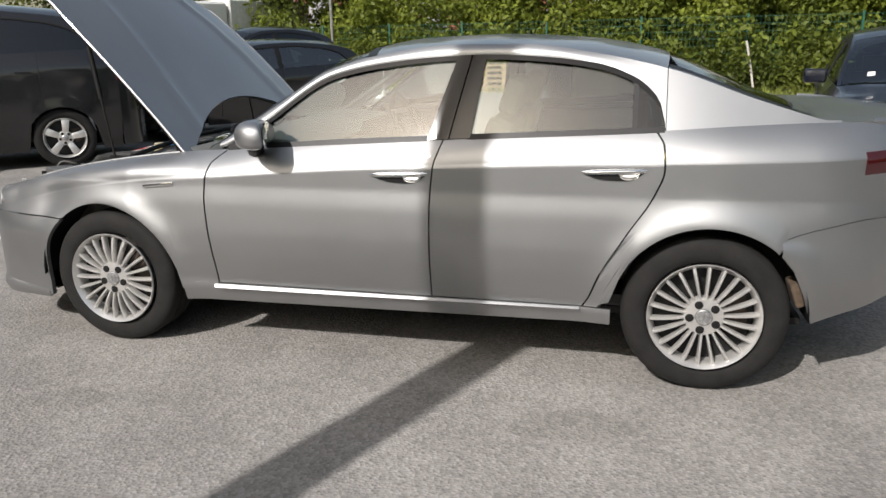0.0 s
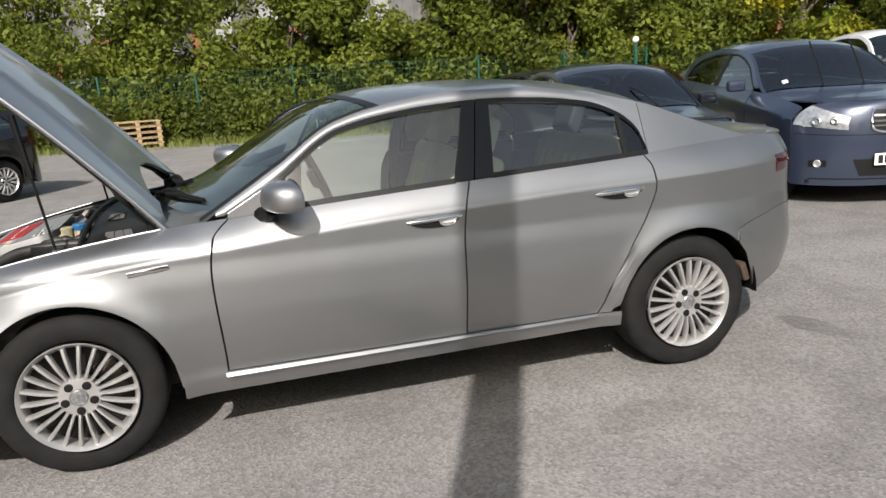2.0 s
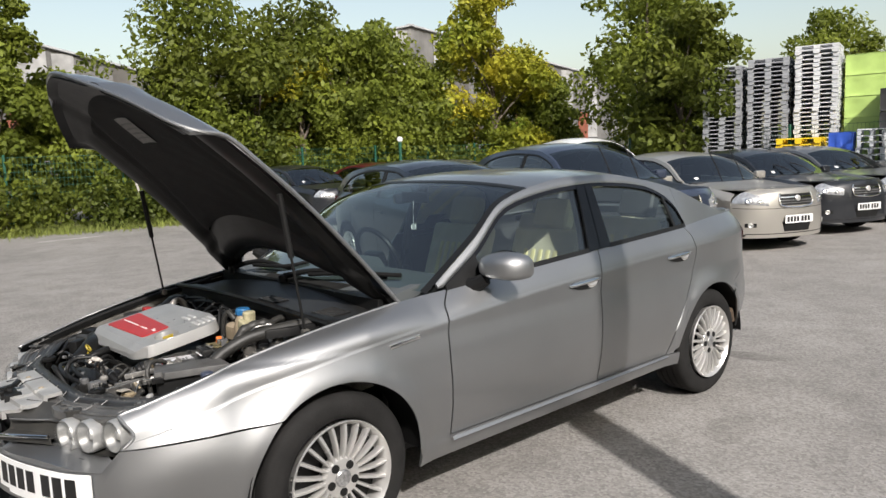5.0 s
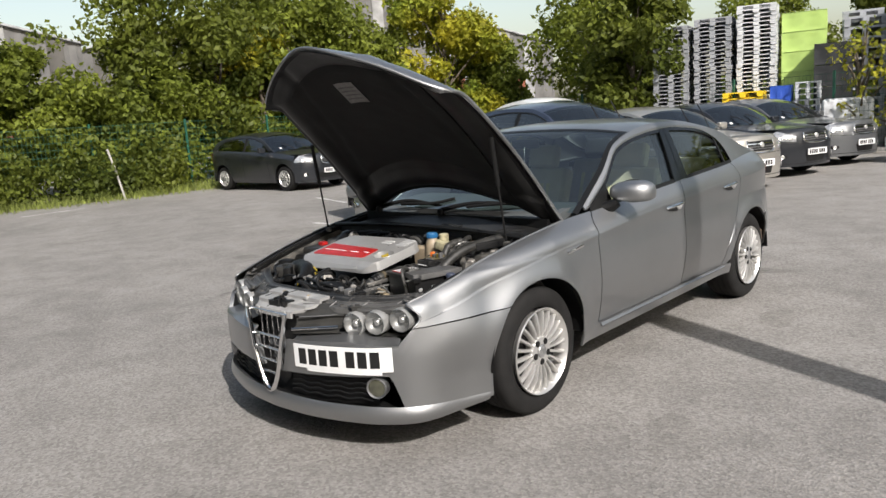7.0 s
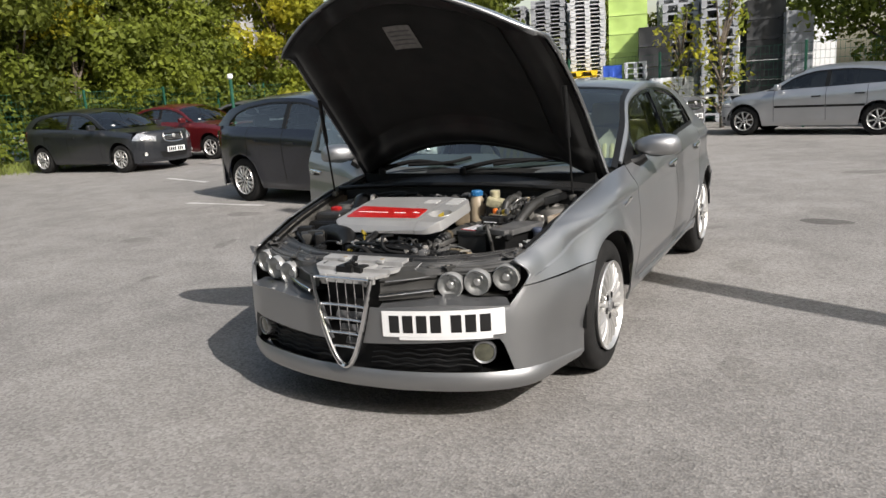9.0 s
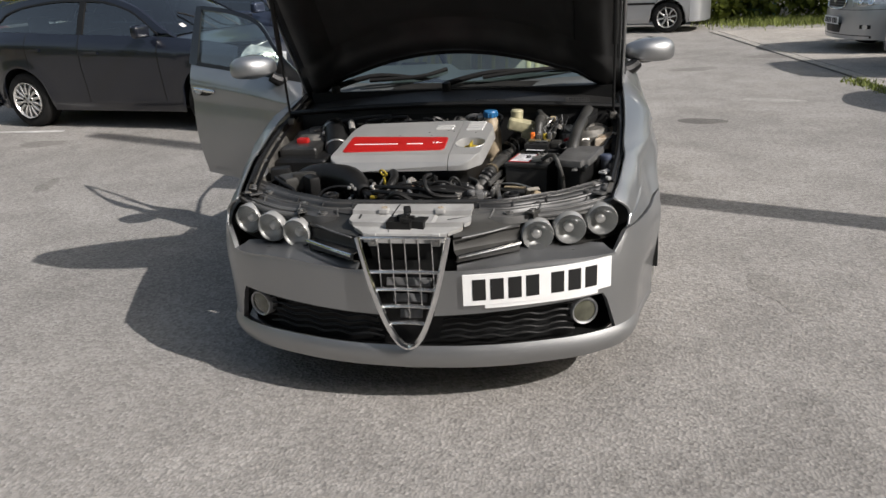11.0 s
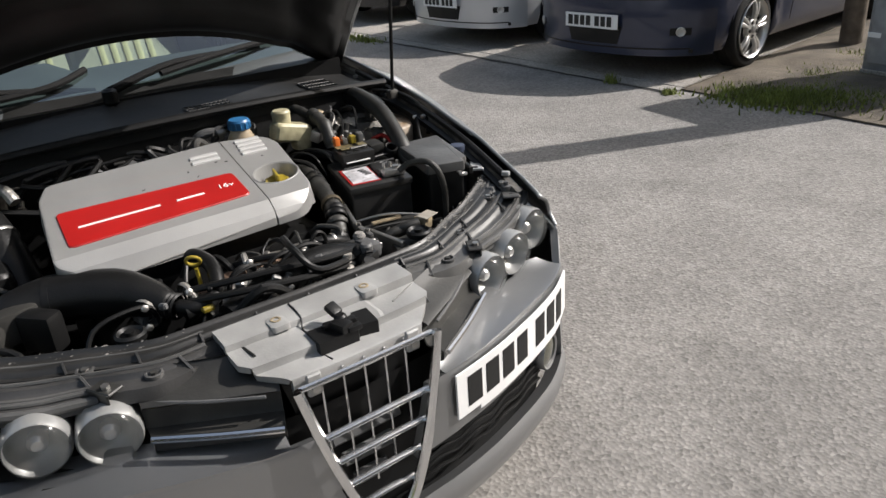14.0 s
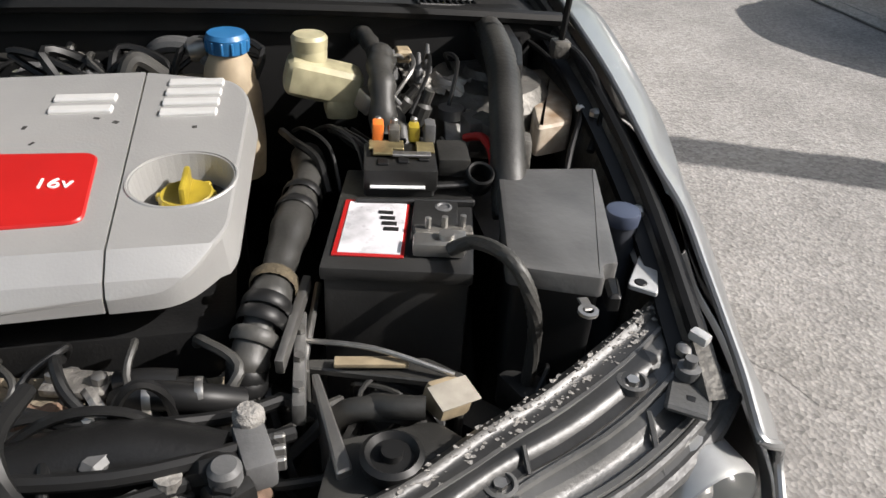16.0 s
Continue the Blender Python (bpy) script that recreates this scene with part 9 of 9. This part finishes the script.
other_car("silver_coupe", "dark silver car parked against the back fence", SALOON, 4.5, 1.78, 1.44, 2.70, paint("dark_silver_paint", (0.20, 0.20, 0.21), 0.6, 0.3), (12.6, 13.4), 92)
other_car("silver_hatchback", "light silver hatchback parked side on by the bushes", HATCH, 4.11, 1.71, 1.43, 2.61, LIGHTSILVER, (13.18, -1.42), -104.4, bars=False, spokes=8, dark=True)
other_car("off_road_car", "white off-road car parked behind the row", HATCH, 4.7, 1.9, 1.88, 2.75, paint("white_paint", (0.72, 0.72, 0.70), 0.0, 0.35), (12.6, 8.6), 71)
other_car("blue_saloon", "dark blue saloon parked nose towards the yard", SALOON, 4.7, 1.81, 1.48, 2.70, STEELBLUE, (1.05, -6.44), -85.5, spokes=10, rim=0.232, style="pairs")
other_car("silver_saloon", "light silver saloon parked nose towards the yard", SALOON, 4.67, 1.76, 1.45, 2.67, paint("pale_silver_paint", (0.60, 0.61, 0.63), 0.45, 0.36), (3.25, -6.55), -85.5, spokes=10)
other_car("black_hatchback", "black hatchback parked tail towards the yard", HATCH, 4.2, 1.76, 1.50, 2.58, BLACKCAR, (5.75, -6.55), 94.5)
other_car("silver_estate", "silver car parked at the end of the bays", SALOON, 4.5, 1.76, 1.46, 2.67, LIGHTSILVER, (8.3, -6.7), -85.5)
other_car("black_people_carrier", "large black people carrier with tinted glass", HATCH, 4.9, 1.92, 1.92, 2.95, BLACKCAR, (-7.24, 3.62), 40.5, spokes=5, style="five", tyre=0.35, rim=0.24, dark=True)
other_car("black_hatchback", "black car parked beside the dark people carrier", HATCH, 4.4, 1.8, 1.5, 2.65, BLACKCAR, (-5.35, 7.95), 53, spokes=14)
other_car("black_off_road_car", "black off-road car parked far back in the yard", HATCH, 4.6, 1.88, 1.82, 2.70, BLACKCAR, (-7.6, 12.4), 60, dark=True)


def lorry(at, yaw):
    t = thing("lorry", "white lorry cab parked at the back of the yard", "lorry", m=pose(at[0], at[1], 0, 0, 0, yaw))
    wp = MATS["white_paint"]
    b = box(1.9, 2.3, 2.1, (0, 0, 1.85), 0.18, 3)
    part("cab", b, wp, t)
    part("windscreen", box(0.04, 1.9, 0.75, (-0.95, 0, 2.25), 0.02, 1, Matrix.Rotation(radians(6), 4, "Y")), mat("dark_cab_glass", (0.02, 0.025, 0.03), 0.08, coat=1.0), t)
    for s in (-1, 1):
        part("side_window", box(0.8, 0.04, 0.65, (-0.25, s * 1.14, 2.2), 0.02, 1), MATS["dark_cab_glass"], t)
        part("cab_mirror", box(0.10, 0.16, 0.42, (-0.98, s * 1.30, 2.2), 0.03, 2), SEAL, t)
        wheel(t, -0.1, s * 1.10, 0.46, 0.28, 10, "five", 0.28)
        wheel(t, 3.2, s * 1.10, 0.46, 0.28, 10, "five", 0.28)
    part("front_bumper", box(0.3, 2.3, 0.45, (-0.90, 0, 0.62), 0.06, 2), GREYP, t)
    part("chassis", box(5.0, 0.9, 0.25, (1.8, 0, 0.72), 0.02, 1), SEAL, t)
    part("load_box", box(4.0, 2.35, 2.1, (3.0, 0, 1.95), 0.04, 1), mat("pale_box_body", (0.6, 0.6, 0.58), 0.5), t)
    return t


lorry((-14.4, 21.0), 70)


def lamp_post(at, h, label, globe=False):
    t = thing("lamp_post", label, "lamp post", m=pose(at[0], at[1], 0))
    part("post", tube([(0, 0, -0.05), (0, 0, h * 0.5), (0, 0, h)], 0.05 if h > 4 else 0.035, 10, 2), STEEL if not globe else FENCEG, t)
    if globe:
        part("lamp_head", lathe([(0.03, 0), (0.055, 0.02), (0.065, 0.06), (0.05, 0.11), (0, 0.12)], 18, Matrix.Translation((0, 0, h))), mat("white_lamp_plastic", (0.75, 0.75, 0.74), 0.4), t)
    else:
        part("lamp_arm", tube([(0, 0, h), (0.2, -0.3, h + 0.2), (0.4, -0.9, h + 0.25)], 0.035, 8, 4), STEEL, t)
        part("lamp_head", box(0.22, 0.6, 0.12, (0.45, -1.1, h + 0.24), 0.04, 2), GREYP, t)
    return t


lamp_post((-8.0, 18.8), 6.5, "tall grey steel lamp post behind the fence")
lamp_post((7.33, 9.71), 1.88, "short green lamp post with a white head", True)

# stacked wooden pallets by the fence
PALW = mat("raw_pallet_wood", (0.42, 0.30, 0.16), 0.8, scale=12, var=0.3, bump=0.2, bscale=60)
wood = thing("wooden_pallets", "stack of pale wooden pallets in front of the fence", "pallets", m=pose(-3.0, 18.0, 0, 0, 0, 12))
for k in range(5):
    for j in range(5):
        part("top_board", box(1.2, 0.13, 0.022, (0, (j - 2) * 0.2, 0.133 + k * 0.15)), PALW, wood)
    for j in (-1, 0, 1):
        part("bearer", box(0.10, 0.95, 0.09, (j * 0.52, 0, 0.075 + k * 0.15)), PALW, wood)
        part("bottom_board", box(1.2, 0.10, 0.02, (0, j * 0.42, 0.015 + k * 0.15)), PALW, wood)
stake = thing("fence_stake", "weathered pale stake leaning by the fence", "stake", m=pose(4.1, 16.2, 0, 0, -12, 0))
part("stake_pole", tube([(0, 0, -0.05), (0.01, 0, 0.7), (0, 0.01, 1.35)], 0.028, 8, 3), mat("pale_wood", (0.42, 0.40, 0.36), 0.8, scale=10, var=0.2), stake)

# utility pole that throws the long shadow
pole = thing("utility_pole", "tall round wooden utility pole beside the bays", "pole", m=pose(-1.52, -5.35, 0))
part("shaft", tube([(0, 0, -0.1), (0, 0, 4), (0.03, 0, 8.5)], lambda t: 0.135 - 0.02 * t, 20, 6), BARK, pole)
part("step_collar", lathe([(0.14, 0), (0.14, 0.12), (0.13, 0.14)], 20, Matrix.Translation((0, 0, 2.4))), STEEL, pole)

# ---- marks on the yard's surface ----
TAR = asphalt("dark_patch_asphalt", (0.205, 0.196, 0.184), (0.16, 0.153, 0.144))
TARD = asphalt("fresh_tar_asphalt", (0.135, 0.128, 0.120), (0.10, 0.095, 0.09))
OIL = asphalt("oil_stained_asphalt", (0.246, 0.236, 0.222), (0.202, 0.194, 0.182))
PALE = asphalt("pale_worn_asphalt", (0.32, 0.31, 0.292), (0.27, 0.26, 0.245))
WORNW = mat("worn_white_line", (0.50, 0.49, 0.47), 0.8, scale=6, var=0.35, bump=0.2, bscale=120)
patch(1, "ground_patch", "dark tar patch on the asphalt", (2.76, -1.76), 0.13, 0.24, TARD, -8, rough=0.10)
patch(2, "ground_patch", "small dark tar patch on the asphalt", (2.28, -0.70), 0.10, 0.22, TAR, 20)
patch(3, "ground_stain", "dull oil stain on the asphalt", (0.86, -1.27), 0.20, 0.13, OIL, 10)
patch(4, "ground_stain", "dull oil stain on the asphalt", (-1.25, -1.55), 0.22, 0.16, OIL, 30)
patch(5, "ground_stain", "dull oil stain on the asphalt", (3.2, -2.0), 0.5, 0.22, OIL, 70)
patch(8, "ground_stain", "dark stain on the asphalt", (0.58, 4.92), 0.12, 0.22, TAR, 10)
patch(9, "ground_stain", "dark stain on the asphalt", (0.64, 3.68), 0.22, 0.07, TAR, 20)
patch(13, "ground_stain", "dark stain on the asphalt", (2.22, 4.89), 0.14, 0.28, TAR, 0)
patch(14, "ground_stain", "dull stain on the asphalt", (-0.67, 3.28), 0.10, 0.06, TAR, 0)
patch(15, "ground_stain", "pale worn mark on the asphalt", (3.82, -2.62), 0.10, 0.30, PALE, -14)
patch(10, "ground_stain", "dull oil stain on the asphalt", (-4.6, 0.9), 0.16, 0.12, OIL, 0)
patch(11, "ground_stain", "dark stain on the asphalt", (7.6, -3.6), 0.25, 0.5, TAR, 0)
patch(12, "ground_stain", "dark stain on the asphalt", (6.4, -2.2), 0.18, 0.35, TAR, 10)
for k, (x, y, dx, dy, wv) in enumerate(((2.87, 5.85, 0.03, 1.5, 0.05), (5.3, 9.2, 0.5, 1.6, 0.05), (1.9, 15.0, 1.4, 0.12, 0.06), (7.6, 9.6, 0.4, 1.6, 0.05))):
    L = math.hypot(dx, dy)
    tagged(part("painted_line", sheet(lambda a, b: (lerp(-L / 2, L / 2, a), (b - 0.5) * 2 * wv * (0.8 + 0.3 * math.sin(9 * a + k)), 0.0), 12, 1, 0), WORNW, m=pose(x, y, 0.0045, 0, 0, math.degrees(math.atan2(dy, dx)))), "worn white painted line", "marking", kind="structure")
# concrete joint in front of the parking bays
CONC = asphalt("old_concrete", (0.33, 0.315, 0.29), (0.26, 0.25, 0.23))
jl = curve([(-3.0, -4.06), (2.0, -4.05), (4.5, -3.95), (8.5, -3.6), (12, -3.3)])
tagged(part("kerb_strip", sheet(lambda a, b: (lerp(0.02, 12, a), jl(lerp(0.02, 12, a)) - 0.16 * b, 0.005 + 0.003 * b), 30, 2, 0.004), CONC), "flush concrete edging strip", "kerb", kind="structure")
tagged(part("joint_groove", sheet(lambda a, b: (lerp(0.02, 12, a), jl(lerp(0.02, 12, a)) + 0.012 + 0.012 * math.sin(a * 160) * 0.5 + 0.022 * b, 0.0045), 120, 1, 0), mat("dark_joint_fill", (0.05, 0.048, 0.044), 0.95, bump=0.4)), "dark earth-filled joint", "joint", kind="structure")
BAYC = asphalt("pale_bay_concrete", (0.345, 0.325, 0.298), (0.27, 0.255, 0.235))
tagged(part("bay_slab", sheet(lambda a, b: (lerp(0.06 + 0.125 * 6.0 * b, 12, a), jl(lerp(0.06, 12, a)) - 0.16 - 6.0 * b, 0.006), 30, 4, 0), BAYC), "pale worn concrete parking bay", "paving", kind="structure")
# verge beside the bays: low kerb, bare soil, a steel cabinet and a short post
SOIL = mat("dry_brown_soil", (0.115, 0.095, 0.070), 0.95, scale=3.5, var=0.5, bump=0.8, bscale=45)


def soil(a, b):
    y = lerp(-4.16, -9.0, b)
    x = lerp(-9.0, 0.02 + 0.12 * (-4.16 - y), a)
    edge = min(1.0, min(b * 8, (1 - a) * 40))
    return x, y, 0.004 + edge * (0.045 + 0.018 * math.sin(5 * x) * math.sin(7 * y + x))


tagged(part("verge", sheet(soil, 90, 40, 0.01), SOIL), "bare soil verge with weeds beside the bays", "verge", kind="structure")
cab = thing("steel_cabinet", "grey galvanised steel cabinet standing on the verge", "cabinet", m=pose(-0.77, -5.24, 0.03, 0, 0, -8))
GALV = mat("galvanised_sheet", (0.30, 0.32, 0.345), 0.45, 0.6, scale=11, var=0.2)
part("body", box(0.62, 0.34, 1.36, (-0.31, -0.17, 0.70), 0.008, 2), GALV, cab)
part("door_panel", box(0.56, 0.012, 1.24, (-0.31, 0.004, 0.72), 0.004, 1), GALV, cab)
part("cap", box(0.66, 0.38, 0.03, (-0.31, -0.17, 1.385), 0.008, 1), GALV, cab)
part("plinth", box(0.64, 0.36, 0.10, (-0.31, -0.17, 0.0), 0.006, 1), CONC, cab)
part("lock_handle", box(0.025, 0.03, 0.11, (-0.53, 0.018, 0.80), 0.006, 2), SEAL, cab)
part("warning_strip", box(0.10, 0.003, 0.035, (-0.06, 0.0115, 0.30), 0.001, 1), WHITE, cab, "white label")
stump = thing("short_post", "short dark weathered post among weeds", "post", m=pose(-0.17, -6.28, 0.02))
part("shaft", tube([(0, 0, -0.05), (0.004, 0, 0.35), (0, 0.005, 0.72)], lambda t: 0.098 - 0.008 * t, 14, 4), BARK, stump)
tree(160, (15.4, 0.9), 3.6, 0.7, 420, LEAFY, "thin sapling growing through the fence", 0.07, 0.15)
tree(161, (15.7, 1.9), 3.2, 0.6, 320, LEAFY, "thin sapling growing through the fence", 0.07, 0.15)
